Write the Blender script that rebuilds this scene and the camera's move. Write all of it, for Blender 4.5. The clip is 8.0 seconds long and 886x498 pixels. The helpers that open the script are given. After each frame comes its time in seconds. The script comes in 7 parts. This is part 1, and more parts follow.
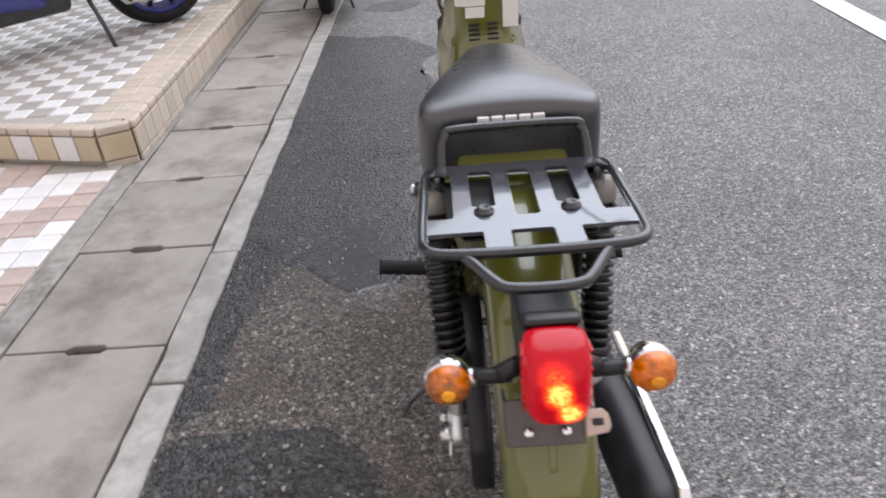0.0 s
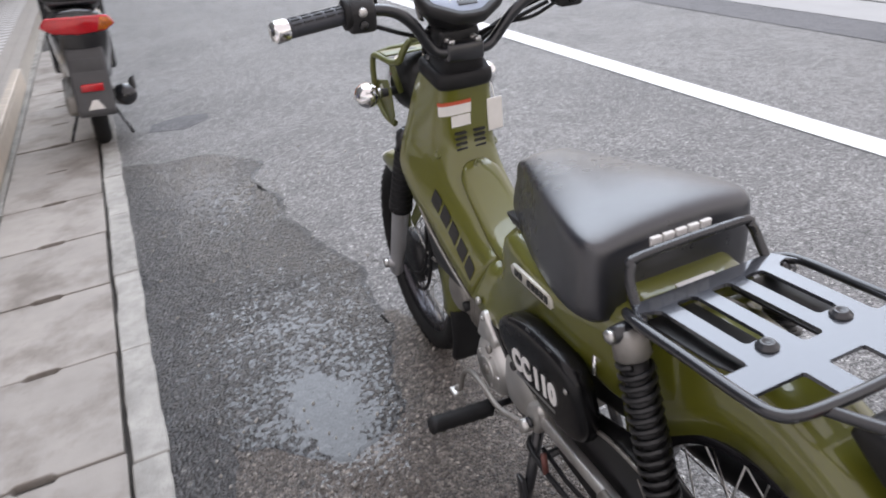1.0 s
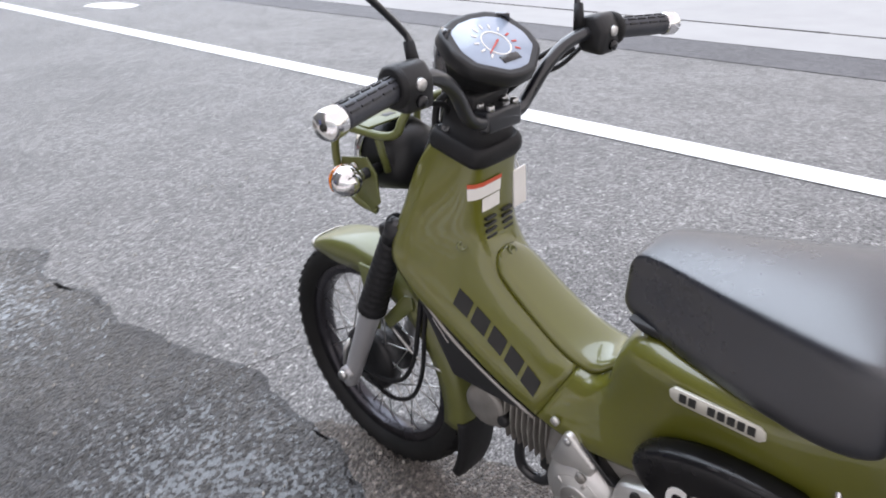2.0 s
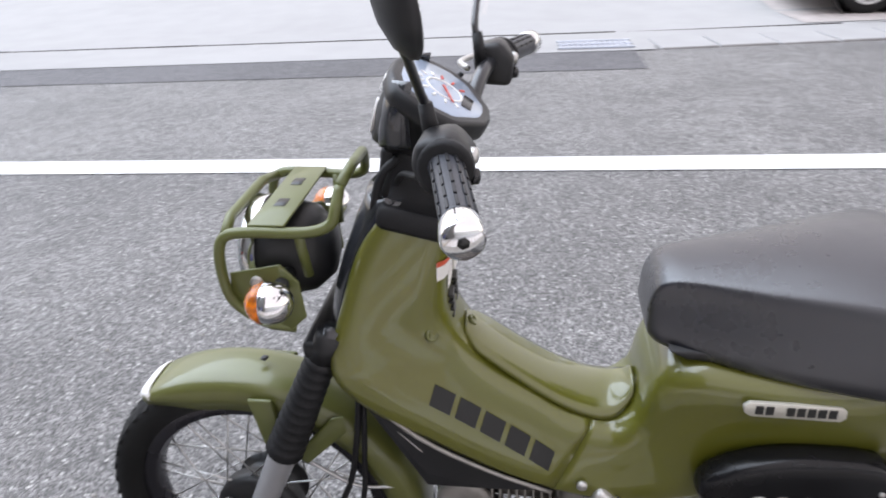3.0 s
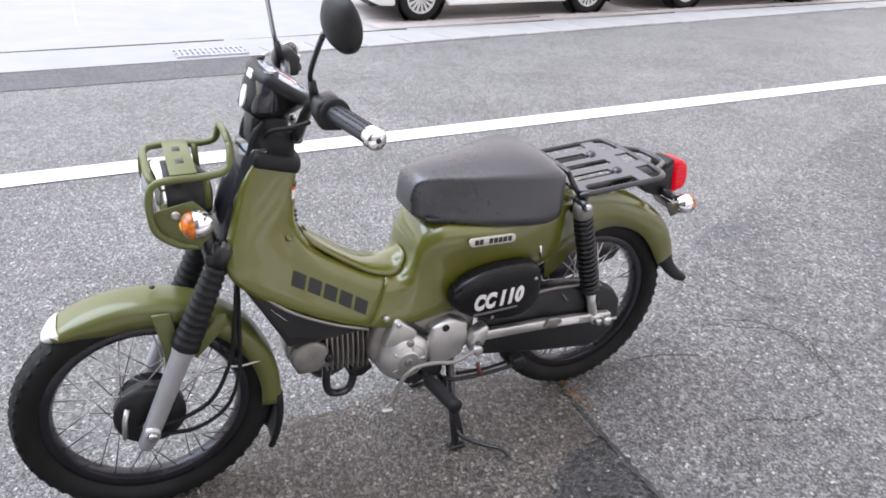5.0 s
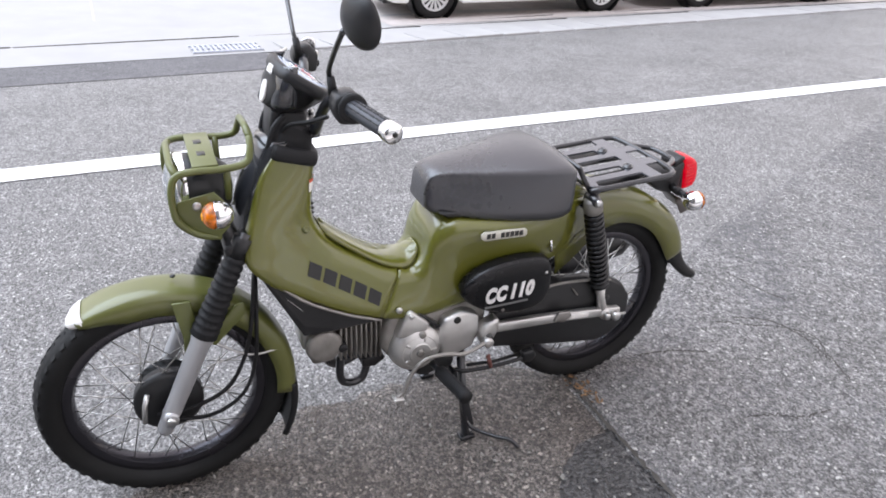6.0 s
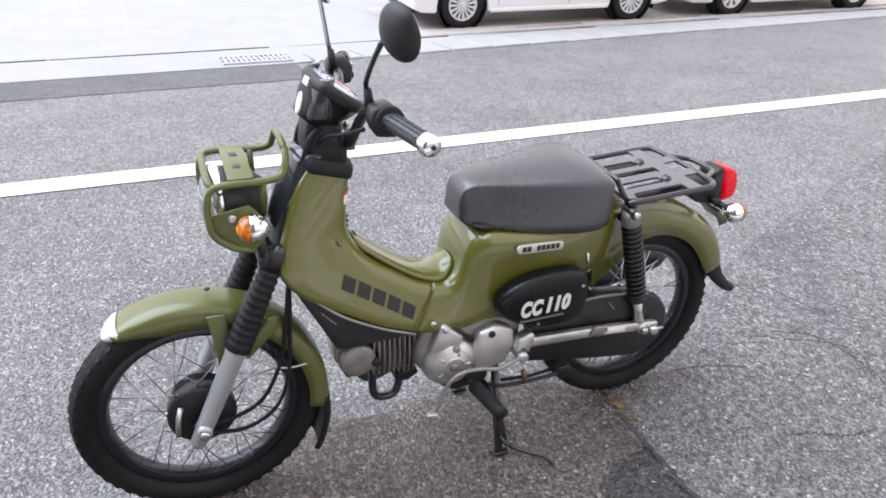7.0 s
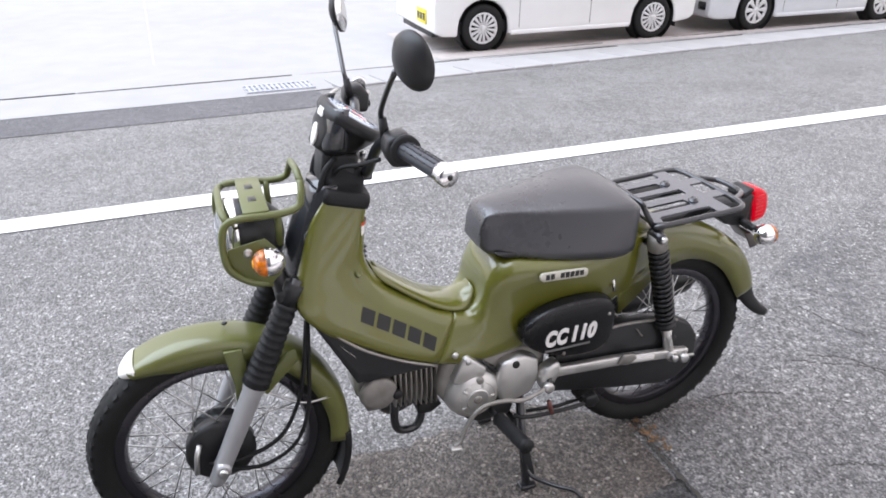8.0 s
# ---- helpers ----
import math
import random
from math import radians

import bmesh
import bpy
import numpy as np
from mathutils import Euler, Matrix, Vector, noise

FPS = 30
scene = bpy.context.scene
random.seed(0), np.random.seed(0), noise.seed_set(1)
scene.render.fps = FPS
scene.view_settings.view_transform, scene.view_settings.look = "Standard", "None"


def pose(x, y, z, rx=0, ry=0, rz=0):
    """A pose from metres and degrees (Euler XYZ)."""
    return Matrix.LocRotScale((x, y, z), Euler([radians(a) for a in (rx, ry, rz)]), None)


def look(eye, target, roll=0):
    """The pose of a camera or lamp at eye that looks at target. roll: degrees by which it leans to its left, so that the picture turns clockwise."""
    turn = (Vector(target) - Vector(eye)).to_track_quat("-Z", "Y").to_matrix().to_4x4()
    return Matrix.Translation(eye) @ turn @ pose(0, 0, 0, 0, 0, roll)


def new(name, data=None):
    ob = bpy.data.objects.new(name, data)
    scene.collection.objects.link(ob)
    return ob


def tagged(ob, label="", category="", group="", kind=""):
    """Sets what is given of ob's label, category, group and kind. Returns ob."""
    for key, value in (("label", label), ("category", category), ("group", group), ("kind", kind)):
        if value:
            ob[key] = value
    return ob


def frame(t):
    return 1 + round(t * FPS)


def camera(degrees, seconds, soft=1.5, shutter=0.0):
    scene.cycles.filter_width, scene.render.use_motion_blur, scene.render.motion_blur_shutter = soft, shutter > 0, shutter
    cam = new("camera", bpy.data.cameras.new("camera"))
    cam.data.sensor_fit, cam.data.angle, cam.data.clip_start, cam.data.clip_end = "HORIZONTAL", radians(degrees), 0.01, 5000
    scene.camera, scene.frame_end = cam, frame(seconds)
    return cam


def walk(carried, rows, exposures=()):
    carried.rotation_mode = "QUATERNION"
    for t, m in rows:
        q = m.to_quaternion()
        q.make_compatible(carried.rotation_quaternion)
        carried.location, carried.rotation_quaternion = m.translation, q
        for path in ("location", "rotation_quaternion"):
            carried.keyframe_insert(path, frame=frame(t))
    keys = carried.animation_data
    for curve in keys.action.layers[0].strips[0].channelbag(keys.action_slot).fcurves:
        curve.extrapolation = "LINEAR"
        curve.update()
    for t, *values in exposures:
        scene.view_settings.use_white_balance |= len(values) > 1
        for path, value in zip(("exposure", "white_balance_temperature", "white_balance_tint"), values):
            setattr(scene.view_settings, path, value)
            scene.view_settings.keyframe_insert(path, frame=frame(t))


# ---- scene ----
# Camera and its walk
cam = camera(63.3, 8.0, soft=1.8, shutter=0.25)
PATH = [
    (0, (-0.093, -0.838, 1.208), (-0.141, 0.846, 0.131), -4.8),
    (0.5, (-0.345, -0.683, 1.219), (-0.181, 1.01, 0.168), -7.9),
    (1, (-0.623, -0.475, 1.249), (0.028, 1.162, 0.303), -6.6),
    (1.5, (-0.797, -0.194, 1.268), (0.195, 1.251, 0.305), -5.9),
    (2, (-0.855, 0.148, 1.288), (0.389, 1.377, 0.316), -4.6),
    (2.1, (-0.869, 0.223, 1.285), (0.462, 1.359, 0.317), -4.4),
    (3.3, (-0.88, 0.855, 1.312), (0.848, 0.61, 0.334), -2.2),
    (3.5, (-0.955, 0.928, 1.324), (0.699, 0.345, 0.363), 0.1),
    (4, (-1.184, 1.044, 1.365), (0.41, 0.321, 0.398), 3.5),
    (4.5, (-1.362, 1.141, 1.432), (0.196, 0.351, 0.458), 3.3),
    (6, (-1.466, 1.206, 1.458), (0.103, 0.449, 0.474), 3.4),
    (6.5, (-1.446, 1.212, 1.455), (0.136, 0.471, 0.481), 3.6),
    (7, (-1.432, 1.216, 1.454), (0.175, 0.52, 0.488), 2.4),
    (7.5, (-1.413, 1.208, 1.454), (0.223, 0.545, 0.514), 1.9),
    (8, (-1.397, 1.189, 1.452), (0.262, 0.55, 0.537), 0.3),
]
walk(cam, [(t, look(e, g, r)) for t, e, g, r in PATH], exposures=[(0.0, 1.68, 8050, 24.0), (0.8, 1.74, 7850, 23.0), (1.6, 1.98, 7700, 22.0), (3.5, 2.06, 7600, 22.0), (4.5, 2.24, 7600, 22.0), (6.0, 2.27, 7600, 22.0), (8.0, 2.27, 7600, 22.0)])

# Light: a bright overcast day; the clouds glow over the open side of the road, unseen dark walls are added to block sky
# on the other
world = bpy.data.worlds.new("sky")
scene.world = world
world.use_nodes = True
wn = world.node_tree.nodes
sky = wn.new("ShaderNodeTexSky")
sky.sky_type, sky.sun_disc = "NISHITA", False
sky.sun_elevation, sky.sun_rotation = radians(76), radians(10)
sky.air_density, sky.dust_density = 1.0, 0.4
wn["Background"].inputs["Strength"].default_value = 0.185
cloud = wn.new("ShaderNodeMix")
cloud.data_type = "RGBA"
cloud.inputs["Factor"].default_value = 0.85
cloud.inputs["B"].default_value = (1.50, 1.54, 1.55, 1)
world.node_tree.links.new(sky.outputs[0], cloud.inputs["A"])
world.node_tree.links.new(cloud.outputs["Result"], wn["Background"].inputs[0])
sun = new("sun", bpy.data.lights.new("sun", "SUN"))
sun.data.energy, sun.data.angle, sun.data.color = 1.3, radians(72), (0.54, 0.77, 1.0)
sun.matrix_world = look((2.2, 4.8, 7.5), (0, 0, 0))


# ---------------------------------------------------------------- materials
def material(name, color, rough=0.5, metal=0.0, coat=0.0, var=0.0, scale=20.0, bump=0.0, bscale=200.0, spec=0.5, trans=0.0, emit=0.0, rvar=0.0):
    """A surface with colour variation at two scales, fine relief and uneven gloss."""
    m = bpy.data.materials.new(name)
    m.use_nodes = True
    nt = m.node_tree
    b = nt.nodes["Principled BSDF"]
    b.inputs["Base Color"].default_value = (*color, 1)
    b.inputs["Roughness"].default_value = rough
    b.inputs["Metallic"].default_value = metal
    b.inputs["Coat Weight"].default_value = coat
    b.inputs["Coat Roughness"].default_value = 0.04
    b.inputs["Specular IOR Level"].default_value = spec
    b.inputs["Transmission Weight"].default_value = trans
    if emit:
        b.inputs["Emission Color"].default_value = (*color, 1)
        b.inputs["Emission Strength"].default_value = emit
    tc = nt.nodes.new("ShaderNodeTexCoord")
    if var or rvar:
        n1 = nt.nodes.new("ShaderNodeTexNoise")
        n1.inputs["Scale"].default_value, n1.inputs["Detail"].default_value = scale, 8
        n2 = nt.nodes.new("ShaderNodeTexNoise")
        n2.inputs["Scale"].default_value, n2.inputs["Detail"].default_value = scale / 7, 4
        for n in (n1, n2):
            nt.links.new(tc.outputs["Object"], n.inputs["Vector"])
        mul = nt.nodes.new("ShaderNodeMath")
        mul.operation = "ADD"
        nt.links.new(n1.outputs[0], mul.inputs[0])
        nt.links.new(n2.outputs[0], mul.inputs[1])
        r = nt.nodes.new("ShaderNodeMapRange")
        r.inputs["From Min"].default_value, r.inputs["From Max"].default_value = 0.7, 1.3
        r.inputs["To Min"].default_value, r.inputs["To Max"].default_value = 1 - var, 1 + var
        nt.links.new(mul.outputs[0], r.inputs["Value"])
        mix = nt.nodes.new("ShaderNodeVectorMath")
        mix.operation = "SCALE"
        mix.inputs[0].default_value = color
        nt.links.new(r.outputs[0], mix.inputs["Scale"])
        nt.links.new(mix.outputs[0], b.inputs["Base Color"])
        if rvar:
            rr = nt.nodes.new("ShaderNodeMapRange")
            rr.inputs["From Min"].default_value, rr.inputs["From Max"].default_value = 0.7, 1.3
            rr.inputs["To Min"].default_value, rr.inputs["To Max"].default_value = max(rough - rvar, 0.02), rough + rvar
            nt.links.new(mul.outputs[0], rr.inputs["Value"])
            nt.links.new(rr.outputs[0], b.inputs["Roughness"])
    if bump:
        n3 = nt.nodes.new("ShaderNodeTexNoise")
        n3.inputs["Scale"].default_value, n3.inputs["Detail"].default_value = bscale, 5
        nt.links.new(tc.outputs["Object"], n3.inputs["Vector"])
        bp = nt.nodes.new("ShaderNodeBump")
        bp.inputs["Strength"].default_value, bp.inputs["Distance"].default_value = bump, 0.003
        nt.links.new(n3.outputs[0], bp.inputs["Height"])
        nt.links.new(bp.outputs[0], b.inputs["Normal"])
    return m


def asphalt(name, dark, light, rough, stone=110.0, wet=None, tint=None, bump=0.9, relief=0.004, spec=0.5, film=(0.2, 1.0, 0.7), blots=None):
    """Worn asphalt: pale and dark stones in a binder, blotches, dirt. wet: hollows as centre, radii and how shallow; film: least and most water elsewhere, its relief."""
    m = bpy.data.materials.new(name)
    m.use_nodes = True
    nt = m.node_tree
    L = nt.links.new
    b = nt.nodes["Principled BSDF"]
    tc = nt.nodes.new("ShaderNodeTexCoord")

    def noise_(scale, detail=4):
        n = nt.nodes.new("ShaderNodeTexNoise")
        n.inputs["Scale"].default_value, n.inputs["Detail"].default_value = scale, detail
        L(tc.outputs["Object"], n.inputs["Vector"])
        return n.outputs[0]

    def span(v, a, c, lo, hi):
        r = nt.nodes.new("ShaderNodeMapRange")
        r.inputs["From Min"].default_value, r.inputs["From Max"].default_value = a, c
        r.inputs["To Min"].default_value, r.inputs["To Max"].default_value = lo, hi
        L(v, r.inputs["Value"])
        return r.outputs[0]

    vor = nt.nodes.new("ShaderNodeTexVoronoi")
    vor.inputs["Scale"].default_value = stone
    L(tc.outputs["Object"], vor.inputs["Vector"])
    sep = nt.nodes.new("ShaderNodeSeparateColor")
    L(vor.outputs["Color"], sep.inputs[0])
    mixc = nt.nodes.new("ShaderNodeMix")
    mixc.data_type = "RGBA"
    mixc.inputs["A"].default_value, mixc.inputs["B"].default_value = (*dark, 1), (*light, 1)
    add = nt.nodes.new("ShaderNodeMath")
    add.operation = "MULTIPLY"
    L(span(sep.outputs[0], 0.15, 1.0, 0.0, 1.0), add.inputs[0])
    L(span(noise_(30, 6), 0.3, 0.7, 0.45, 1.0), add.inputs[1])
    L(add.outputs[0], mixc.inputs["Factor"])
    blot = nt.nodes.new("ShaderNodeVectorMath")
    blot.operation = "SCALE"
    L(mixc.outputs["Result"], blot.inputs[0])
    two = nt.nodes.new("ShaderNodeMath")
    two.operation = "MULTIPLY"
    L(span(noise_(1.3, 5), 0.3, 0.7, 0.84, 1.14), two.inputs[0])
    L(span(noise_(9, 5), 0.3, 0.7, 0.86, 1.12), two.inputs[1])
    three = nt.nodes.new("ShaderNodeMath")
    three.operation = "MULTIPLY"
    L(two.outputs[0], three.inputs[0])
    L(span(noise_(46, 3), 0.3, 0.7, 0.70, 1.27), three.inputs[1])
    L(three.outputs[0], blot.inputs["Scale"])
    # dark binder between the stones, with the pits' shade put into the colour
    edge = nt.nodes.new("ShaderNodeTexVoronoi")
    edge.feature = "DISTANCE_TO_EDGE"
    edge.inputs["Scale"].default_value = stone * 0.62
    L(tc.outputs["Object"], edge.inputs["Vector"])
    gap = nt.nodes.new("ShaderNodeMath")
    gap.operation = "ADD"
    L(edge.outputs["Distance"], gap.inputs[0])
    L(span(noise_(stone * 0.5, 4), 0.3, 0.7, -0.16, 0.22), gap.inputs[1])
    binder = span(gap.outputs[0], 0.0, 0.16, 0.38, 1.12)
    pits = nt.nodes.new("ShaderNodeVectorMath")
    pits.operation = "SCALE"
    L(blot.outputs[0], pits.inputs[0])
    L(binder, pits.inputs["Scale"])
    blot = pits
    # a few very pale stones
    vor2 = nt.nodes.new("ShaderNodeTexVoronoi")
    vor2.inputs["Scale"].default_value = stone * 0.8
    L(tc.outputs["Object"], vor2.inputs["Vector"])
    sep2 = nt.nodes.new("ShaderNodeSeparateColor")
    L(vor2.outputs["Color"], sep2.inputs[0])
    gt = nt.nodes.new("ShaderNodeMath")
    gt.operation = "GREATER_THAN"
    gt.inputs[1].default_value = 0.985
    L(sep2.outputs[1], gt.inputs[0])
    pale = nt.nodes.new("ShaderNodeMix")
    pale.data_type = "RGBA"
    pale.inputs["B"].default_value = (light[0] * 1.3, light[1] * 1.3, light[2] * 1.27, 1)
    L(gt.outputs[0], pale.inputs["Factor"])
    L(blot.outputs[0], pale.inputs["A"])
    color = pale.outputs["Result"]
    if tint:
        t = nt.nodes.new("ShaderNodeMix")
        t.data_type = "RGBA"
        t.inputs["B"].default_value = (*tint, 1)
        L(span(noise_(3.5, 8), 0.44, 0.68, 0.0, 0.5), t.inputs["Factor"])
        L(color, t.inputs["A"])
        color = t.outputs["Result"]
    # dark blotches; the fine ones paint in the shade of surface pits
    if blots:
        t = nt.nodes.new("ShaderNodeMix")
        t.data_type = "RGBA"
        t.inputs["B"].default_value = (*blots, 1)
        worn = nt.nodes.new("ShaderNodeMath")
        worn.operation = "MULTIPLY"
        L(span(noise_(2.1, 7), 0.42, 0.62, 0.12, 1.0), worn.inputs[0])
        L(span(noise_(44, 7), 0.40, 0.60, 0.0, 0.62), worn.inputs[1])
        L(worn.outputs[0], t.inputs["Factor"])
        L(color, t.inputs["A"])
        color = t.outputs["Result"]
    rvalue = span(noise_(25, 4), 0.3, 0.7, rough - 0.06, rough + 0.08)
    strength = None
    hgt = nt.nodes.new("ShaderNodeMath")
    hgt.operation = "ADD"
    L(span(vor.outputs["Distance"], 0, 0.8, 1.0, 0.0), hgt.inputs[0])
    L(span(noise_(60, 6), 0.2, 0.8, 0.0, 1.2), hgt.inputs[1])
    if wet:
        # water stands between the stones: deepest in the middle of each hollow, with more stones out of it towards the rim
        far = None
        for (cx, cy), (ax, ay), shallow in wet:
            mp = nt.nodes.new("ShaderNodeMapping")
            mp.inputs["Location"].default_value = (-cx / ax, -cy / ay, 0)
            mp.inputs["Scale"].default_value = (1 / ax, 1 / ay, 0)
            L(tc.outputs["Object"], mp.inputs["Vector"])
            ln = nt.nodes.new("ShaderNodeVectorMath")
            ln.operation = "LENGTH"
            L(mp.outputs[0], ln.inputs[0])
            out = nt.nodes.new("ShaderNodeMath")
            out.operation = "ADD"
            out.inputs[1].default_value = shallow
            L(ln.outputs["Value"], out.inputs[0])
            if far:
                near = nt.nodes.new("ShaderNodeMath")
                near.operation = "MINIMUM"
                L(far, near.inputs[0])
                L(out.outputs[0], near.inputs[1])
                out = near
            far = out.outputs[0]
        s = nt.nodes.new("ShaderNodeMath")
        s.operation = "ADD"
        L(far, s.inputs[0])
        L(span(noise_(11, 9), 0.25, 0.75, -0.28, 0.28), s.inputs[1])
        s2 = nt.nodes.new("ShaderNodeMath")
        s2.operation = "SUBTRACT"
        level = nt.nodes.new("ShaderNodeValToRGB")
        level.color_ramp.elements[0].position, level.color_ramp.elements[1].position = 0.16, 0.85
        level.color_ramp.elements[0].color, level.color_ramp.elements[1].color = (0.90, 0.90, 0.90, 1), (0.20, 0.20, 0.20, 1)
        mid = level.color_ramp.elements.new(0.24)
        mid.color = (0.56, 0.56, 0.56, 1)
        L(span(s.outputs[0], 0.0, 2.0, 0.0, 1.0), level.inputs[0])
        L(level.outputs[0], s2.inputs[0])
        L(span(noise_(75, 3), 0.22, 0.78, 0.0, 1.0), s2.inputs[1])
        pool = span(s2.outputs[0], -0.12, 0.14, 0.0, 1.0)
        film_ = span(noise_(2.6, 7), 0.34, 0.52, film[0], film[1])
        w = nt.nodes.new("ShaderNodeMath")
        w.operation = "MAXIMUM"
        L(pool, w.inputs[0])
        L(film_, w.inputs[1])
        w = w.outputs[0]
        L(w, b.inputs["Coat Weight"])
        b.inputs["Coat IOR"].default_value = 1.36
        L(span(pool, 0, 1, 0.10, 0.02), b.inputs["Coat Roughness"])
        cb = nt.nodes.new("ShaderNodeBump")
        cb.inputs["Distance"].default_value = relief
        L(span(pool, 0, 1, film[2], 0.03), cb.inputs["Strength"])
        grit = nt.nodes.new("ShaderNodeMath")
        grit.operation = "ADD"
        L(hgt.outputs[0], grit.inputs[0])
        L(span(noise_(170, 4), 0.25, 0.75, 0.0, 0.7), grit.inputs[1])
        L(grit.outputs[0], cb.inputs["Height"])
        L(cb.outputs[0], b.inputs["Coat Normal"])
        dk = nt.nodes.new("ShaderNodeVectorMath")
        dk.operation = "SCALE"
        L(color, dk.inputs[0])
        L(span(pool, 0, 1, 1.0, 0.62), dk.inputs["Scale"])
        color = dk.outputs[0]
        strength = span(pool, 0, 1, bump, bump * 0.16)
    L(color, b.inputs["Base Color"])
    L(rvalue, b.inputs["Roughness"])
    bp = nt.nodes.new("ShaderNodeBump")
    bp.inputs["Strength"].default_value, bp.inputs["Distance"].default_value = bump, relief
    L(hgt.outputs[0], bp.inputs["Height"])
    if strength:
        L(strength, bp.inputs["Strength"])
    L(bp.outputs[0], b.inputs["Normal"])
    b.inputs["Specular IOR Level"].default_value = spec
    return m


def lit_lens(name, color, bulbs):
    """A ribbed lens lit from behind: bulbs as (place, reach, strength)."""
    m = material(name, color, 0.25, coat=0.08, spec=0.3, var=0.12, scale=60, bump=0.25, bscale=110)
    nt = m.node_tree
    L = nt.links.new
    tc = nt.nodes.new("ShaderNodeTexCoord")
    total = None
    for c, reach, power in bulbs:
        d = nt.nodes.new("ShaderNodeVectorMath")
        d.operation = "DISTANCE"
        d.inputs[1].default_value = c
        L(tc.outputs["Object"], d.inputs[0])
        r = nt.nodes.new("ShaderNodeMapRange")
        r.interpolation_type = "SMOOTHERSTEP"
        r.inputs["From Min"].default_value, r.inputs["From Max"].default_value = 0.0, reach
        r.inputs["To Min"].default_value, r.inputs["To Max"].default_value = power, 0.0
        L(d.outputs["Value"], r.inputs["Value"])
        if total is None:
            total = r.outputs[0]
        else:
            a = nt.nodes.new("ShaderNodeMath")
            a.operation = "ADD"
            L(total, a.inputs[0])
            L(r.outputs[0], a.inputs[1])
            total = a.outputs[0]
    facets = nt.nodes.new("ShaderNodeTexVoronoi")
    facets.inputs["Scale"].default_value = 330
    L(tc.outputs["Object"], facets.inputs["Vector"])
    sep = nt.nodes.new("ShaderNodeSeparateColor")
    L(facets.outputs["Color"], sep.inputs[0])
    f = nt.nodes.new("ShaderNodeMapRange")
    f.inputs["To Min"].default_value, f.inputs["To Max"].default_value = 0.55, 1.35
    L(sep.outputs[0], f.inputs["Value"])
    k = nt.nodes.new("ShaderNodeMath")
    k.operation = "MULTIPLY"
    L(total, k.inputs[0])
    L(f.outputs[0], k.inputs[1])
    ramp = nt.nodes.new("ShaderNodeValToRGB")
    ramp.color_ramp.elements[0].color = (0.16, 0.0, 0.004, 1)
    ramp.color_ramp.elements[1].color = (1.0, 0.62, 0.16, 1)
    mid = ramp.color_ramp.elements.new(0.32)
    mid.color = (0.75, 0.03, 0.01, 1)
    mid = ramp.color_ramp.elements.new(0.62)
    mid.color = (1.0, 0.20, 0.02, 1)
    L(k.outputs[0], ramp.inputs[0])
    b = nt.nodes["Principled BSDF"]
    L(ramp.outputs[0], b.inputs["Emission Color"])
    b.inputs["Emission Strength"].default_value = 0.55
    return m


def randomised(m, spread):
    """Lets each piece take its own shade of the material."""
    nt = m.node_tree
    b = nt.nodes["Principled BSDF"]
    src = b.inputs["Base Color"].links[0].from_socket
    oi = nt.nodes.new("ShaderNodeObjectInfo")
    r = nt.nodes.new("ShaderNodeMapRange")
    r.inputs["To Min"].default_value, r.inputs["To Max"].default_value = 1 - spread, 1 + spread
    nt.links.new(oi.outputs["Random"], r.inputs["Value"])
    s = nt.nodes.new("ShaderNodeVectorMath")
    s.operation = "SCALE"
    nt.links.new(src, s.inputs[0])
    nt.links.new(r.outputs[0], s.inputs["Scale"])
    nt.links.new(s.outputs[0], b.inputs["Base Color"])
    return m


def stained(m, color, scale, lo, hi, most=0.6, speck=0.0):
    """Adds blotches of dirt with ragged edges, and fine dark specks."""
    nt = m.node_tree
    b = nt.nodes["Principled BSDF"]
    tc = nt.nodes.new("ShaderNodeTexCoord")
    place = nt.nodes.new("ShaderNodeNewGeometry")
    src = b.inputs["Base Color"].links[0].from_socket
    for sc, a, c, top in ((scale, lo, hi, most),) + (((260.0, 0.66, 0.72, speck),) if speck else ()):
        n = nt.nodes.new("ShaderNodeTexNoise")
        n.inputs["Scale"].default_value, n.inputs["Detail"].default_value, n.inputs["Roughness"].default_value = sc, 9, 0.65
        nt.links.new(place.outputs["Position"], n.inputs["Vector"])
        r = nt.nodes.new("ShaderNodeMapRange")
        r.inputs["From Min"].default_value, r.inputs["From Max"].default_value = a, c
        r.inputs["To Min"].default_value, r.inputs["To Max"].default_value = 0.0, top
        nt.links.new(n.outputs[0], r.inputs["Value"])
        mx = nt.nodes.new("ShaderNodeMix")
        mx.data_type = "RGBA"
        mx.inputs["B"].default_value = (*color, 1)
        nt.links.new(r.outputs[0], mx.inputs["Factor"])
        nt.links.new(src, mx.inputs["A"])
        src = mx.outputs["Result"]
    nt.links.new(src, b.inputs["Base Color"])
    return m


OLIVE = material("olive_paint", (0.108, 0.110, 0.011), 0.35, coat=1.0, var=0.05, scale=6)
OLIVE_DUSTY = material("dusty_olive_paint", (0.105, 0.112, 0.028), 0.38, coat=0.45, var=0.12, scale=14, rvar=0.08)
OLIVE_MATT = material("olive_powder_coat", (0.10, 0.112, 0.03), 0.42, coat=0.2, var=0.08, scale=30, bump=0.05)
VINYL = material("seat_vinyl", (0.012, 0.0132, 0.019), 0.31, var=0.12, scale=40, bump=0.2, bscale=700, rvar=0.06, spec=1.0, coat=0.4)
VINYL.node_tree.nodes["Principled BSDF"].inputs["Coat Roughness"].default_value = 0.3
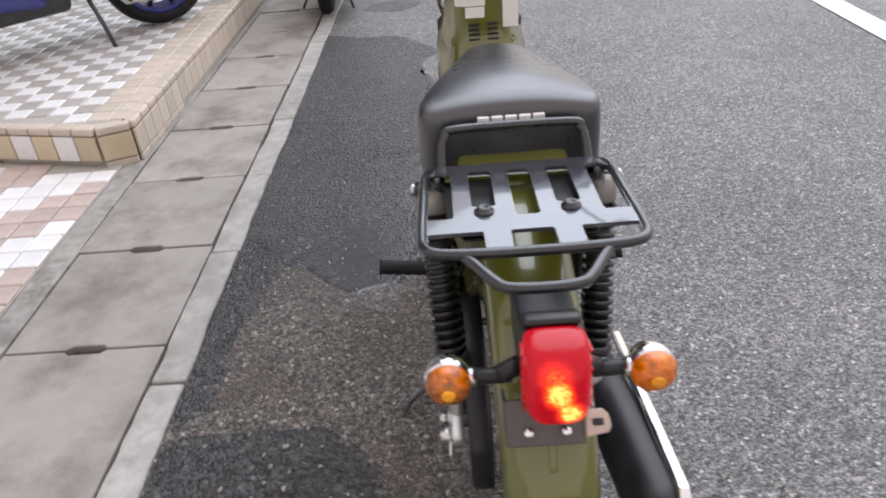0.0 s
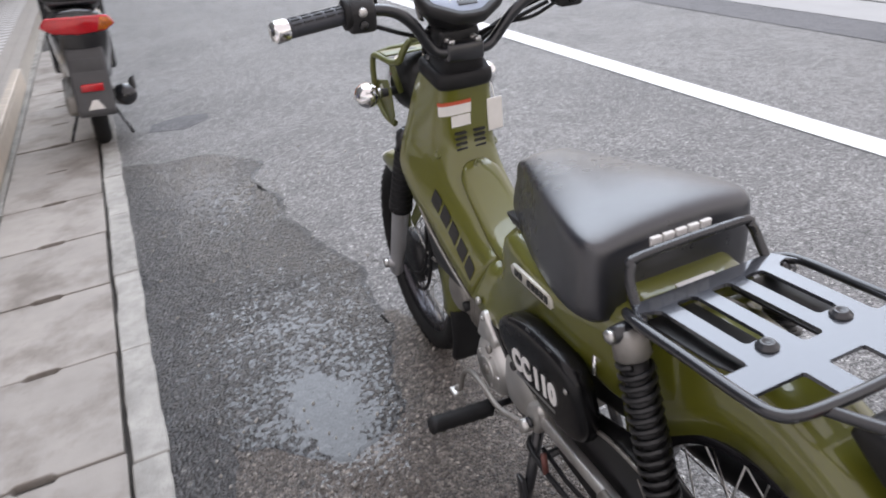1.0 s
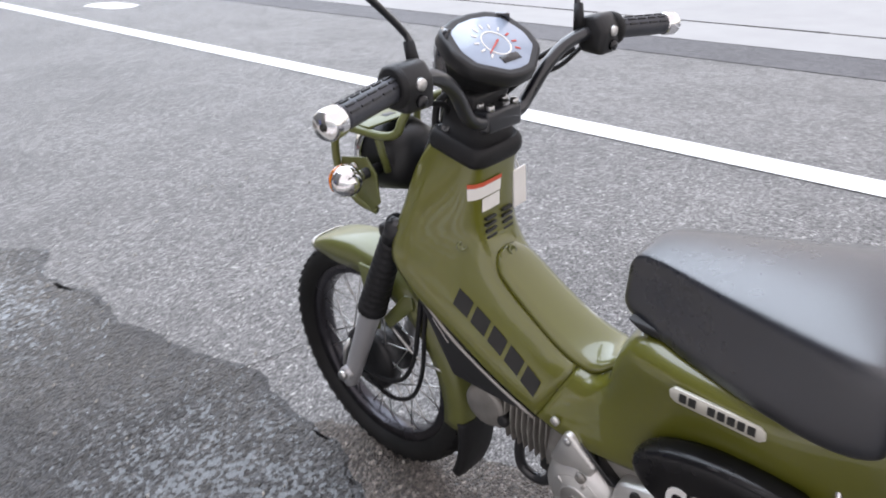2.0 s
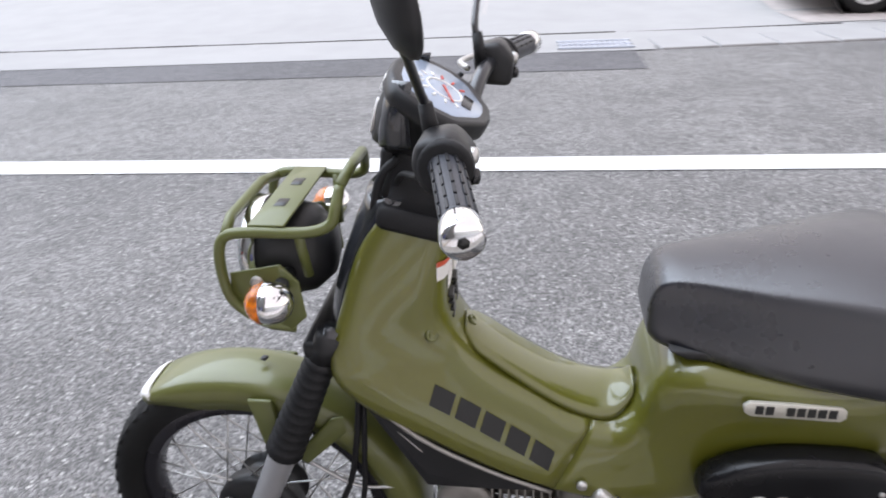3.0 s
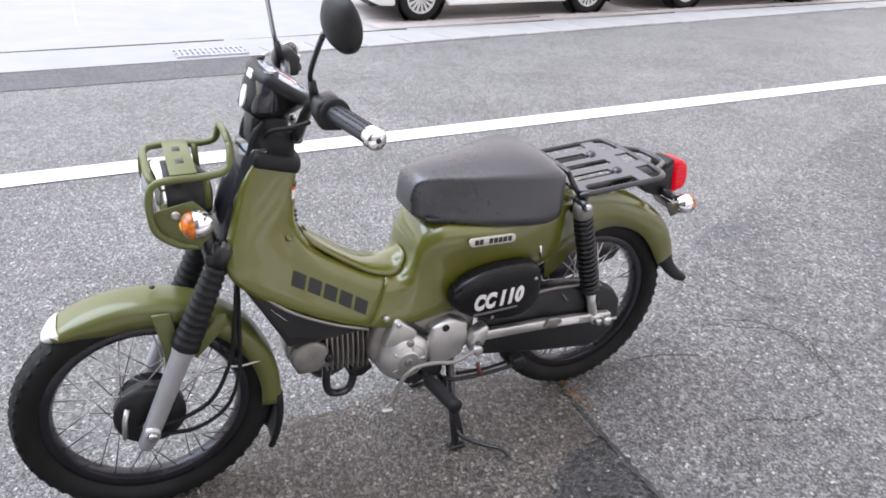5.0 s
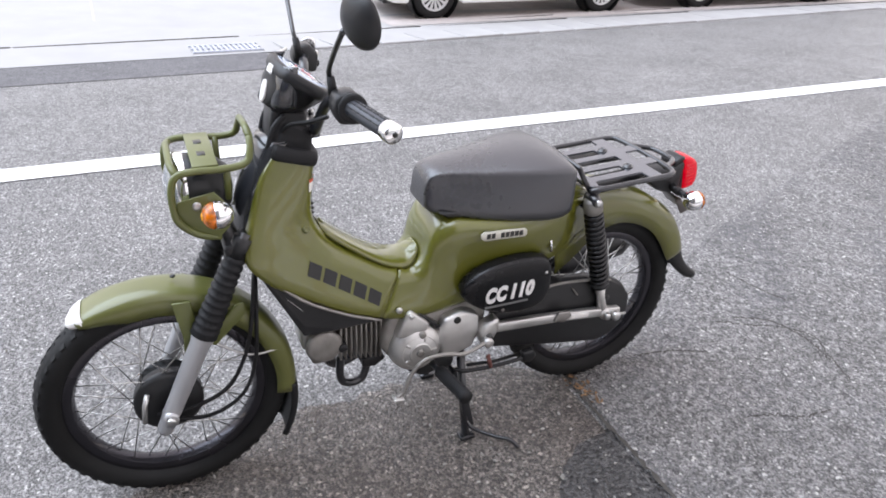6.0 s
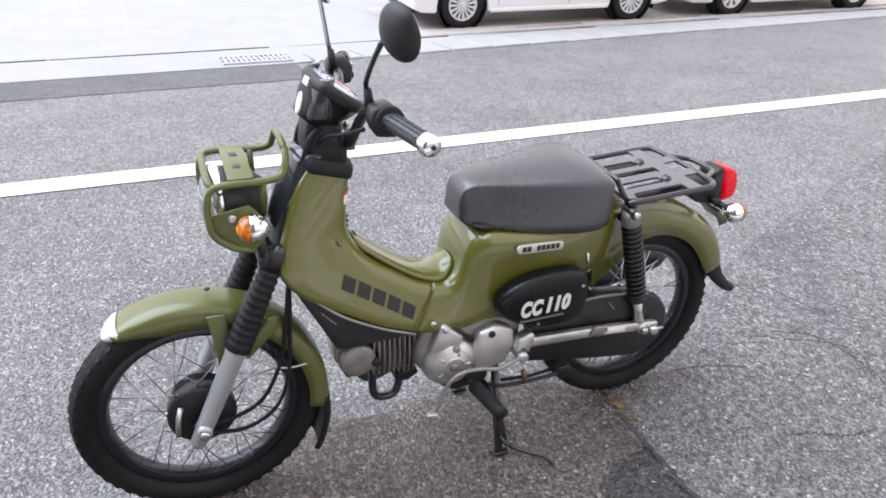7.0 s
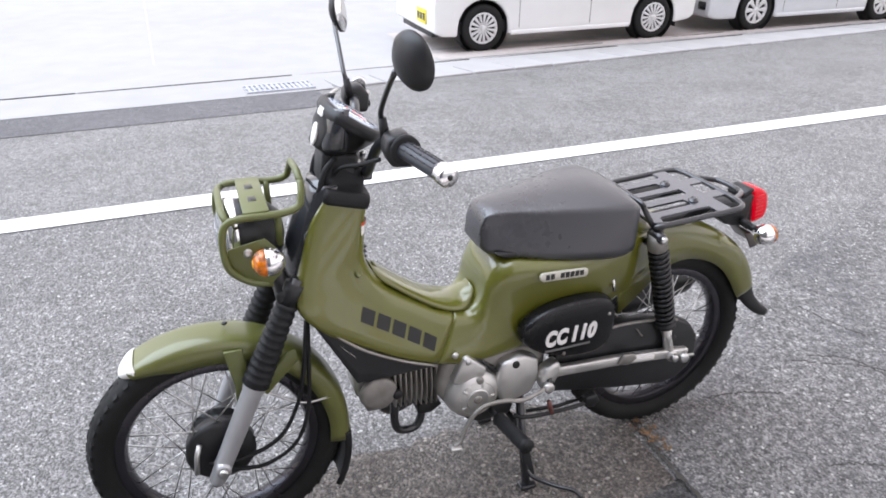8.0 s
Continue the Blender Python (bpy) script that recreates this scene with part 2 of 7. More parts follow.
BLACK = material("black_plastic", (0.015, 0.015, 0.016), 0.42, var=0.25, scale=25, bump=0.06, bscale=700, rvar=0.08, spec=0.4)
COWL = material("glossy_dark_cowl", (0.022, 0.024, 0.028), 0.24, coat=0.7, var=0.12, scale=14, rvar=0.05)
BLACK_GLOSS = material("black_gloss_plastic", (0.009, 0.009, 0.010), 0.22, coat=0.1, var=0.1, scale=12)
PLATE_STEEL = material("black_glossy_plate", (0.075, 0.080, 0.092), 0.22, metal=0.5, coat=0.8, var=0.12, scale=20, rvar=0.06)
BLACK_STEEL = material("black_coated_steel", (0.012, 0.013, 0.016), 0.30, coat=0.6, var=0.2, scale=18, rvar=0.06)
RUBBER = material("rubber", (0.010, 0.010, 0.011), 0.6, var=0.3, scale=30, bump=0.2, bscale=300, spec=0.35)
GRIP = material("grip_rubber", (0.032, 0.035, 0.044), 0.42, var=0.2, scale=40, bump=0.1, bscale=400, spec=0.6)
GRIP_MARK = material("grip_dash_rubber", (0.010, 0.010, 0.012), 0.5, var=0.2, scale=40)
RED_RUBBER = material("reddish_rubber", (0.16, 0.055, 0.045), 0.55, var=0.2, scale=40)
TYRE = material("tyre_rubber", (0.010, 0.010, 0.010), 0.7, var=0.4, scale=14, bump=0.25, bscale=250, spec=0.3)
ALU = material("cast_aluminium", (0.60, 0.59, 0.57), 0.38, metal=0.85, var=0.12, scale=22, bump=0.12, bscale=260, rvar=0.1)
ALU_DULL = material("dull_engine_metal", (0.30, 0.285, 0.265), 0.52, metal=0.7, var=0.3, scale=26, bump=0.2, bscale=180, rvar=0.1)
CAR_RIM = material("car_rim_silver", (0.66, 0.66, 0.66), 0.3, metal=0.25, var=0.05, scale=12)
PANEL = material("satin_black_plastic", (0.006, 0.006, 0.007), 0.25, var=0.2, scale=20, rvar=0.05, spec=0.35)
SILVER = material("silver_paint", (0.46, 0.46, 0.47), 0.34, metal=0.5, var=0.08, scale=12)
CHROME = material("chrome", (0.82, 0.82, 0.82), 0.09, metal=1.0, var=0.04, scale=10, rvar=0.03)
STEEL = material("spoke_steel", (0.55, 0.55, 0.54), 0.3, metal=1.0, var=0.15, scale=40)
# strong tone variation paints the lens facets' bright and dark glints
ORANGE = material("amber_lens", (0.82, 0.19, 0.003), 0.10, coat=0.6, var=0.75, scale=130, trans=0.35, bump=0.8, bscale=130)
RED = material("red_lens", (0.75, 0.012, 0.022), 0.12, coat=0.6, var=0.15, scale=60, trans=0.3, bump=0.25, bscale=110)
RED_LIT = lit_lens("lit_red_lens", (0.27, 0.003, 0.008), (((-0.002, -0.2935, 0.668), 0.023, 1.25), ((0.010, -0.2955, 0.645), 0.021, 1.3), ((-0.006, -0.2925, 0.690), 0.028, 0.42)))
# brighter amber for a glint painted on the middle of each lens
AMBER_GLINT = material("amber_lens_glint", (1.0, 0.40, 0.02), 0.15, coat=0.4, var=0.3, scale=120)
CLEAR = material("clear_lens", (0.9, 0.93, 0.95), 0.06, trans=0.75, coat=0.5, var=0.03, scale=10)
SPRING = material("spring_black_paint", (0.010, 0.010, 0.011), 0.3, coat=0.1, var=0.1, scale=20)
# blue-grey tone includes the sky's reflection in the dial glass
DIAL = material("dial_face", (0.30, 0.36, 0.45), 0.25, coat=0.5, var=0.1, scale=30)
DIAL_RED = material("dial_red", (0.55, 0.05, 0.03), 0.4, var=0.1)
PAPER = material("white_label", (0.78, 0.76, 0.73), 0.5, var=0.05, scale=40)
LABEL_RED = material("red_print", (0.6, 0.10, 0.05), 0.5, var=0.05)
DECAL = material("black_decal", (0.013, 0.013, 0.012), 0.35, var=0.1)
WHITE_PRINT = material("white_print", (0.84, 0.83, 0.81), 0.4, var=0.06, scale=60)
GREY_PRINT = material("grey_print", (0.16, 0.16, 0.16), 0.4, var=0.06)
BADGE = material("badge_silver", (0.62, 0.60, 0.53), 0.3, metal=0.4, var=0.08, scale=40)
MIRROR = material("mirror_glass", (0.88, 0.88, 0.88), 0.02, metal=1.0)
PINK_PLATE = material("bare_bracket", (0.55, 0.42, 0.36), 0.4, metal=0.3, var=0.1)

ROAD = asphalt("road_asphalt", (0.105, 0.101, 0.099), (0.40, 0.386, 0.374), 0.58, stone=190.0, bump=0.9)
ROAD_DARK = asphalt("patch_asphalt", (0.013, 0.013, 0.014), (0.078, 0.077, 0.080), 0.5, stone=105.0, wet=(((-0.40, 1.04), (0.23, 0.42), 0.0), ((-0.42, 1.45), (0.38, 0.55), 0.50), ((-0.46, 2.85), (0.34, 0.70), 0.50)), bump=0.9, relief=0.008, spec=0.5, film=(0.10, 0.42, 0.75))
ROAD_BROWN = asphalt("stained_asphalt", (0.060, 0.051, 0.045), (0.345, 0.300, 0.268), 0.50, stone=150.0, bump=1.0, relief=0.009, wet=(((-0.37, 0.90), (0.12, 0.18), 0.2),), tint=(0.055, 0.036, 0.026), spec=0.6, film=(0.0, 0.3, 0.6))
ROAD_OLD = asphalt("old_patch_asphalt", (0.108, 0.104, 0.102), (0.42, 0.405, 0.393), 0.58, stone=150.0, relief=0.007, bump=1.0, blots=(0.075, 0.076, 0.086))
ROAD_DARKER = asphalt("darker_asphalt", (0.018, 0.017, 0.018), (0.098, 0.093, 0.090), 0.40, stone=110.0, relief=0.006)
DEAD_LEAF = material("dead_leaf", (0.22, 0.125, 0.065), 0.8, var=0.35, scale=60, bump=0.3)
BRACKET = material("dark_bracket_steel", (0.09, 0.08, 0.075), 0.35, metal=0.4, var=0.2, scale=30)
ROAD_STRIP = asphalt("smooth_asphalt", (0.085, 0.083, 0.088), (0.15, 0.146, 0.15), 0.7, stone=160.0, bump=0.4)
PAINT_WHITE = material("road_paint", (0.78, 0.77, 0.76), 0.6, var=0.10, scale=25, bump=0.5, bscale=160)
LID = stained(randomised(material("concrete_lid", (0.305, 0.278, 0.252), 0.8, var=0.10, scale=14, bump=0.35, bscale=220), 0.06), (0.125, 0.10, 0.082), 3.6, 0.46, 0.66, 0.7, 0.6)
KERB = randomised(material("kerb_concrete", (0.33, 0.315, 0.29), 0.82, var=0.28, scale=28, bump=0.7, bscale=150), 0.07)
stained(KERB, (0.10, 0.09, 0.08), 7.0, 0.54, 0.70, 0.6, 0.5)
MORTAR = stained(material("mortar", (0.29, 0.275, 0.25), 0.85, var=0.25, scale=22, bump=0.7, bscale=140), (0.09, 0.08, 0.07), 6.0, 0.52, 0.66, 0.6, 0.4)
DIRT = material("gutter_dirt", (0.05, 0.045, 0.04), 0.9, var=0.4, scale=30, bump=0.6, bscale=120)
TILE_WHITE = randomised(material("white_tile", (0.72, 0.71, 0.70), 0.32, var=0.06, scale=20, bump=0.05), 0.06)
TILE_GREY = randomised(material("grey_tile", (0.40, 0.365, 0.33), 0.4, var=0.10, scale=20, bump=0.08), 0.08)
TILE_TAN = randomised(material("tan_tile", (0.56, 0.46, 0.32), 0.38, var=0.10, scale=18, bump=0.06), 0.12)
TILE_BEIGE = randomised(material("beige_tile", (0.55, 0.47, 0.39), 0.42, var=0.10, scale=18, bump=0.06), 0.08)
TILE_PALE = randomised(material("pale_beige_tile", (0.58, 0.50, 0.42), 0.42, var=0.10, scale=18, bump=0.06), 0.08)
TILE_PINK = randomised(material("pink_tile", (0.47, 0.37, 0.33), 0.45, var=0.12, scale=18, bump=0.06), 0.08)
GROUT = material("grout", (0.40, 0.37, 0.33), 0.85, var=0.15, scale=60, bump=0.3)
LOT = material("pale_concrete", (0.335, 0.329, 0.324), 0.8, var=0.06, scale=3, bump=0.2, bscale=120)
LOT_RED = material("worn_pinkish_paving", (0.42, 0.375, 0.355), 0.8, var=0.15, scale=8, bump=0.2, bscale=120)
UNSEEN_WALL = material("dark_wall", (0.09, 0.088, 0.085), 0.6, var=0.15, scale=2, bump=0.1)
WALL = material("plain_render", (0.55, 0.54, 0.52), 0.8, var=0.08, scale=4, bump=0.2)
CAR_WHITE = material("white_car_paint", (0.80, 0.80, 0.79), 0.25, coat=0.8, var=0.03, scale=4)
CAR_SILVER = material("silver_car_paint", (0.66, 0.68, 0.70), 0.3, metal=0.3, coat=0.8, var=0.04, scale=4)
GLASS = material("car_glass", (0.02, 0.025, 0.03), 0.05, coat=0.5, var=0.05)
PLATE_YELLOW = material("yellow_plate", (0.75, 0.60, 0.05), 0.4, var=0.05)
BLUE = material("blue_rim_paint", (0.02, 0.03, 0.20), 0.3, coat=0.6, var=0.1)
SCOOTER = material("scooter_dark_paint", (0.02, 0.02, 0.022), 0.25, coat=0.6, var=0.1)
FENDER_GREY = material("grey_mudguard_plastic", (0.07, 0.07, 0.073), 0.5, var=0.15, scale=14)
GRATE = material("galvanised_grate", (0.45, 0.48, 0.55), 0.4, metal=0.6, var=0.15, scale=30)


# ---------------------------------------------------------------- mesh helpers
def part(name, bm, mat, parent=None, label="", smooth=True, subsurf=0, solid=0.0):
    me = bpy.data.meshes.new(name)
    bmesh.ops.recalc_face_normals(bm, faces=bm.faces)
    bm.to_mesh(me)
    bm.free()
    for p in me.polygons:
        p.use_smooth = smooth
    me.materials.append(mat)
    ob = new(name, me)
    if parent:
        ob.parent = parent
    if label:
        ob["label"] = label
    if solid:
        md = ob.modifiers.new("thickness", "SOLIDIFY")
        md.thickness, md.offset = solid, 0
    if subsurf:
        md = ob.modifiers.new("smooth", "SUBSURF")
        md.levels = md.render_levels = subsurf
    return ob


def spline(pts, n=6):
    """A smooth run through the points (Catmull-Rom)."""
    P = [Vector(p) for p in pts]
    P = [P[0] * 2 - P[1]] + P + [P[-1] * 2 - P[-2]]
    out = []
    for i in range(1, len(P) - 2):
        a, b, c, d = P[i - 1:i + 3]
        for k in range(n):
            t = k / n
            out.append(0.5 * ((2 * b) + (c - a) * t + (2 * a - 5 * b + 4 * c - d) * t * t + (3 * b - a - 3 * c + d) * t ** 3))
    out.append(P[-2])
    return out


def tube(pts, r, sides=10, bm=None, smooth_n=0, radii=None):
    bm = bm or bmesh.new()
    P = spline(pts, smooth_n) if smooth_n else [Vector(p) for p in pts]
    if radii and smooth_n:
        radii = [radii[min(i // smooth_n, len(radii) - 1)] for i in range(len(P))]
    up, rings = None, []
    for i, p in enumerate(P):
        d = (P[min(i + 1, len(P) - 1)] - P[max(i - 1, 0)]).normalized()
        if up is None:
            up = d.orthogonal().normalized()
        up = (up - d * up.dot(d)).normalized()
        side = d.cross(up)
        rr = radii[i] if radii else r
        rings.append([bm.verts.new(p + (up * math.cos(a) + side * math.sin(a)) * rr) for a in (2 * math.pi * k / sides for k in range(sides))])
    for a, b in zip(rings, rings[1:]):
        for k in range(sides):
            bm.faces.new((a[k], a[(k + 1) % sides], b[(k + 1) % sides], b[k]))
    bm.faces.new(rings[0][::-1])
    bm.faces.new(rings[-1])
    return bm


def lathe(profile, center, axis="x", seg=32, bm=None, close=True):
    """profile: rows of (distance along the axis, radius)."""
    bm = bm or bmesh.new()
    c = Vector(center)
    rings = []
    for a, r in profile:
        ring = []
        for k in range(seg):
            t = 2 * math.pi * k / seg
            u, v = r * math.cos(t), r * math.sin(t)
            q = {"x": (a, u, v), "y": (u, a, v), "z": (u, v, a)}[axis]
            ring.append(bm.verts.new(c + Vector(q)))
        rings.append(ring)
    for a, b in zip(rings, rings[1:]):
        for k in range(seg):
            bm.faces.new((a[k], a[(k + 1) % seg], b[(k + 1) % seg], b[k]))
    if close:
        bm.faces.new(rings[0][::-1])
        bm.faces.new(rings[-1])
    return bm


def slab(poly, x0, x1, bevel=0.0, axis="x", bm=None, segments=2):
    """A plate: a flat outline pushed from x0 to x1 along the axis, with rounded edges. The outline's two numbers are the other axes in order."""
    own = bmesh.new()

    def at(p, d):
        return {"x": (d, p[0], p[1]), "y": (p[0], d, p[1]), "z": (p[0], p[1], d)}[axis]
    a = [own.verts.new(at(p, x0)) for p in poly]
    b = [own.verts.new(at(p, x1)) for p in poly]
    n = len(poly)
    own.faces.new(a[::-1])
    own.faces.new(b)
    for i in range(n):
        own.faces.new((a[i], a[(i + 1) % n], b[(i + 1) % n], b[i]))
    bmesh.ops.recalc_face_normals(own, faces=own.faces)
    if bevel:
        bmesh.ops.bevel(own, geom=own.edges[:] + own.verts[:], offset=bevel, segments=segments, affect="EDGES", profile=0.5, clamp_overlap=True)
    if bm is None:
        return own
    me = bpy.data.meshes.new("joined")
    own.to_mesh(me)
    own.free()
    bm.from_mesh(me)
    bpy.data.meshes.remove(me)
    return bm


def box(lo, hi, bevel=0.004, bm=None, segments=2):
    return slab([(lo[1], lo[2]), (hi[1], lo[2]), (hi[1], hi[2]), (lo[1], hi[2])], lo[0], hi[0], bevel, "x", bm, segments)


def loft(rings, closed=True, caps=True):
    bm = bmesh.new()
    R = [[bm.verts.new(p) for p in ring] for ring in rings]
    n = len(R[0])
    for a, b in zip(R, R[1:]):
        for k in range(n if closed else n - 1):
            bm.faces.new((a[k], a[(k + 1) % n], b[(k + 1) % n], b[k]))
    if caps and closed:
        bm.faces.new(R[0][::-1])
        bm.faces.new(R[-1])
    return bm


def smooth_rows(rows, n=4):
    """Rows of numbers, filled in smoothly."""
    A = [Vector(r) for r in rows]
    return [tuple(p) for p in spline(A, n)]


def lettering(text, height, m, mat, parent, name, shear=0.0, bold=0.0, depth=0.0008, stretch=1.0):
    cu = bpy.data.curves.new(name, "FONT")
    cu.space_character = 1.1
    cu.body, cu.size, cu.shear, cu.offset, cu.extrude = text, height, shear, bold, depth
    cu.align_x, cu.align_y = "CENTER", "CENTER"
    tmp = bpy.data.objects.new(name, cu)
    scene.collection.objects.link(tmp)
    me = bpy.data.meshes.new_from_object(tmp.evaluated_get(bpy.context.evaluated_depsgraph_get()))
    bpy.data.objects.remove(tmp)
    bpy.data.curves.remove(cu)
    if isinstance(stretch, tuple):
        xs, ys = [v.co.x for v in me.vertices], [v.co.y for v in me.vertices]
        w, h = max(xs) - min(xs), max(ys) - min(ys)
        me.transform(Matrix.Diagonal((stretch[0] / w, stretch[1] / h, 1, 1)) @ Matrix.Translation((-(max(xs) + min(xs)) / 2, -(max(ys) + min(ys)) / 2, 0)))
        stretch = 1.0
    me.transform(m @ Matrix.Diagonal((stretch, 1, 1, 1)))
    me.materials.clear()
    me.materials.append(mat)
    ob = new(name, me)
    ob.parent = parent
    return ob


def wavy(pts, amp, step=0.03, seed=0.0):
    """An outline with an uneven, broken edge."""
    out = []
    n = len(pts)
    for i in range(n):
        a, b = Vector((*pts[i], 0)), Vector((*pts[(i + 1) % n], 0))
        k = max(1, int((b - a).length / step))
        d = (b - a).normalized()
        nn = Vector((-d.y, d.x, 0))
        for j in range(k):
            p = a.lerp(b, j / k)
            for s, k2 in ((4, 1.0), (17, 0.45), (45, 0.2)):
                p = p + Vector((noise.noise((p.x * s + seed, p.y * s, seed)), noise.noise((p.x * s, p.y * s + seed + 9, seed + 5)), 0)) * amp * k2
            out.append((p.x, p.y))
    return out


# ---------------------------------------------------------------- setting
def fall(x):
    """The road's camber: level on the near lane, falling away past the centre line."""
    return -0.09 * max(0.0, min(x, 7.1) - 2.25)


def far_edge(y):
    """How far the far side of the road stands back at y: it opens slowly towards lower y."""
    return -0.03 * min(max(y, 0.0), 12.0) - 0.085 * max(min(y, 0.0), -9.0)


def sheet(name, xs, ys, mat, dz=0.0, kind="structure", label="", category="", slant=0.0):
    """slant: how far the sheet's long edges follow the far side of the road."""
    bm = bmesh.new()
    rows = [[bm.verts.new((x + slant * far_edge(y), y, fall(x + slant * far_edge(y)) + dz)) for y in ys] for x in xs]
    for a, b in zip(rows, rows[1:]):
        for k in range(len(ys) - 1):
            bm.faces.new((a[k], a[k + 1], b[k + 1], b[k]))
    return tagged(part(name, bm, mat), label, category, "", kind)


def patch(name, outline, z, mat, label, category, skirt=0.012, amp=0.03, seed=0.0, step=0.03):
    """A thin layer lying on the road with an uneven, sloping edge."""
    pts = wavy(outline, amp, step, seed)
    n = len(pts)
    area = sum(pts[i][0] * pts[(i + 1) % n][1] - pts[(i + 1) % n][0] * pts[i][1] for i in range(n))
    out = []
    for i in range(n):
        d = Vector(pts[(i + 1) % n]) - Vector(pts[i - 1])
        d.normalize()
        out.append((pts[i][0] + d.y * skirt * (1 if area > 0 else -1), pts[i][1] - d.x * skirt * (1 if area > 0 else -1)))
    bm = bmesh.new()
    top = [bm.verts.new((p[0], p[1], fall(p[0]) + z)) for p in pts]
    low = [bm.verts.new((p[0], p[1], fall(p[0]) - 0.0015)) for p in out]
    f = bm.faces.new(top)
    for i in range(len(pts)):
        j = (i + 1) % len(pts)
        bm.faces.new((top[i], low[i], low[j], top[j]))
    bmesh.ops.triangulate(bm, faces=[f])
    return tagged(part(name, bm, mat, smooth=False), label, category, "", "structure")


Y = [-60, -20, -8, -3, 0, 3, 6, 12, 30, 80]
bm = bmesh.new()
for c in ((-900, -900), (900, -900), (900, 900), (-900, 900)):
    bm.verts.new((c[0], c[1], -0.62))
bm.faces.new(bm.verts)
tagged(part("ground", bm, MORTAR), "plain grey ground reaching to the horizon", "ground", "", "structure")
sheet("road", [-0.80, 0, 1, 2, 2.25, 2.8, 3.5, 4.5, 5.5, 5.9], Y, ROAD, 0, "structure", "worn grey asphalt road with pale stones", "road")
sheet("centre_line", [2.075, 2.152, 2.229], Y, PAINT_WHITE, 0.005, "structure", "white painted line along the road", "road marking")
sheet("asphalt_strip", [4.24, 4.6, 5.0], [-0.05, 2, 6, 12, 30, 80], ROAD_STRIP, 0.004, "structure", "smooth darker asphalt strip beside the pale gutter", "road", 0.6)
sheet("road_far_gutter", [4.98, 5.5, 5.94], [-0.22, 0, 2, 6, 12, 30, 80], LOT, 0.008, "structure", "bright pale concrete gutter slab across the road", "gutter", 1.0)
sheet("car_park", [5.20, 5.6, 5.9, 6.5, 7.1, 12, 20, 40, 90], Y, LOT, 0.003, "structure", "bright pale concrete car park", "car park", 1.0)
sheet("car_park_edge", [6.08, 6.6, 7.0, 8.2], [-60, -20, -8, -3, -1.70], LOT_RED, 0.009, "structure", "worn pinkish paving under the parked cars", "paving", 0.6)
bm = bmesh.new()
for y in range(-14, 20):
    for x0, top, far_only in ((5.97, 0.010, False), (6.22, 0.014, True)):
        if far_only and y > -2:
            continue
        q0, q1 = (x0 + (0.8 if far_only else 0.6) * far_edge(v) for v in (y * 2.0 + 0.01, y * 2.0 + 1.99))
        slab([(q0, y * 2.0 + 0.01), (q0 + 0.022, y * 2.0 + 0.01), (q1 + 0.022, y * 2.0 + 1.99), (q1, y * 2.0 + 1.99)], fall(q0) - 0.05, fall(q0) + top, 0.0, "z", bm)
tagged(part("car_park_groove", bm, DIRT, smooth=False), "dark narrow groove along the car park edge", "groove", "", "structure")
bm = bmesh.new()
for y in (1.30, -12.0, 9.0):
    slab([(7.1, y), (40, y + 0.3), (40, y + 0.35), (7.1, y + 0.02)], fall(9) + 0.001, fall(9) + 0.006, 0, "z", bm)
tagged(part("car_park_joint", bm, LOT_RED, smooth=False), "thin joints in the pale concrete", "joint", "", "structure")
# a painted road sign, seen only as a pale blot
patch("road_marking", [(2.78, 8.75), (3.0, 8.7), (3.2, 8.9), (3.15, 9.4), (2.95, 9.5), (2.72, 9.3)], 0.004, PAINT_WHITE, "white painted blot on the asphalt", "road marking", 0.002, 0.02)
patch("drain_cover_patch", [(-0.62, 4.05), (-0.42, 3.98), (-0.25, 4.08), (-0.24, 4.2), (-0.42, 4.27), (-0.6, 4.2)], 0.002, ROAD_STRIP, "dark oval stain on the asphalt", "stain", 0.002, 0.02)
# repairs in the asphalt by the gutter: layers from the kerb out to an uneven edge
def layer(name, edge, z, mat, label, category, amp, seed, step=0.02):
    """edge: (y, x) along the free edge, from low to high y."""
    bm = bmesh.new()
    last = None
    n = int((edge[-1][0] - edge[0][0]) / step)
    for k in range(n + 1):
        y = edge[0][0] + (edge[-1][0] - edge[0][0]) * k / n
        for (ya, xa), (yb, xb) in zip(edge, edge[1:]):
            if ya <= y <= yb + 1e-9:
                x = xa + (xb - xa) * (y - ya) / (yb - ya)
        x += noise.noise((seed, y * 5, 0)) * amp + noise.noise((seed, y * 23, 3)) * amp * 0.5
        x = max(x, -0.79)
        xs = [-0.803, *(-0.803 + (x + 0.778) * u for u in (0.25, 0.5, 0.75, 1.0)), x + 0.04]
        row = [bm.verts.new((a, y, fall(a) + (z if i < 5 and 1 < k < n - 1 else -0.003))) for i, a in enumerate(xs)]
        if last:
            for a, b in zip(range(5), range(1, 6)):
                bm.faces.new((last[a], row[a], row[b], last[b]))
        last = row
    return tagged(part(name, bm, mat, None, "", False), label, category, "", "structure")


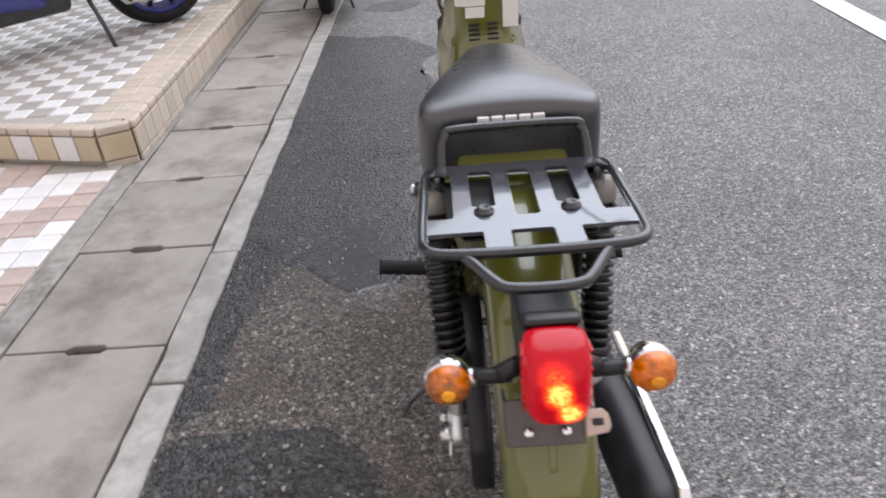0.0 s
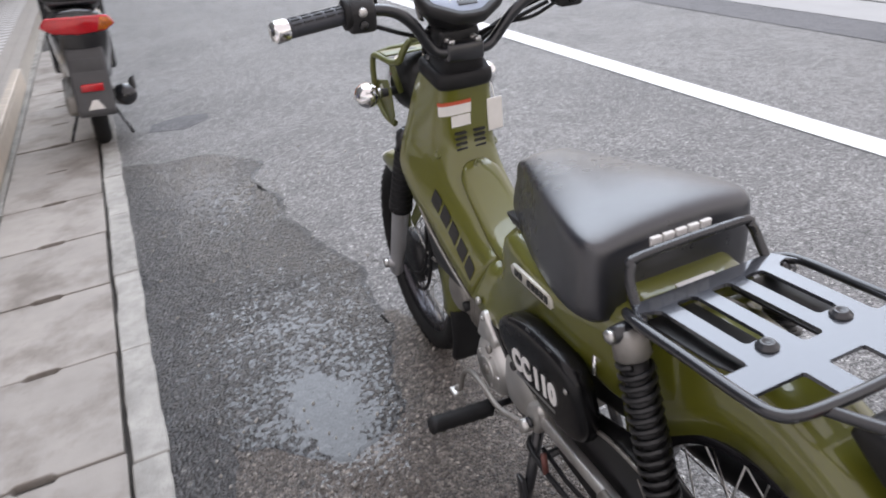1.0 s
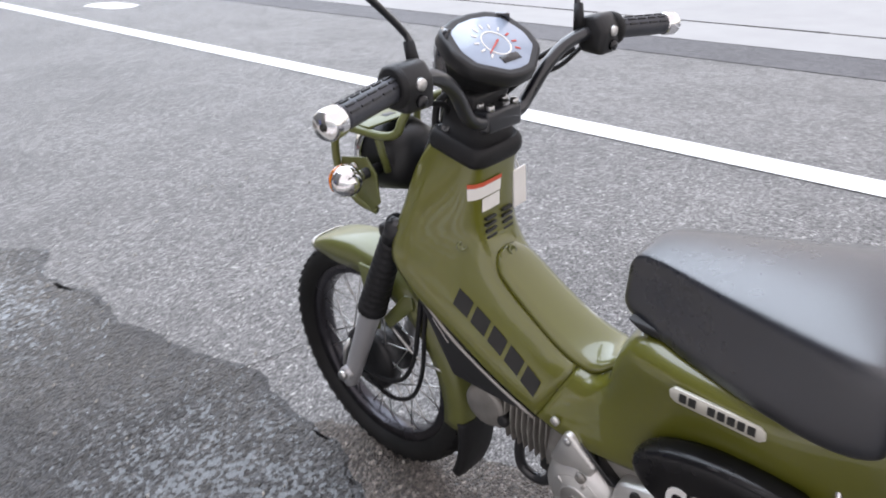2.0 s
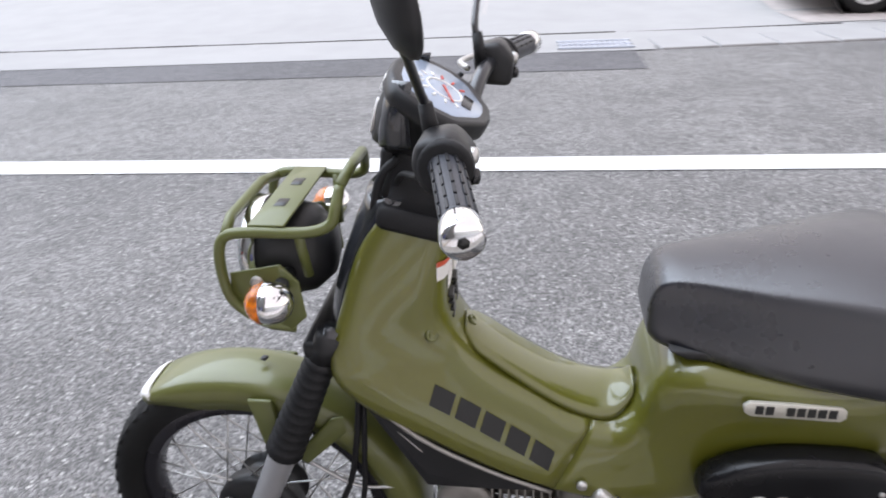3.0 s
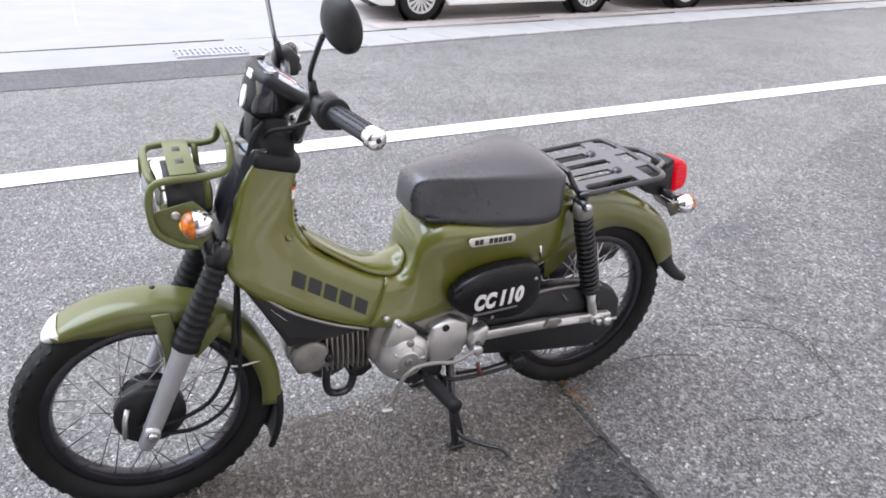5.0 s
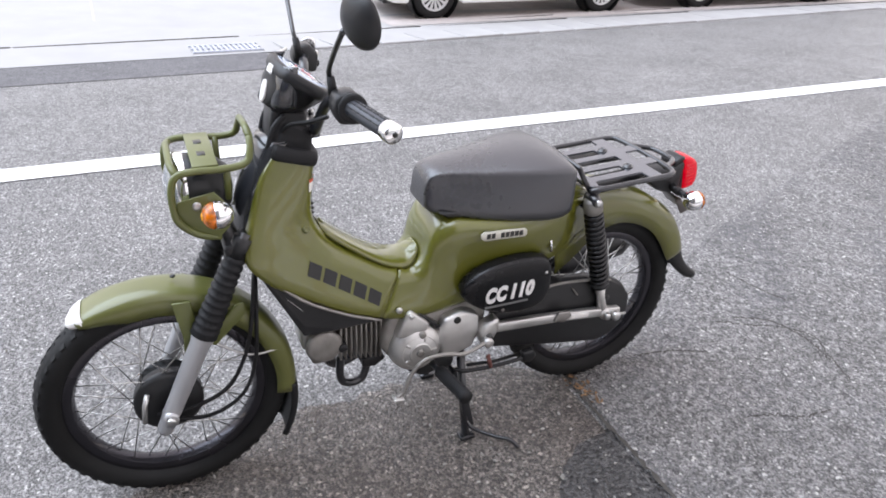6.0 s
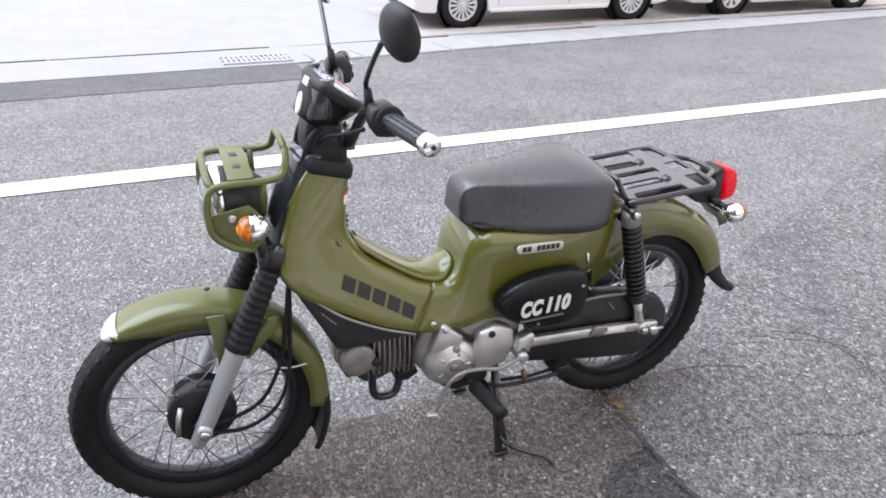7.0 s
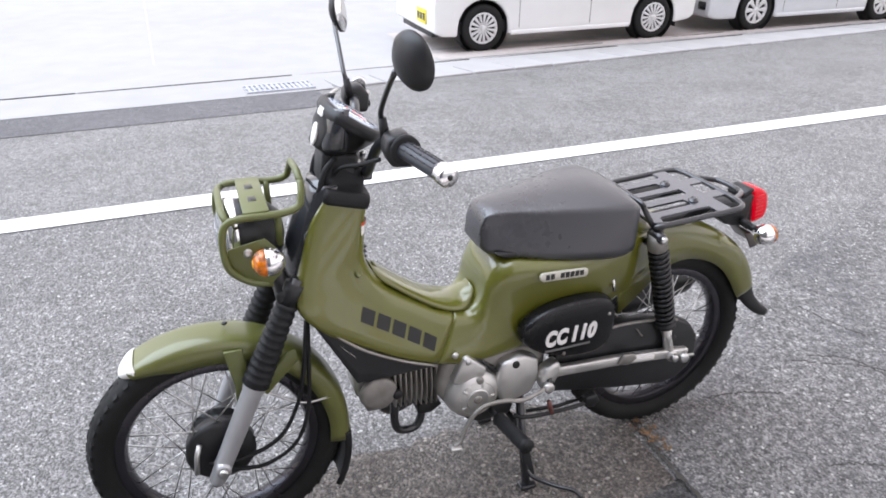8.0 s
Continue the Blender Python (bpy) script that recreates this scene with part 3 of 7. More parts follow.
patch("asphalt_patch", [(-0.803, 1.18), (-0.70, 1.12), (-0.65, 1.06), (-0.55, 0.98), (-0.49, 0.92), (-0.40, 0.83), (-0.31, 0.85), (-0.22, 0.93), (-0.20, 1.05), (-0.12, 1.25), (-0.09, 1.42), (-0.11, 1.75), (-0.17, 2.2), (-0.18, 2.55), (-0.24, 2.85), (-0.16, 3.1), (-0.26, 3.22), (-0.42, 3.38), (-0.803, 3.50)],
      0.0048, ROAD_DARK, "dark damp asphalt patch beside the gutter", "asphalt patch", 0.03, 0.05, 1.0, 0.02)
patch("damp_edge", [(-0.803, 0.36), (-0.735, 0.42), (-0.70, 0.62), (-0.705, 0.85), (-0.67, 1.02), (-0.60, 1.10), (-0.70, 1.25), (-0.803, 1.28)],
      0.0036, ROAD_DARKER, "dark damp asphalt along the gutter edge", "damp asphalt", 0.03, 0.04, 2.0, 0.02)
layer("stained_asphalt", [(0.04, -0.30), (0.08, 0.02), (0.30, 0.15), (0.8, 0.12), (1.15, 0.05), (1.40, -0.06), (1.46, -0.20)],
      0.0022, ROAD_BROWN, "brown stained damp asphalt under the motorcycle", "stained asphalt", 0.05, 4.0)
patch("dark_road_patch", [(-0.803, 0.03), (-0.30, 0.03), (-0.305, 0.17), (-0.357, 0.257), (-0.447, 0.316), (-0.555, 0.345), (-0.656, 0.34), (-0.74, 0.333), (-0.803, 0.27)],
      0.0037, ROAD_DARKER, "dark patch on the asphalt", "damp asphalt", 0.03, 0.03, 6.0, 0.02)
patch("old_asphalt_patch", [(-0.803, -3.4), (1.5, -3.4), (0.95, -2.0), (0.69, -1.38), (0.47, -0.88), (0.12, -0.45), (0.0, -0.2), (-0.005, 0.0), (-0.04, 0.045), (-0.2, 0.05), (-0.35, 0.05), (-0.52, 0.046), (-0.803, 0.05)],
      0.0080, ROAD_OLD, "rough old asphalt patch with a raised edge", "asphalt patch", 0.012, 0.02, 8.0, 0.02)


def crack(pts, width, seed, z):
    """A dark broken line in the asphalt."""
    P = spline([(x, y, z) for x, y in pts], 10)
    out = bmesh.new()
    last = None
    for i, p in enumerate(P):
        d = (P[min(i + 1, len(P) - 1)] - P[max(i - 1, 0)]).normalized()
        side = Vector((-d.y, d.x, 0))
        wob = noise.noise((i * 0.7, seed, 0)) * 0.012
        w = width * max(0.15, 0.6 + noise.noise((i * 0.9, seed, 5)))
        row = [out.verts.new(p + side * (wob - w)), out.verts.new(p + side * (wob + w))]
        if last:
            out.faces.new((last[0], row[0], row[1], last[1]))
        last = row
    return tagged(part("crack", out, DIRT, smooth=False), "thin dark crack in the asphalt", "crack", "cracks", "structure")


crack([(-0.019, -0.219), (-0.028, -0.303), (-0.047, -0.38), (-0.088, -0.474)], 0.0045, 1.0, 0.0086)
crack([(0.044, -0.707), (-0.025, -0.823), (-0.141, -0.86), (-0.27, -0.845)], 0.005, 2.0, 0.0086)
crack([(0.303, -0.921), (0.181, -0.947), (0.058, -0.992)], 0.005, 3.0, 0.0086)
crack([(0.043, -0.63), (-0.013, -0.723), (-0.066, -0.828), (-0.15, -0.90), (-0.246, -0.862), (-0.373, -0.814)], 0.004, 6.0, 0.0086)
crack([(-0.383, -0.36), (-0.404, -0.442), (-0.444, -0.52), (-0.453, -0.634)], 0.004, 7.0, 0.0086)
crack([(-0.03, 0.052), (-0.19, 0.058), (-0.35, 0.056), (-0.52, 0.054), (-0.70, 0.058)], 0.010, 4.0, 0.0090)
crack([(-0.72, 1.72), (-0.55, 1.80), (-0.38, 1.76), (-0.14, 1.78), (0.1, 1.72)], 0.003, 5.0, 0.0056)
bm = bmesh.new()
rng = random.Random(3)
for k in range(620):
    x, y = (rng.uniform(-0.74, 1.2), rng.uniform(-1.2, 3.4)) if k < 420 else (rng.uniform(-0.7, 0.1), rng.uniform(0.1, 1.1))
    s = rng.uniform(0.002, 0.0055)
    bmesh.ops.create_icosphere(bm, subdivisions=1, radius=s, matrix=pose(x, y, 0.007, rng.uniform(0, 90), rng.uniform(0, 90), 0) @ Matrix.Diagonal((1, 1.4, 0.7, 1)))
tagged(part("loose_grit", bm, KERB, smooth=False), "loose pale grit lying on the asphalt", "grit", "", "stuff")

bm = bmesh.new()
for k in range(46):
    t = rng.random()
    x, y = -0.035 - 0.13 * t + rng.gauss(0, 0.012), 0.052 - 0.035 * t + rng.gauss(0, 0.016)
    a, s = rng.uniform(0, 360), rng.uniform(0.004, 0.011)
    slab([(-s, -s * 0.25), (s * 0.2, -s * 0.5), (s, 0), (s * 0.1, s * 0.5)], 0, 0.0012, 0, "z", (leaf := bmesh.new()))
    leaf.transform(pose(x, y, 0.0085 + rng.uniform(0, 0.005), rng.uniform(-25, 25), rng.uniform(-25, 25), a))
    me = bpy.data.meshes.new("joined")
    leaf.to_mesh(me)
    leaf.free()
    bm.from_mesh(me)
    bpy.data.meshes.remove(me)
tagged(part("dead_leaves", bm, DEAD_LEAF, smooth=False), "brown leaf scraps along the asphalt edge", "leaves", "", "stuff")

# gutter beside the road: kerb strip, lids, mortar band
gutter = tagged(new("gutter"), "concrete gutter with slotted lids beside the road", "gutter", "", "structure")
bm = box((-1.44, -8.0, -0.08), (-0.82, 14.0, -0.022), 0.0)
part("gutter_bed", bm, DIRT, gutter, smooth=False)
bm = bmesh.new()
slab(wavy([(-1.445, -8.0), (-1.358, -8.0), (-1.358, 14.0), (-1.445, 14.0)], 0.006, 0.05), -0.02, 0.0, 0, "z", bm)
part("mortar_band", bm, MORTAR, gutter, "rough mortar band between lids and tiles", smooth=False)
W0, W1, LEN = -1.350, -0.905, 0.505
lid_poly = [(W0, 0.004), (W0 + 0.17, 0.004), (W0 + 0.185, 0.018), (W0 + 0.27, 0.018), (W0 + 0.285, 0.004), (W1, 0.004),
            (W1, LEN - 0.004), (W0 + 0.285, LEN - 0.004), (W0 + 0.27, LEN - 0.018), (W0 + 0.185, LEN - 0.018), (W0 + 0.17, LEN - 0.004), (W0, LEN - 0.004)]
first = None
for k in range(-4, 15):
    if first is None:
        first = part("lid", slab(lid_poly, -0.045, 0.002, 0.004, "z"), LID, gutter, smooth=False)
        lid_mesh = first.data
        ob = first
    else:
        ob = new("lid", lid_mesh)
        ob.parent = gutter
    ob.matrix_basis = pose(rng.uniform(-0.003, 0.003), 0.160 + k * LEN, rng.uniform(-0.003, 0.002), 0, 0, rng.uniform(-0.25, 0.25))
kerb_y = -2.4
while kerb_y < 7.0:
    n = rng.choice((0.55, 0.6, 0.62))
    pts = wavy([(-0.889, kerb_y + 0.004), (-0.800, kerb_y + 0.004), (-0.800, kerb_y + n - 0.003), (-0.889, kerb_y + n - 0.003)], 0.008, 0.03, kerb_y)
    part("kerb_stone", slab(pts, -0.06, 0.012 + rng.uniform(-0.002, 0.003), 0.004, "z", segments=1), KERB, gutter, smooth=False)
    kerb_y += n

for k in range(-15, -4):
    ob = new("lid", lid_mesh)
    ob.parent = gutter
    ob.matrix_basis = pose(0, 0.160 + k * LEN, -0.001)
for k in range(9):
    y = -2.41 - 0.6 * k
    part("kerb_stone", slab([(-0.889, y - 0.594), (-0.800, y - 0.594), (-0.800, y), (-0.889, y)], -0.06, 0.012, 0.004, "z", segments=1), KERB, gutter, smooth=False)

# tiled apron and the raised tiled plinth of the shop front
EDGE = [(-1.388, 1.894), (-1.512, 1.842), (-3.60, 2.32), (-3.60, 12.0), (-1.42, 12.0), (-1.372, 2.6)]
PH = 0.172
plinth = tagged(part("plinth", slab([(EDGE[0][0] - 0.008, EDGE[0][1] + 0.006), (EDGE[1][0] - 0.004, EDGE[1][1] + 0.01), *EDGE[2:4], (EDGE[4][0] - 0.008, 12.0), (EDGE[5][0] - 0.008, 2.6)], -0.05, PH - 0.006, 0, "z"), GROUT, None, "", False),
                "raised shop plinth laid with checkered tiles", "plinth", "", "structure")
apron = tagged(part("apron", slab([(-1.445, -8.0), (-1.445, 1.97), (-3.6, 2.47), (-3.6, -8.0)], -0.06, 0.006, 0, "z"), GROUT, None, "", False),
               "low tiled apron of white and pinkish tiles", "paving", "", "structure")


def tile_mesh(name, w, h, t, mat, bevel=0.004):
    ob = part(name, box((-w / 2, -h / 2, -t), (w / 2, h / 2, 0), bevel, None, 1), mat, None, "", False)
    me = ob.data
    bpy.data.objects.remove(ob)
    return me


def put(me, name, parent, m):
    ob = new(name, me)
    ob.parent = parent
    ob.matrix_basis = m
    return ob


PT = 0.098
T_W, T_G, T_B = (tile_mesh("tile", PT - 0.006, PT - 0.006, 0.012, m) for m in (TILE_WHITE, TILE_GREY, TILE_BEIGE))
rest = bmesh.new()
count = 0
for j in range(0, 102):
    for i in range(0, 21):
        x, y = -1.388 - PT * (i + 0.5), 1.93 + PT * (j + 0.5)
        front = 1.842 + (-1.512 - x) * 0.226 + 0.055
        if y - PT / 2 < front:
            continue
        me = T_B if i < 2 else (T_W if (i + j) % 2 == 0 else T_G)
        near = y < 3.75 and x > -2.75
        if near and count < 300:
            put(me, "tile", plinth, pose(x, y, PH + rng.uniform(-0.0006, 0.0006)))
            count += 1
        elif i >= 2 and (i + j) % 2 == 0:
            box((x - 0.046, y - 0.046, PH - 0.012), (x + 0.046, y + 0.046, PH), 0, rest)
tagged(part("tile_field", rest, TILE_WHITE, plinth, "", False), "", "", "", "stuff")
rest = bmesh.new()
for j in range(0, 102):
    for i in range(0, 21):
        x, y = -1.388 - PT * (i + 0.5), 1.93 + PT * (j + 0.5)
        if (y >= 3.75 or x <= -2.75) and (i < 2 or (i + j) % 2) and y - PT / 2 > 1.842 + (-1.512 - x) * 0.226 + 0.055:
            box((x - 0.046, y - 0.046, PH - 0.012), (x + 0.046, y + 0.046, PH), 0, rest)
tagged(part("tile_field", rest, TILE_GREY, plinth, "", False), "", "", "", "stuff")


def face_row(p, q, n, mats, name):
    """A row of tiles standing on a face of the plinth, with their bullnose on top."""
    p, q = Vector((*p, 0)), Vector((*q, 0))
    d = (q - p).normalized()
    a = math.degrees(math.atan2(d.y, d.x))
    w = (q - p).length / n
    for k in range(n):
        c = p.lerp(q, (k + 0.5) / n)
        b = bmesh.new()
        box((-w / 2 + 0.003, -0.014, 0.030), (w / 2 - 0.003, 0.0, PH - 0.036), 0.003, b, 1)
        ob = part(name, b, mats[k % len(mats)], plinth, "", False)
        ob.matrix_basis = pose(c.x, c.y, 0, 0, 0, a)
        b = bmesh.new()
        box((-w / 2 + 0.003, -0.016, PH - 0.032), (w / 2 - 0.003, 0.044, PH + 0.002), 0.009, b, 2)
        ob = part(name, b, TILE_BEIGE, plinth, "", False)
        ob.matrix_basis = pose(c.x, c.y, 0, 0, 0, a)
        if name == "corner_tile" or k < 6:
            b = bmesh.new()
            box((-w / 2 + 0.003, -0.014, 0.0), (w / 2 - 0.003, 0.0, 0.026), 0.003, b, 1)
            part(name, b, TILE_BEIGE, plinth, "", False).matrix_basis = pose(c.x, c.y, 0, 0, 0, a)


face_row((-2.588, 2.085), EDGE[1], 11, (TILE_TAN, TILE_WHITE), "face_tile")
face_row(EDGE[1], EDGE[0], 1, (TILE_TAN,), "corner_tile")
face_row(EDGE[0], (-1.390, 6.0), 42, (TILE_BEIGE, TILE_PALE), "face_tile")

A_W, A_P = (tile_mesh("tile", 0.095, 0.095, 0.01, m) for m in (TILE_WHITE, TILE_PINK))
far_tiles = {A_W: bmesh.new(), A_P: bmesh.new()}
for j in range(-79, 22):
    for i in range(0, 21):
        x, y = -1.497 - 0.1 * i, -0.06 + 0.1 * j
        if y + 0.05 > 1.827 + (-1.512 - x) * 0.226 and x < -1.40:
            continue
        me = A_W if (j // 3 + (i + j % 3) // 3) % 2 == 0 else A_P
        if i < 9 and j >= -2:
            put(me, "tile", apron, pose(x, y, 0.014 + rng.uniform(-0.0008, 0.0008)))
        else:
            box((x - 0.0475, y - 0.0475, 0.004), (x + 0.0475, y + 0.0475, 0.014), 0, far_tiles[me])
for me, mat in ((A_W, TILE_WHITE), (A_P, TILE_PINK)):
    tagged(part("tile_field", far_tiles[me], mat, apron, "", False), "", "", "", "stuff")

# unseen surroundings: two dark walls added to block sky light; pale walls and yard close the place off
bm = box((-9.0, 2.6, -0.1), (-3.65, 12.09, 9.0), 0.01)
tagged(part("wall_unseen_shop", bm, UNSEEN_WALL, None, "", False), "unseen dark wall added to block the sky on the shop side", "wall", "", "structure")
bm = box((-9.0, 12.1, -0.1), (-1.45, 60, 12.0), 0.01)
tagged(part("wall_unseen_ahead", bm, UNSEEN_WALL, None, "", False), "unseen dark wall added to keep bright sky out of the wet reflections", "wall", "", "structure")
bm = box((-16.4, -40, -0.6), (-16.0, 20, 4.0), 0.01)
tagged(part("wall_yard", bm, WALL, None, "", False), "plain pale wall behind the yard", "wall", "", "structure")
sheet("yard", [-16.0, -9.0, -3.6], [-40, -3, 2.7], LOT, -0.004, "structure", "pale concrete yard beside the shop", "yard")
bm = box((48, -60, -1.0), (48.4, 80, 3.0), 0.01)
tagged(part("wall_far", bm, WALL, None, "", False), "plain pale wall far across the car park", "wall", "", "structure")

# kerb blocks and drain grate across the road
kerb = tagged(new("kerb_row"), "row of pale kerb blocks across the road", "kerb", "", "structure")
kb_mesh = None
for k in range(26):
    y = -0.46 - 0.465 * k
    if kb_mesh is None:
        ob = part("kerb_block", box((-0.26, -0.222, -0.1), (0.26, 0.222, 0.018), 0.010, None, 2), LOT, kerb, smooth=False)
        kb_mesh = ob.data
    else:
        ob = put(kb_mesh, "kerb_block", kerb, Matrix())
    ob.matrix_basis = pose(5.24 + far_edge(y), y, fall(5.24 + far_edge(y)) + rng.uniform(-0.002, 0.005), 0, 5.14, 4.4 + rng.uniform(-0.4, 0.4))
GZ = fall(5.25)
bm = bmesh.new()
box((5.06, -0.06, GZ - 0.010), (5.44, 0.56, GZ + 0.012), 0.002, bm)
grate = tagged(part("drain_grate", bm, LOT, None, "", False), "bluish steel drain grate set in the gutter slab", "drain grate", "", "structure")
for k in range(13):
    y = -0.03 + 0.045 * k
    part("bar", box((5.07, y, GZ + 0.012), (5.43, y + 0.024, GZ + 0.024), 0.002, None, 1), GRATE, grate, smooth=False)
for x in (5.065, 5.24, 5.415):
    part("frame_bar", box((x, -0.055, GZ + 0.010), (x + 0.02, 0.555, GZ + 0.026), 0.002, None, 1), GRATE, grate, smooth=False)
grate.matrix_world = Matrix.Translation((5.25, 0, GZ)) @ Matrix.Rotation(math.atan(0.09), 4, "Y") @ Matrix.Translation((-5.25, 0, -GZ))

from mathutils.bvhtree import BVHTree

# ---------------------------------------------------------------- the motorcycle
BIKE = pose(0, 0, 0, 0, 0, 0.3)
STEER_AT = Vector((0, 1.0, 0.72))
STEER = Matrix.Translation(STEER_AT) @ Matrix.Rotation(radians(-2.0), 4, Vector((0, -math.sin(radians(27)), math.cos(radians(27))))) @ Matrix.Translation(-STEER_AT)
BAR = Matrix.Translation((0, -0.012, 0)) @ Matrix.Translation(STEER_AT) @ Matrix.Rotation(radians(-4.3), 4, Vector((0, -math.sin(radians(27)), math.cos(radians(27))))) @ Matrix.Translation(-STEER_AT)
moto = tagged(new("motorcycle"), "small olive green motorcycle with black seat and rack on its stand", "motorcycle")
moto.matrix_world = BIKE


def sp(name, bm, mat, parent=moto, label="", **k):
    """A part that turns with the handlebar."""
    bm.transform(STEER)
    return part(name, bm, mat, parent, label, **k)


def hp(name, bm, mat, parent=moto, label="", **k):
    """A part of the handlebar, which stands a little askew on the fork."""
    bm.transform(BAR)
    return part(name, bm, mat, parent, label, **k)


def mirrored(bm):
    bm.transform(Matrix.Diagonal((-1, 1, 1, 1)))
    bmesh.ops.reverse_faces(bm, faces=bm.faces)
    return bm


def bike_wheel(c, steer, hub_r, name, flat):
    c = Vector(c)
    put_ = sp if steer else part
    R = 0.283
    prof = [(-0.016, 0.222), (-0.030, 0.229), (-0.038, 0.245), (-0.0385, 0.258), (-0.034, 0.270), (-0.022, 0.279), (0, 0.282),
            (0.022, 0.279), (0.034, 0.270), (0.0385, 0.258), (0.038, 0.245), (0.030, 0.229), (0.016, 0.222)]
    rimp = [(-0.020, 0.205), (-0.0235, 0.225), (-0.021, 0.228), (-0.017, 0.214), (0.017, 0.214), (0.021, 0.228), (0.0235, 0.225), (0.020, 0.205), (0.010, 0.199), (-0.010, 0.199), (-0.020, 0.205)]
    rim = put_(name, lathe(rimp, c, "x", 72, None, False), RIM, moto, "dark spoked rim with a worn bright inner face")
    put_("tyre", lathe(prof, c, "x", 72, None, False), TYRE, rim, "black rubber tyre with a block tread")
    bm = bmesh.new()
    for k in range(52):
        for s in (-1, 1):
            a = 2 * math.pi * (k + (0.5 if s > 0 else 0)) / 52
            m = Matrix.Translation(c) @ Matrix.Rotation(a, 4, "X")
            b = box((0.003, -0.0080, 0.2790), (0.036, 0.0055, 0.2836), 0.0, None, 1)
            for v in b.verts:
                ac = v.co.x
                v.co = (s * ac, v.co.y + ac * 0.45, v.co.z - max(0.0, ac - 0.006) ** 2 * 13.0)
            me = bpy.data.meshes.new("joined")
            b.transform(m)
            b.to_mesh(me)
            b.free()
            bm.from_mesh(me)
            bpy.data.meshes.remove(me)
    put_("tread", bm, TYRE, rim, smooth=False)["kind"] = "stuff"
    hub = put_("hub", lathe([(-0.046, hub_r * 0.35), (-0.046, hub_r * 0.9), (-0.040, hub_r), (-0.012, hub_r), (-0.010, hub_r * 0.75), (0.03, hub_r * 0.7), (0.034, hub_r * 0.85), (0.042, hub_r * 0.8), (0.044, 0.02)], c, "x", 36), BLACK, rim, "black drum brake hub")
    for k in range(36):
        s = 1 if k % 2 else -1
        a = 2 * math.pi * k / 36
        lead = radians(48) * (1 if (k // 2) % 2 else -1)
        p = c + Vector((0.036 * s, hub_r * 0.86 * math.cos(a + lead), hub_r * 0.86 * math.sin(a + lead)))
        q = c + Vector((0.006 * s, 0.201 * math.cos(a), 0.201 * math.sin(a)))
        put_("spoke", tube([p, q], 0.0016, 5), STEEL, rim)
    return rim


RIM = material("dark_rim", (0.05, 0.048, 0.055), 0.24, metal=0.7, var=0.2, scale=18, rvar=0.08)
FW = (0, 1.209, 0.283)
RW = (0, 0.008, 0.288)
bike_wheel(FW, True, 0.078, "front_wheel", True)
bike_wheel(RW, False, 0.070, "rear_wheel", False)


def channel(rows, n, lip=0.75):
    """An arched guard over a wheel: rows of (y, z, inward y, inward z, half width): outer line, lower edge of the side."""
    rings = []
    for y, z, iy, iz, hw in smooth_rows(rows, n):
        o, i = Vector((0, y, z)), Vector((0, iy, iz))
        ring = []
        for u, w in ((1.0, 1.0), (0.62, 1.03), (0.32, 1.0), (0.14, 0.90), (0.05, 0.72), (0.0, 0.40), (-0.01, 0.0)):
            p = o.lerp(i, max(u, 0))
            ring.append(Vector((-hw * w, p.y, p.z)))
        ring += [Vector((-v.x, v.y, v.z)) for v in ring[-2::-1]]
        rings.append(ring)
    return loft(rings, closed=False)


def arc_rows(c, a0, a1, n, r_out, drop, hw):
    out = []
    for k in range(n + 1):
        a = radians(a0 + (a1 - a0) * k / n)
        ro = r_out(k / n)
        d = drop(k / n)
        out.append((c[1] + ro * math.cos(a), c[2] + ro * math.sin(a), c[1] + (ro - d) * math.cos(a), c[2] + (ro - d) * math.sin(a), hw(k / n)))
    return out


# front mudguard
rows = arc_rows(FW, 58, 188, 13, lambda t: 0.300, lambda t: 0.055 * min(1, 0.35 + t * 4) if t < 0.5 else 0.05, lambda t: 0.052 * min(1.0, 0.80 + t * 2.2))
guard = sp("front_mudguard", channel(rows, 3), OLIVE_DUSTY, solid=0.003)
# white nose piece: the guard's bright reflection put in as colour
rows = arc_rows(FW, 53.5, 61.5, 5, lambda t: 0.297 + 0.0065 * min(1, t * 2), lambda t: 0.010 + 0.020 * t, lambda t: 0.044 * math.sqrt(min(1, 0.16 + t)))
sp("tip", channel(rows, 3), PAPER, guard, "tip coloured white for its bright reflection", solid=0.003)
rows = arc_rows(FW, 184, 215, 5, lambda t: 0.301 + 0.028 * t, lambda t: 0.02, lambda t: 0.05 - 0.006 * t)
sp("mud_flap", channel(rows, 3), RUBBER, guard, "black rubber flap", solid=0.004)
for s in (-1, 1):
    b = slab([(1.172, 0.560), (1.132, 0.560), (1.122, 0.46), (1.128, 0.412), (1.160, 0.412), (1.158, 0.47)], -0.066, -0.058, 0.003)
    sp("stay", b if s < 0 else mirrored(b), OLIVE_MATT, guard)
    b = slab([(1.112, 0.448), (1.092, 0.430), (1.018, 0.505), (1.020, 0.535), (1.040, 0.530)], -0.065, -0.059, 0.003)
    sp("stay", b if s < 0 else mirrored(b), OLIVE_MATT, guard)
    b = tube([(-0.06, 1.10, 0.44), (-0.058, 1.02, 0.385), (-0.052, 0.955, 0.38)], 0.003, 6, None, 4)
    sp("wire_stay", b if s < 0 else mirrored(b), STEEL, guard)
bm = lathe([(-0.002, 0.004), (0.002, 0.007), (0.004, 0.004)], (0, 1.16, 0.592), "z", 12)
sp("bolt", bm, BLACK, guard)

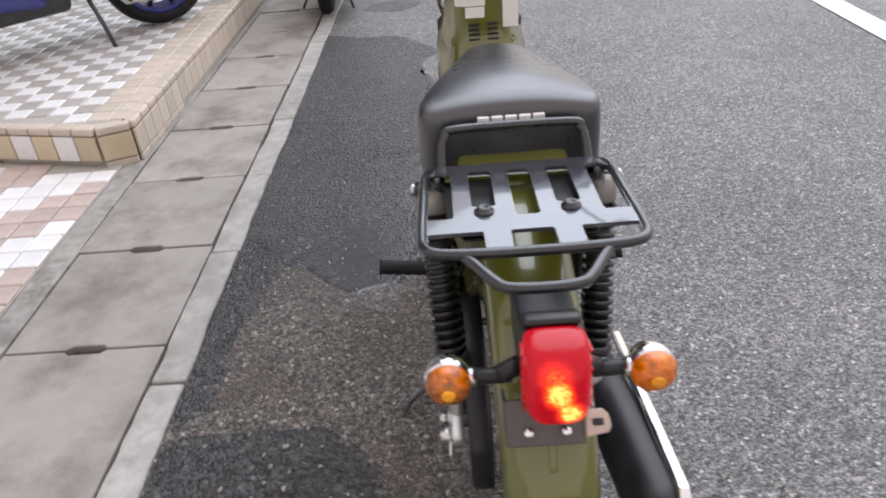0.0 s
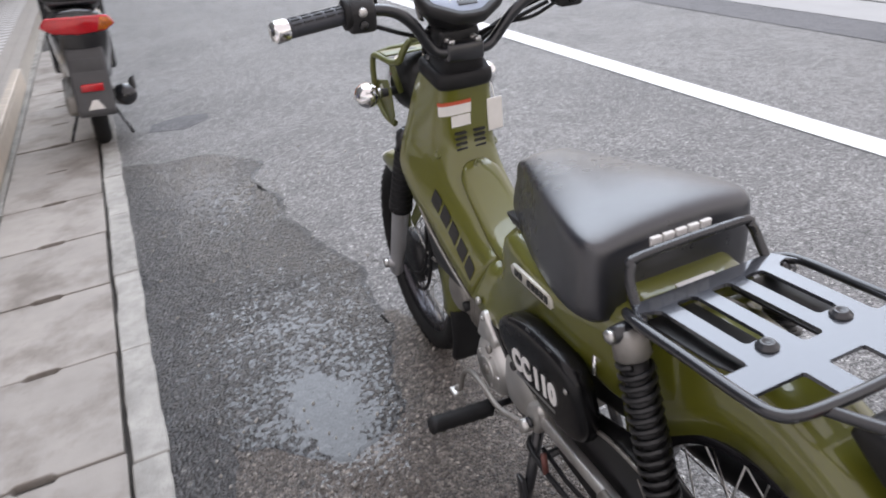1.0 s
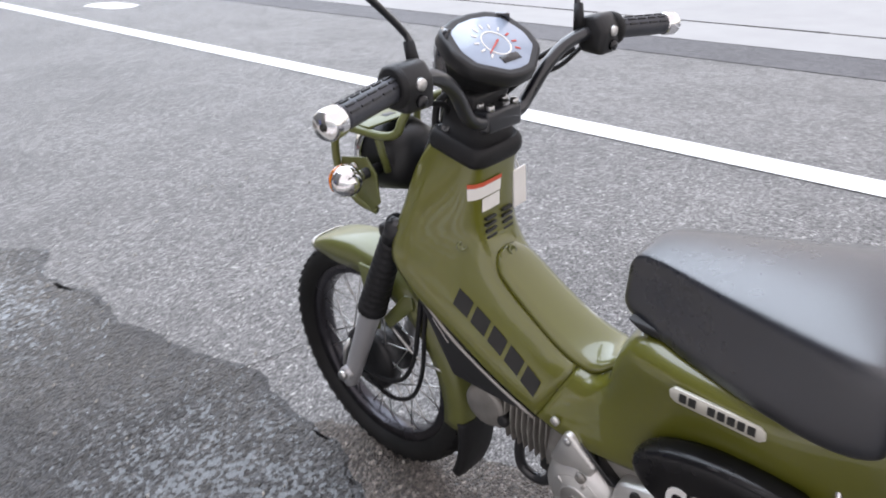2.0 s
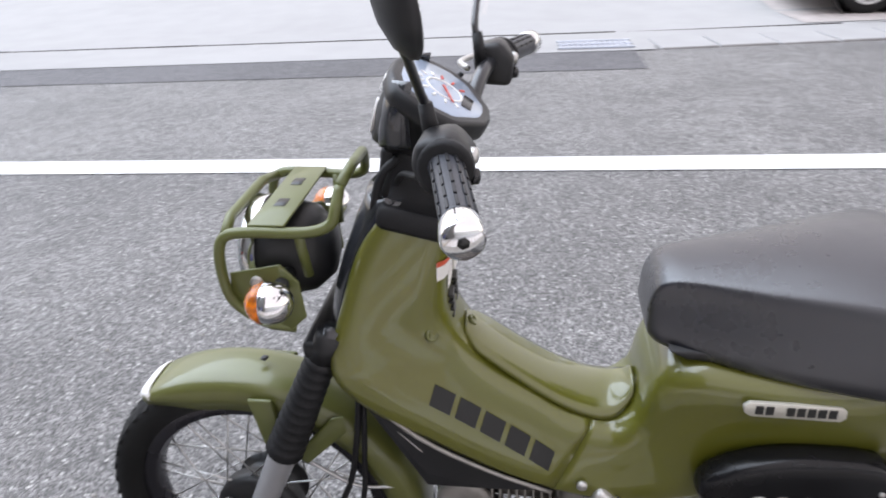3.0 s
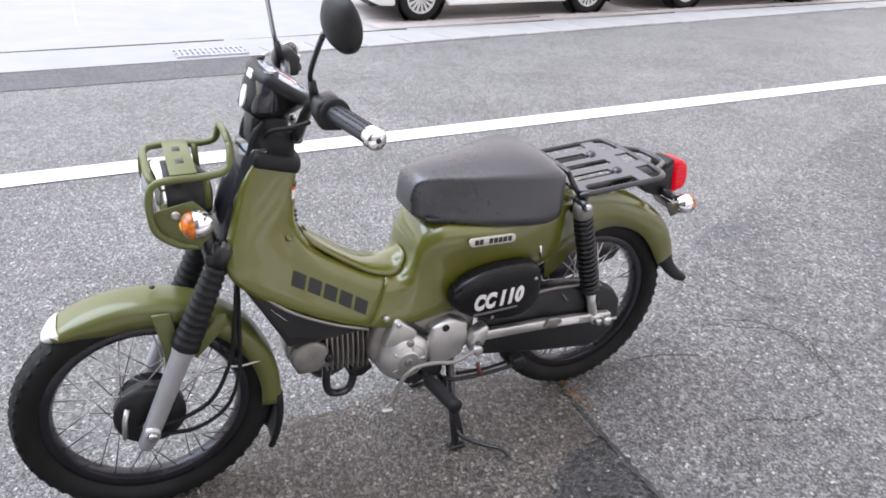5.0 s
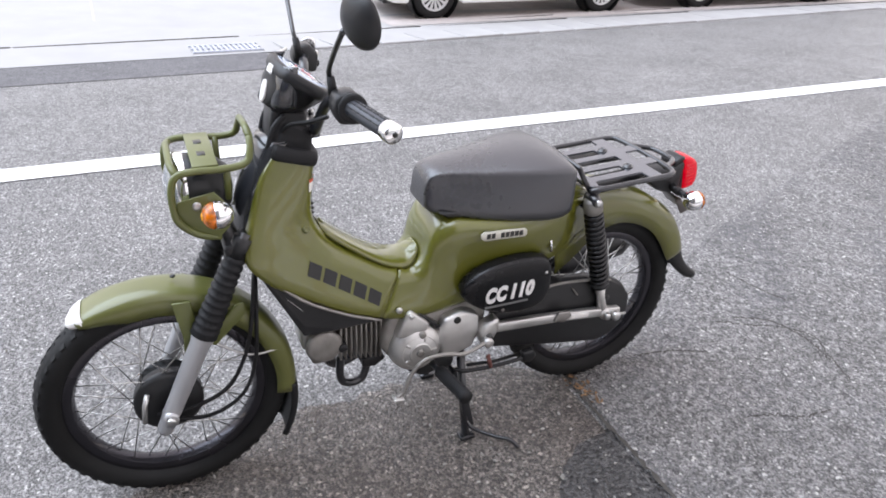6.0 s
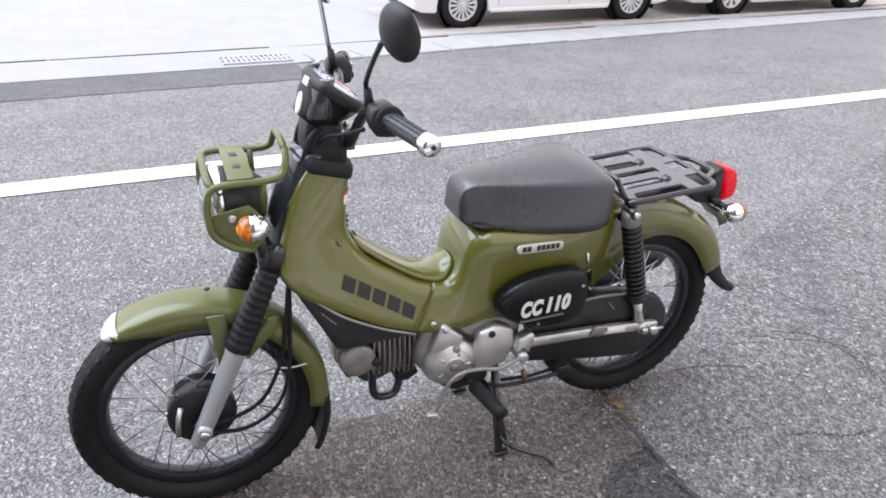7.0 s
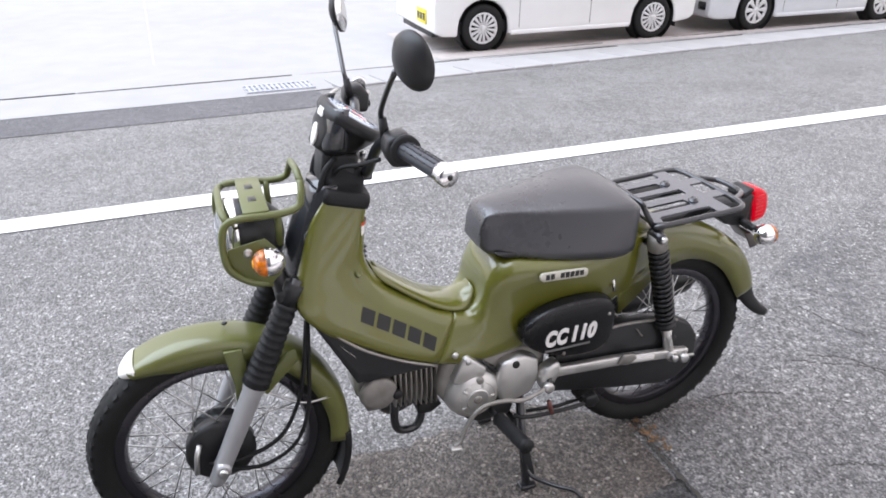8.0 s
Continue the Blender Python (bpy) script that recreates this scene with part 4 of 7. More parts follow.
# fork
FD = Vector((0, 0.178, -0.383)).normalized()
for s in (-1, 1):
    def F(d, off=0.0):
        q = Vector((-0.086, 1.030, 0.665)) + FD * d
        return (q.x, q.y + off, q.z)
    b = tube([F(-0.06), F(0.22)], 0.0135, 14)
    leg = sp("fork_leg", b if s < 0 else mirrored(b), BLACK_STEEL)
    prof, b = [], bmesh.new()
    n = 34
    pts = [F(-0.005 + 0.205 * k / n) for k in range(n + 1)]
    b = tube(pts, 0.03, 18, None, 0, [(0.0205 + 0.0075 * k / n) + 0.003 * (1 if k % 3 else -0.8) for k in range(n + 1)])
    sp("boot", b if s < 0 else mirrored(b), RUBBER, leg, "ribbed black rubber boot")
    b = tube([F(-0.05), F(-0.003)], 0.021, 14)
    sp("upper_clamp", b if s < 0 else mirrored(b), BLACK, leg)
    b = tube([F(0.198), F(0.206), F(0.225), F(0.40), F(0.465), F(0.477)], 0.02, 18, None, 0, [0.026, 0.0265, 0.0225, 0.0205, 0.0185, 0.012])
    lathe([(-0.026, 0.012), (-0.026, 0.016), (0.01, 0.019), (0.012, 0.012)], (-0.088, FW[1], FW[2]), "x", 20, b)
    sp("slider", b if s < 0 else mirrored(b), SILVER, leg, "silver painted fork slider")
    b = lathe([(-0.012, 0.006), (-0.012, 0.0115), (0, 0.0125), (0.002, 0.008)], (-0.112, FW[1], FW[2]), "x", 6)
    sp("axle_nut", b if s < 0 else mirrored(b), STEEL, leg)
sp("lower_bridge", slab([(-0.10, 1.010), (0.10, 1.010), (0.10, 1.052), (-0.10, 1.052)], 0.672, 0.700, 0.008, "z"), BLACK)
# brake plate details
bm = tube([(-0.055, 1.253, 0.325), (-0.064, 1.262, 0.30), (-0.066, 1.268, 0.255)], 0.006, 8)
sp("brake_arm", bm, ALU)
sp("brake_cable", tube([(-0.06, 1.24, 0.268), (-0.062, 1.16, 0.268), (-0.06, 1.08, 0.30), (-0.058, 1.035, 0.37), (-0.06, 1.01, 0.46), (-0.05, 0.99, 0.60)], 0.0052, 8, None, 5), RUBBER)
sp("meter_cable", tube([(-0.05, 1.21, 0.235), (-0.06, 1.12, 0.232), (-0.062, 1.045, 0.275), (-0.06, 1.008, 0.36), (-0.055, 0.995, 0.48), (-0.04, 0.985, 0.62)], 0.0048, 8, None, 5), RUBBER)


# body: one flowing shell, from the steering head down over the tunnel to the seat
def body_ring(ty, tz, by_, bz_, wt, wb, bend=1):
    t, b = Vector((0, ty, tz)), Vector((0, by_, bz_))
    half = []
    for u, w in ((-0.012, 0.0), (-0.010, 0.35), (0.0, 0.68), (0.045, 0.90), (0.12, 0.985), (0.28, 1.0), (0.5, 1.0), (0.72, 1.0), (0.90, 1.0), (0.97, 0.94), (0.985, 0.85)):
        hw = wt + (wb - wt) * max(0, min(1, u * 1.05)) ** bend
        p = t.lerp(b, u)
        half.append(Vector((-hw * w, p.y, p.z)))
    half.append(Vector((0, *t.lerp(b, 0.97).yz)))
    return half + [Vector((-v.x, v.y, v.z)) for v in half[-2:0:-1]]


SHIELD = [(0.838, 0.852, 0.932, 0.880, 0.057, 0.064), (0.846, 0.82, 0.968, 0.828, 0.061, 0.074), (0.852, 0.765, 0.997, 0.750, 0.064, 0.090), (0.850, 0.715, 1.016, 0.688, 0.062, 0.106),
          (0.826, 0.664, 1.014, 0.642, 0.062, 0.116), (0.783, 0.622, 0.968, 0.586, 0.062, 0.114), (0.732, 0.588, 0.898, 0.534, 0.064, 0.107), (0.685, 0.558, 0.796, 0.470, 0.068, 0.104),
          (0.648, 0.544, 0.706, 0.430, 0.074, 0.103)]
bm = loft([body_ring(*r) for r in smooth_rows(SHIELD, 4)])
shield = part("leg_shield", bm, OLIVE, moto, "glossy olive leg shield")
REAR = [(0.6465, 0.5435, 0.7045, 0.4295, 0.0737, 0.1027, 1), (0.612, 0.540, 0.63, 0.414, 0.080, 0.104, 1), (0.584, 0.564, 0.55, 0.418, 0.088, 0.106, 1.2), (0.568, 0.625, 0.46, 0.428, 0.098, 0.102, 1.6), (0.530, 0.668, 0.39, 0.450, 0.110, 0.094, 2.2),
        (0.44, 0.670, 0.33, 0.482, 0.124, 0.088, 2.4), (0.34, 0.670, 0.265, 0.492, 0.130, 0.086, 2.4), (0.26, 0.690, 0.225, 0.490, 0.126, 0.085, 2.2), (0.20, 0.692, 0.175, 0.515, 0.114, 0.086, 2), (0.165, 0.690, 0.15, 0.54, 0.098, 0.084, 1.5), (0.12, 0.686, 0.11, 0.56, 0.074, 0.072, 1)]
bm = loft([body_ring(*r) for r in smooth_rows(REAR, 5)])
part("rear_body", bm, OLIVE, moto, "glossy olive body under the seat")
# raised centre cover on the tunnel
rings = []
for y, z, hw in smooth_rows([(0.832, 0.670, 0.030), (0.810, 0.653, 0.046), (0.75, 0.606, 0.051), (0.695, 0.569, 0.055), (0.653, 0.550, 0.057), (0.620, 0.545, 0.055), (0.596, 0.556, 0.042), (0.584, 0.570, 0.030)], 5):
    rings.append([(-hw, y, z - 0.004), (-hw * 0.96, y, z + 0.004), (-hw * 0.7, y, z + 0.010), (0, y, z + 0.013), (hw * 0.7, y, z + 0.010), (hw * 0.96, y, z + 0.004), (hw, y, z - 0.004)])
cover = part("centre_cover", loft(rings, closed=False), OLIVE, shield, "glossy olive cover strip", solid=0.003)
for c in ((-0.069, 0.874, 0.698), (0.069, 0.874, 0.698), (0.0, 0.822, 0.676)):
    part("screw", lathe([(-0.002, 0.010), (0.003, 0.0095), (0.0035, 0.006), (0.001, 0.005)], (0, 0, 0), "z", 16), OLIVE_DUSTY, shield).matrix_basis = pose(*c, 62, 0, -52 if c[0] < 0 else 52 if c[0] > 0 else 0)
part("screw", lathe([(-0.004, 0.008), (0.002, 0.008), (0.004, 0.004)], (-0.1035, 0.660, 0.452), "x", 14), ALU, shield)
# vents and labels on the rear of the column
for i in range(4):
    for s in (-1, 1):
        z = 0.704 + 0.0115 * i
        part("vent_slot", box((s * 0.022 - 0.013, 0.8445, z), (s * 0.022 + 0.013, 0.8525, z + 0.005), 0.001, None, 1), DECAL, shield, smooth=False)
shield_tree = BVHTree.FromPolygons([v.co for v in shield.data.vertices], [p.vertices for p in shield.data.polygons])


def decal(name, at, ray, mat, parent, label="", n=10, lift=0.0016):
    """A thin sheet lying on the shield: at(a, c) gives where each ray starts."""
    b = bmesh.new()
    grid = []
    for i in range(n + 1):
        row = []
        for j in range(n + 1):
            hit, nor = shield_tree.ray_cast(at(i / n, j / n), ray)[:2]
            row.append(b.verts.new(hit + nor * lift * (1 if nor.dot(Vector(ray)) < 0 else -1)))
        grid.append(row)
    for g0, g1 in zip(grid, grid[1:]):
        for j in range(n):
            b.faces.new((g0[j], g0[j + 1], g1[j + 1], g1[j]))
    return part(name, b, mat, parent, label)


decal("label", lambda a, c: (-0.062 + 0.068 * a, 0.6, 0.783 + 0.029 * c), (0, 1, 0), PAPER, shield, "white warning label with a red band")
decal("label_band", lambda a, c: (-0.062 + 0.068 * a, 0.6, 0.805 + 0.008 * c), (0, 1, 0), LABEL_RED, shield, "", 10, 0.0024)
decal("label", lambda a, c: (-0.040 + 0.044 * a, 0.6, 0.756 + 0.025 * c), (0, 1, 0), PAPER, shield, "small white label")
tag = part("price_tag", box((0.046, 0.850, 0.730), (0.082, 0.854, 0.800), 0.001, None, 1), PAPER, moto, "white paper tag hanging on a string", smooth=False)
part("string", tube([(0.066, 0.852, 0.796), (0.068, 0.866, 0.82), (0.060, 0.886, 0.862)], 0.0012, 5), PAPER, tag)

# brand marks become plain blocks of their size and colour
for k in range(5):
    decal("mark", lambda a, c: (-0.4, 0.879 - 0.0358 * (k + 0.06 + 0.80 * a) - 0.010 * (c - 0.5), 0.609 - 0.0252 * (k + 0.06 + 0.80 * a) + 0.031 * (c - 0.5)), (1, 0, 0), DECAL, shield, "", 10, 0.0012)
badge = part("badge", slab([(0.455, 0.645), (0.462, 0.638), (0.460, 0.628), (0.452, 0.622), (0.340, 0.616), (0.333, 0.622), (0.334, 0.634), (0.341, 0.640)], -0.1300, -0.1235, 0.001), BADGE, moto, "small silver badge")
for k in range(8):
    if k != 5:
        part("mark", box((-0.1315, 0.346 + 0.013 * k, 0.6225 + k * 0.0006), (-0.1295, 0.356 + 0.013 * k, 0.636 + k * 0.0006), 0.0004, None, 1), DECAL, badge, smooth=False)

# black lower cowl
bm = loft([[(-w, y, z) for y, z in ((1.002, 0.640), (0.90, 0.534), (0.79, 0.464), (0.70, 0.430), (0.80, 0.428), (0.895, 0.412 + cut * 0.5))] for w, cut in ((0.098, 0.09), (0.094, 0.03), (0.07, 0.012), (0.0, 0.0), (-0.07, 0.012), (-0.094, 0.03), (-0.098, 0.09))])
bmesh.ops.bevel(bm, geom=bm.edges[:], offset=0.003, segments=1, affect="EDGES", clamp_overlap=True)
cowl = part("lower_cowl", bm, BLACK, moto, "black plastic cowl ahead of the engine", smooth=False)
part("trim", tube([(-0.103, 0.99, 0.629), (-0.105, 0.90, 0.538), (-0.103, 0.80, 0.474), (-0.102, 0.705, 0.432)], 0.0035, 6, None, 4), ALU_DULL, cowl)
part("slot_mark", slab([(0.925, 0.535), (0.932, 0.543), (0.902, 0.508), (0.897, 0.503)], -0.0995, -0.096, 0.0008), PAPER, cowl)
# black front cover behind the lamp
rings = []
for y, z, d, hw in smooth_rows([(0.912, 0.90, 0.040, 0.056), (0.938, 0.85, 0.037, 0.062), (0.974, 0.77, 0.034, 0.070), (0.992, 0.70, 0.030, 0.078), (0.992, 0.64, 0.025, 0.075)], 3):
    rings.append([(-hw, y - 0.01, z), (-hw * 0.95, y + d * 0.5, z), (-hw * 0.6, y + d * 0.95, z), (0, y + d * 1.1, z), (hw * 0.6, y + d * 0.95, z), (hw * 0.95, y + d * 0.5, z), (hw, y - 0.01, z), (0, y - 0.03, z)])
part("front_cover", loft(rings), COWL, moto, "black plastic front cover")

# seat
rows = [(0.580, 0.700, 0.712, 0.717, 0.044, 0.034), (0.577, 0.690, 0.744, 0.750, 0.052, 0.042), (0.567, 0.682, 0.767, 0.774, 0.062, 0.047), (0.549, 0.677, 0.777, 0.785, 0.070, 0.051), (0.51, 0.670, 0.780, 0.791, 0.086, 0.062), (0.44, 0.661, 0.781, 0.799, 0.110, 0.087),
        (0.37, 0.655, 0.784, 0.807, 0.130, 0.110), (0.30, 0.650, 0.787, 0.812, 0.144, 0.131), (0.255, 0.650, 0.788, 0.809, 0.147, 0.140), (0.228, 0.654, 0.786, 0.803, 0.144, 0.139), (0.211, 0.660, 0.777, 0.791, 0.133, 0.129), (0.206, 0.668, 0.757, 0.771, 0.112, 0.109)]
rings = []
for y, zb, zm, zt, wb, w in smooth_rows(rows, 3):
    h, d = zt - zm, min(0.03, (zm - zb) * 0.3)
    half = [(-wb * 0.9, zb), (-wb, zb + 0.006), (-(wb * 0.55 + w * 0.45) * 1.02, zb * 0.55 + zm * 0.45), (-w * 1.04, zm - d), (-w * 1.028, zm - d * 0.30), (-w * 0.995, zm + h * 0.02), (-w * 0.92, zm + h * 0.25), (-w * 0.6, zm + h * 0.72), (-w * 0.3, zm + h * 0.94), (0, zt)]
    rings.append([(a, y, b) for a, b in half] + [(-a, y, b) for a, b in half[-2::-1]])
seat = part("seat", loft(rings), VINYL, moto, "black vinyl saddle", subsurf=1)
for k in range(5):
    part("mark", box((-0.052 + 0.0215 * k, 0.2015, 0.758), (-0.034 + 0.0215 * k, 0.2115, 0.777), 0.001, None, 1), WHITE_PRINT, seat, smooth=False)
part("seat_base", slab([(0.555, 0.690), (0.53, 0.676), (0.25, 0.648), (0.225, 0.660), (0.25, 0.676)], -0.085, 0.085, 0.004), BLACK, seat)

# rear mudguard
rows = [(0.235, 0.672, 0.200, 0.455, 0.086), (0.16, 0.688, 0.145, 0.482, 0.074), (0.08, 0.684, 0.065, 0.545, 0.067), (0.0, 0.668, -0.005, 0.563, 0.062), (-0.08, 0.640, -0.080, 0.545, 0.060), (-0.155, 0.600, -0.140, 0.508, 0.060), (-0.222, 0.546, -0.182, 0.460, 0.059), (-0.266, 0.482, -0.208, 0.420, 0.058), (-0.288, 0.425, -0.226, 0.395, 0.056)]
rg = part("rear_mudguard", channel(rows, 4), OLIVE, moto, "olive rear mudguard", solid=0.003)
rows = [(-0.280, 0.434, -0.222, 0.41, 0.054), (-0.306, 0.380, -0.262, 0.362, 0.052), (-0.345, 0.336, -0.318, 0.318, 0.048), (-0.374, 0.314, -0.358, 0.300, 0.044)]
part("mud_flap", channel(rows, 3), RUBBER, rg, "black rubber flap", solid=0.005)
part("rib", slab([(-0.234, 0.540), (-0.256, 0.505), (-0.244, 0.49), (-0.222, 0.53)], -0.005, 0.005, 0.002), OLIVE, rg)
# tail cover under the seat
part("tail_cover", slab([(0.235, 0.672), (0.235, 0.712), (0.20, 0.714), (0.15, 0.702), (0.13, 0.68)], -0.088, 0.088, 0.010), OLIVE, moto)
part("tail_sticker", slab([(-0.03, 0.165), (0.035, 0.165), (0.035, 0.178), (-0.03, 0.178)], 0.7060, 0.7105, 0.0004, "z"), PAPER, moto)

# tail lamp, rear indicators
LAMP = Matrix.Translation((0, -0.236, 0.661)) @ Matrix.Rotation(radians(-10), 4, "X")


def lp(name, bm, *a, **k):
    """A part of the tail lamp: y to the front, z along the lens, from its middle."""
    bm.transform(LAMP)
    return part(name, bm, *a, **k)


part("lamp_bracket", slab([(-0.100, 0.668), (-0.112, 0.690), (-0.190, 0.688), (-0.222, 0.708), (-0.234, 0.700), (-0.226, 0.630), (-0.200, 0.612), (-0.150, 0.628)], -0.036, 0.036, 0.008), BLACK, moto, "black plastic tail lamp bracket")
lp("lamp_base", slab([(-0.004, -0.045), (-0.004, 0.048), (0.022, 0.030), (0.030, -0.005), (0.016, -0.045)], -0.030, 0.030, 0.006), BLACK, moto, "black lamp base")
rings = []
for d, z0, z1, hw in ((0.0, -0.050, 0.052, 0.034), (0.010, -0.052, 0.054, 0.0372), (0.030, -0.052, 0.050, 0.0375), (0.044, -0.049, 0.041, 0.035), (0.054, -0.042, 0.028, 0.030), (0.0595, -0.030, 0.012, 0.021)):
    zz = [z0, z0 + 0.007, z0 + 0.022, (z0 + z1) / 2, z1 - 0.018, z1 - 0.004, z1]
    ww = [0.60, 0.84, 0.97, 1.0, 0.98, 0.90, 0.74]
    half = [(-hw * w, -d, z) for w, z in zip(ww, zz)]
    rings.append(half + [(-p[0], p[1], p[2]) for p in half[::-1]])
tail = lp("tail_lamp", loft(rings), RED_LIT, moto, "lit red tail lamp", subsurf=1)
for k in range(7):
    z = -0.036 + 0.0115 * k
    for s in (-1, 1):
        lp("lens_rib", box((s * 0.0365 - 0.0012, -0.034, z), (s * 0.0365 + 0.0012, -0.008, z + 0.003), 0.0005, None, 1), RED, tail, smooth=False)
lp("lamp_hood", slab([(0.034, 0.040), (0.028, 0.054), (0.008, 0.061), (-0.006, 0.059), (-0.004, 0.050), (0.02, 0.040)], -0.032, 0.032, 0.005), BLACK, tail)
part("plate_bracket", slab([(-0.222, 0.598), (-0.227, 0.601), (-0.262, 0.560), (-0.258, 0.556)], -0.055, 0.036, 0.0012), BRACKET, moto, "small steel plate bracket")
part("bracket_side", slab([(-0.205, 0.60), (-0.225, 0.598), (-0.258, 0.558), (-0.235, 0.552)], -0.057, -0.053, 0.001), BRACKET, moto)
for x in (-0.030, 0.014):
    b = lathe([(-0.006, 0.004), (-0.004, 0.006), (0, 0.006)], (0, 0, 0), "y", 12)
    b.transform(Matrix.Translation((x, -0.2545, 0.5745)) @ Matrix.Rotation(radians(-38), 4, "X"))
    part("bolt", b, CHROME, moto)
b = slab([(0.036, -0.014), (0.062, -0.010), (0.066, -0.002), (0.063, 0.012), (0.056, 0.018), (0.038, 0.016)], -0.003, 0.002, 0.001, "y")
b.transform(Matrix.Translation((0, -0.250, 0.578)) @ Matrix.Rotation(radians(-38), 4, "X"))
part("lock_tab", b, PINK_PLATE, moto, "pale bracket tab with a slot")
b = box((0.044, -0.0055, -0.001), (0.057, -0.0025, 0.007), 0.001, None, 1)
b.transform(Matrix.Translation((0, -0.250, 0.578)) @ Matrix.Rotation(radians(-38), 4, "X"))
part("tab_slot", b, DECAL, moto)


def indicator(c, out, facing, bike_part):
    """A round chrome-backed turn lamp on a short stalk. facing: +1 lens ahead, -1 lens behind."""
    put_ = sp if facing > 0 else part
    x, y, z = c
    stalk = put_("indicator", tube([(x - out * 0.075, y, z), (x - out * 0.025, y, z)], 0.010, 12), BLACK, moto, "round amber turn lamp with a chrome back")
    k = -facing
    put_("shell", lathe([(k * 0.030, 0.004), (k * 0.027, 0.014), (k * 0.018, 0.023), (k * 0.006, 0.0275), (-k * 0.006, 0.0285), (-k * 0.008, 0.026)], c, "y", 28), CHROME, stalk, "chrome shell")
    put_("collar", tube([(x - out * 0.032, y, z), (x - out * 0.020, y, z)], 0.012, 14), CHROME, stalk)
    lens = put_("lens", lathe([(-k * 0.004, 0.0265), (-k * 0.012, 0.0275), (-k * 0.022, 0.023), (-k * 0.029, 0.014), (-k * 0.032, 0.002)], c, "y", 28), ORANGE, stalk, "amber lens")
    put_("facet", lathe([(-k * 0.0285, 0.001), (-k * 0.0300, 0.009), (-k * 0.0325, 0.007), (-k * 0.0335, 0.001)], (x, y, z), "y", 9), AMBER_GLINT, lens, smooth=False)
    return stalk


for s in (-1, 1):
    indicator((s * 0.119, -0.209, 0.626), s, -1, None)
    part("indicator_arm", tube([(s * 0.03, -0.200, 0.634), (s * 0.06, -0.209, 0.626)], 0.012, 12), BLACK, moto)

# rear rack, tilted up a little to the rear
RACK = Matrix.Translation((0, 0.01, 0.724)) @ Matrix.Rotation(radians(-3.0), 4, "X") @ Matrix.Translation((0, -0.01, -0.711))


def rp(name, bm, *a, **k):
    bm.transform(RACK)
    return part(name, bm, *a, **k)


def rounded(x0, y0, x1, y1, r, n=3):
    """A rectangle with rounded corners."""
    out = []
    for cx, cy, a in ((x1 - r, y1 - r, 0), (x0 + r, y1 - r, 90), (x0 + r, y0 + r, 180), (x1 - r, y0 + r, 270)):
        for k in range(n + 1):
            w = radians(a + 90 * k / n)
            out.append((cx + r * math.cos(w), cy + r * math.sin(w)))
    return out


def stamped(outline, holes, z0, z1):
    """A plate with holes pressed out of it."""
    bm = bmesh.new()
    for loop in [outline] + holes:
        vs = [bm.verts.new((x, y, z1)) for x, y in loop]
        for p, q in zip(vs, vs[1:] + vs[:1]):
            bm.edges.new((p, q))
    bmesh.ops.triangle_fill(bm, use_beauty=True, edges=bm.edges[:])
    bmesh.ops.recalc_face_normals(bm, faces=bm.faces)
    if bm.faces[0].normal.z < 0:
        bmesh.ops.reverse_faces(bm, faces=bm.faces)
    ext = bmesh.ops.extrude_face_region(bm, geom=bm.faces[:], use_keep_orig=True)
    low = [v for v in ext["geom"] if isinstance(v, bmesh.types.BMVert)]
    bmesh.ops.translate(bm, verts=low, vec=(0, 0, z0 - z1))
    bmesh.ops.recalc_face_normals(bm, faces=bm.faces)
    return bm


slots = [rounded(x - 0.0165, 0.010 if x else -0.020, x + 0.0165, 0.128, 0.007) for x in (-0.0575, 0.0, 0.0575)] + [rounded(-0.028, -0.107, 0.028, -0.060, 0.005)]
for s in (-1, 1):
    slots.append([(s * x, y) for x, y in ((0.1015, -0.020), (0.1335, -0.020), (0.1335, 0.116), (0.125, 0.134), (0.106, 0.128), (0.0995, 0.121), (0.0990, -0.013))][::s])
    slots.append([(s * x, y) for x, y in ((0.064, -0.060), (0.134, -0.060), (0.1325, -0.083), (0.128, -0.092), (0.114, -0.100), (0.062, -0.1055), (0.062, -0.064))][::s])
plate = [(-0.134, 0.120), (-0.118, 0.156), (0.118, 0.156), (0.134, 0.120), (0.139, -0.060), (0.134, -0.089), (0.115, -0.104), (0.05, -0.1105), (-0.05, -0.1105), (-0.115, -0.104), (-0.134, -0.089), (-0.139, -0.060)]
rack = rp("rear_rack", stamped(plate, slots, 0.7105, 0.7160), PLATE_STEEL, moto, "black steel luggage rack with a slotted plate", smooth=False)
frame_pts = [(-0.125, 0.160, 0.705), (-0.138, 0.125, 0.712), (-0.140, 0.03, 0.7125), (-0.141, -0.055, 0.7125), (-0.137, -0.088, 0.7125), (-0.118, -0.104, 0.7125), (-0.06, -0.110, 0.7125), (0.0, -0.111, 0.7125)]
frame_pts += [(-p[0], p[1], p[2]) for p in frame_pts[-2::-1]]
rp("outer_tube", tube(frame_pts, 0.0072, 10, None, 5), BLACK_STEEL, rack)
rp("rear_loop", tube([(-0.088, -0.108, 0.709), (-0.078, -0.122, 0.706), (-0.056, -0.158, 0.702), (-0.040, -0.172, 0.701), (0.0, -0.176, 0.701), (0.040, -0.172, 0.701), (0.056, -0.158, 0.702), (0.078, -0.122, 0.706), (0.088, -0.108, 0.709)], 0.0072, 10, None, 4), BLACK_STEEL, rack)
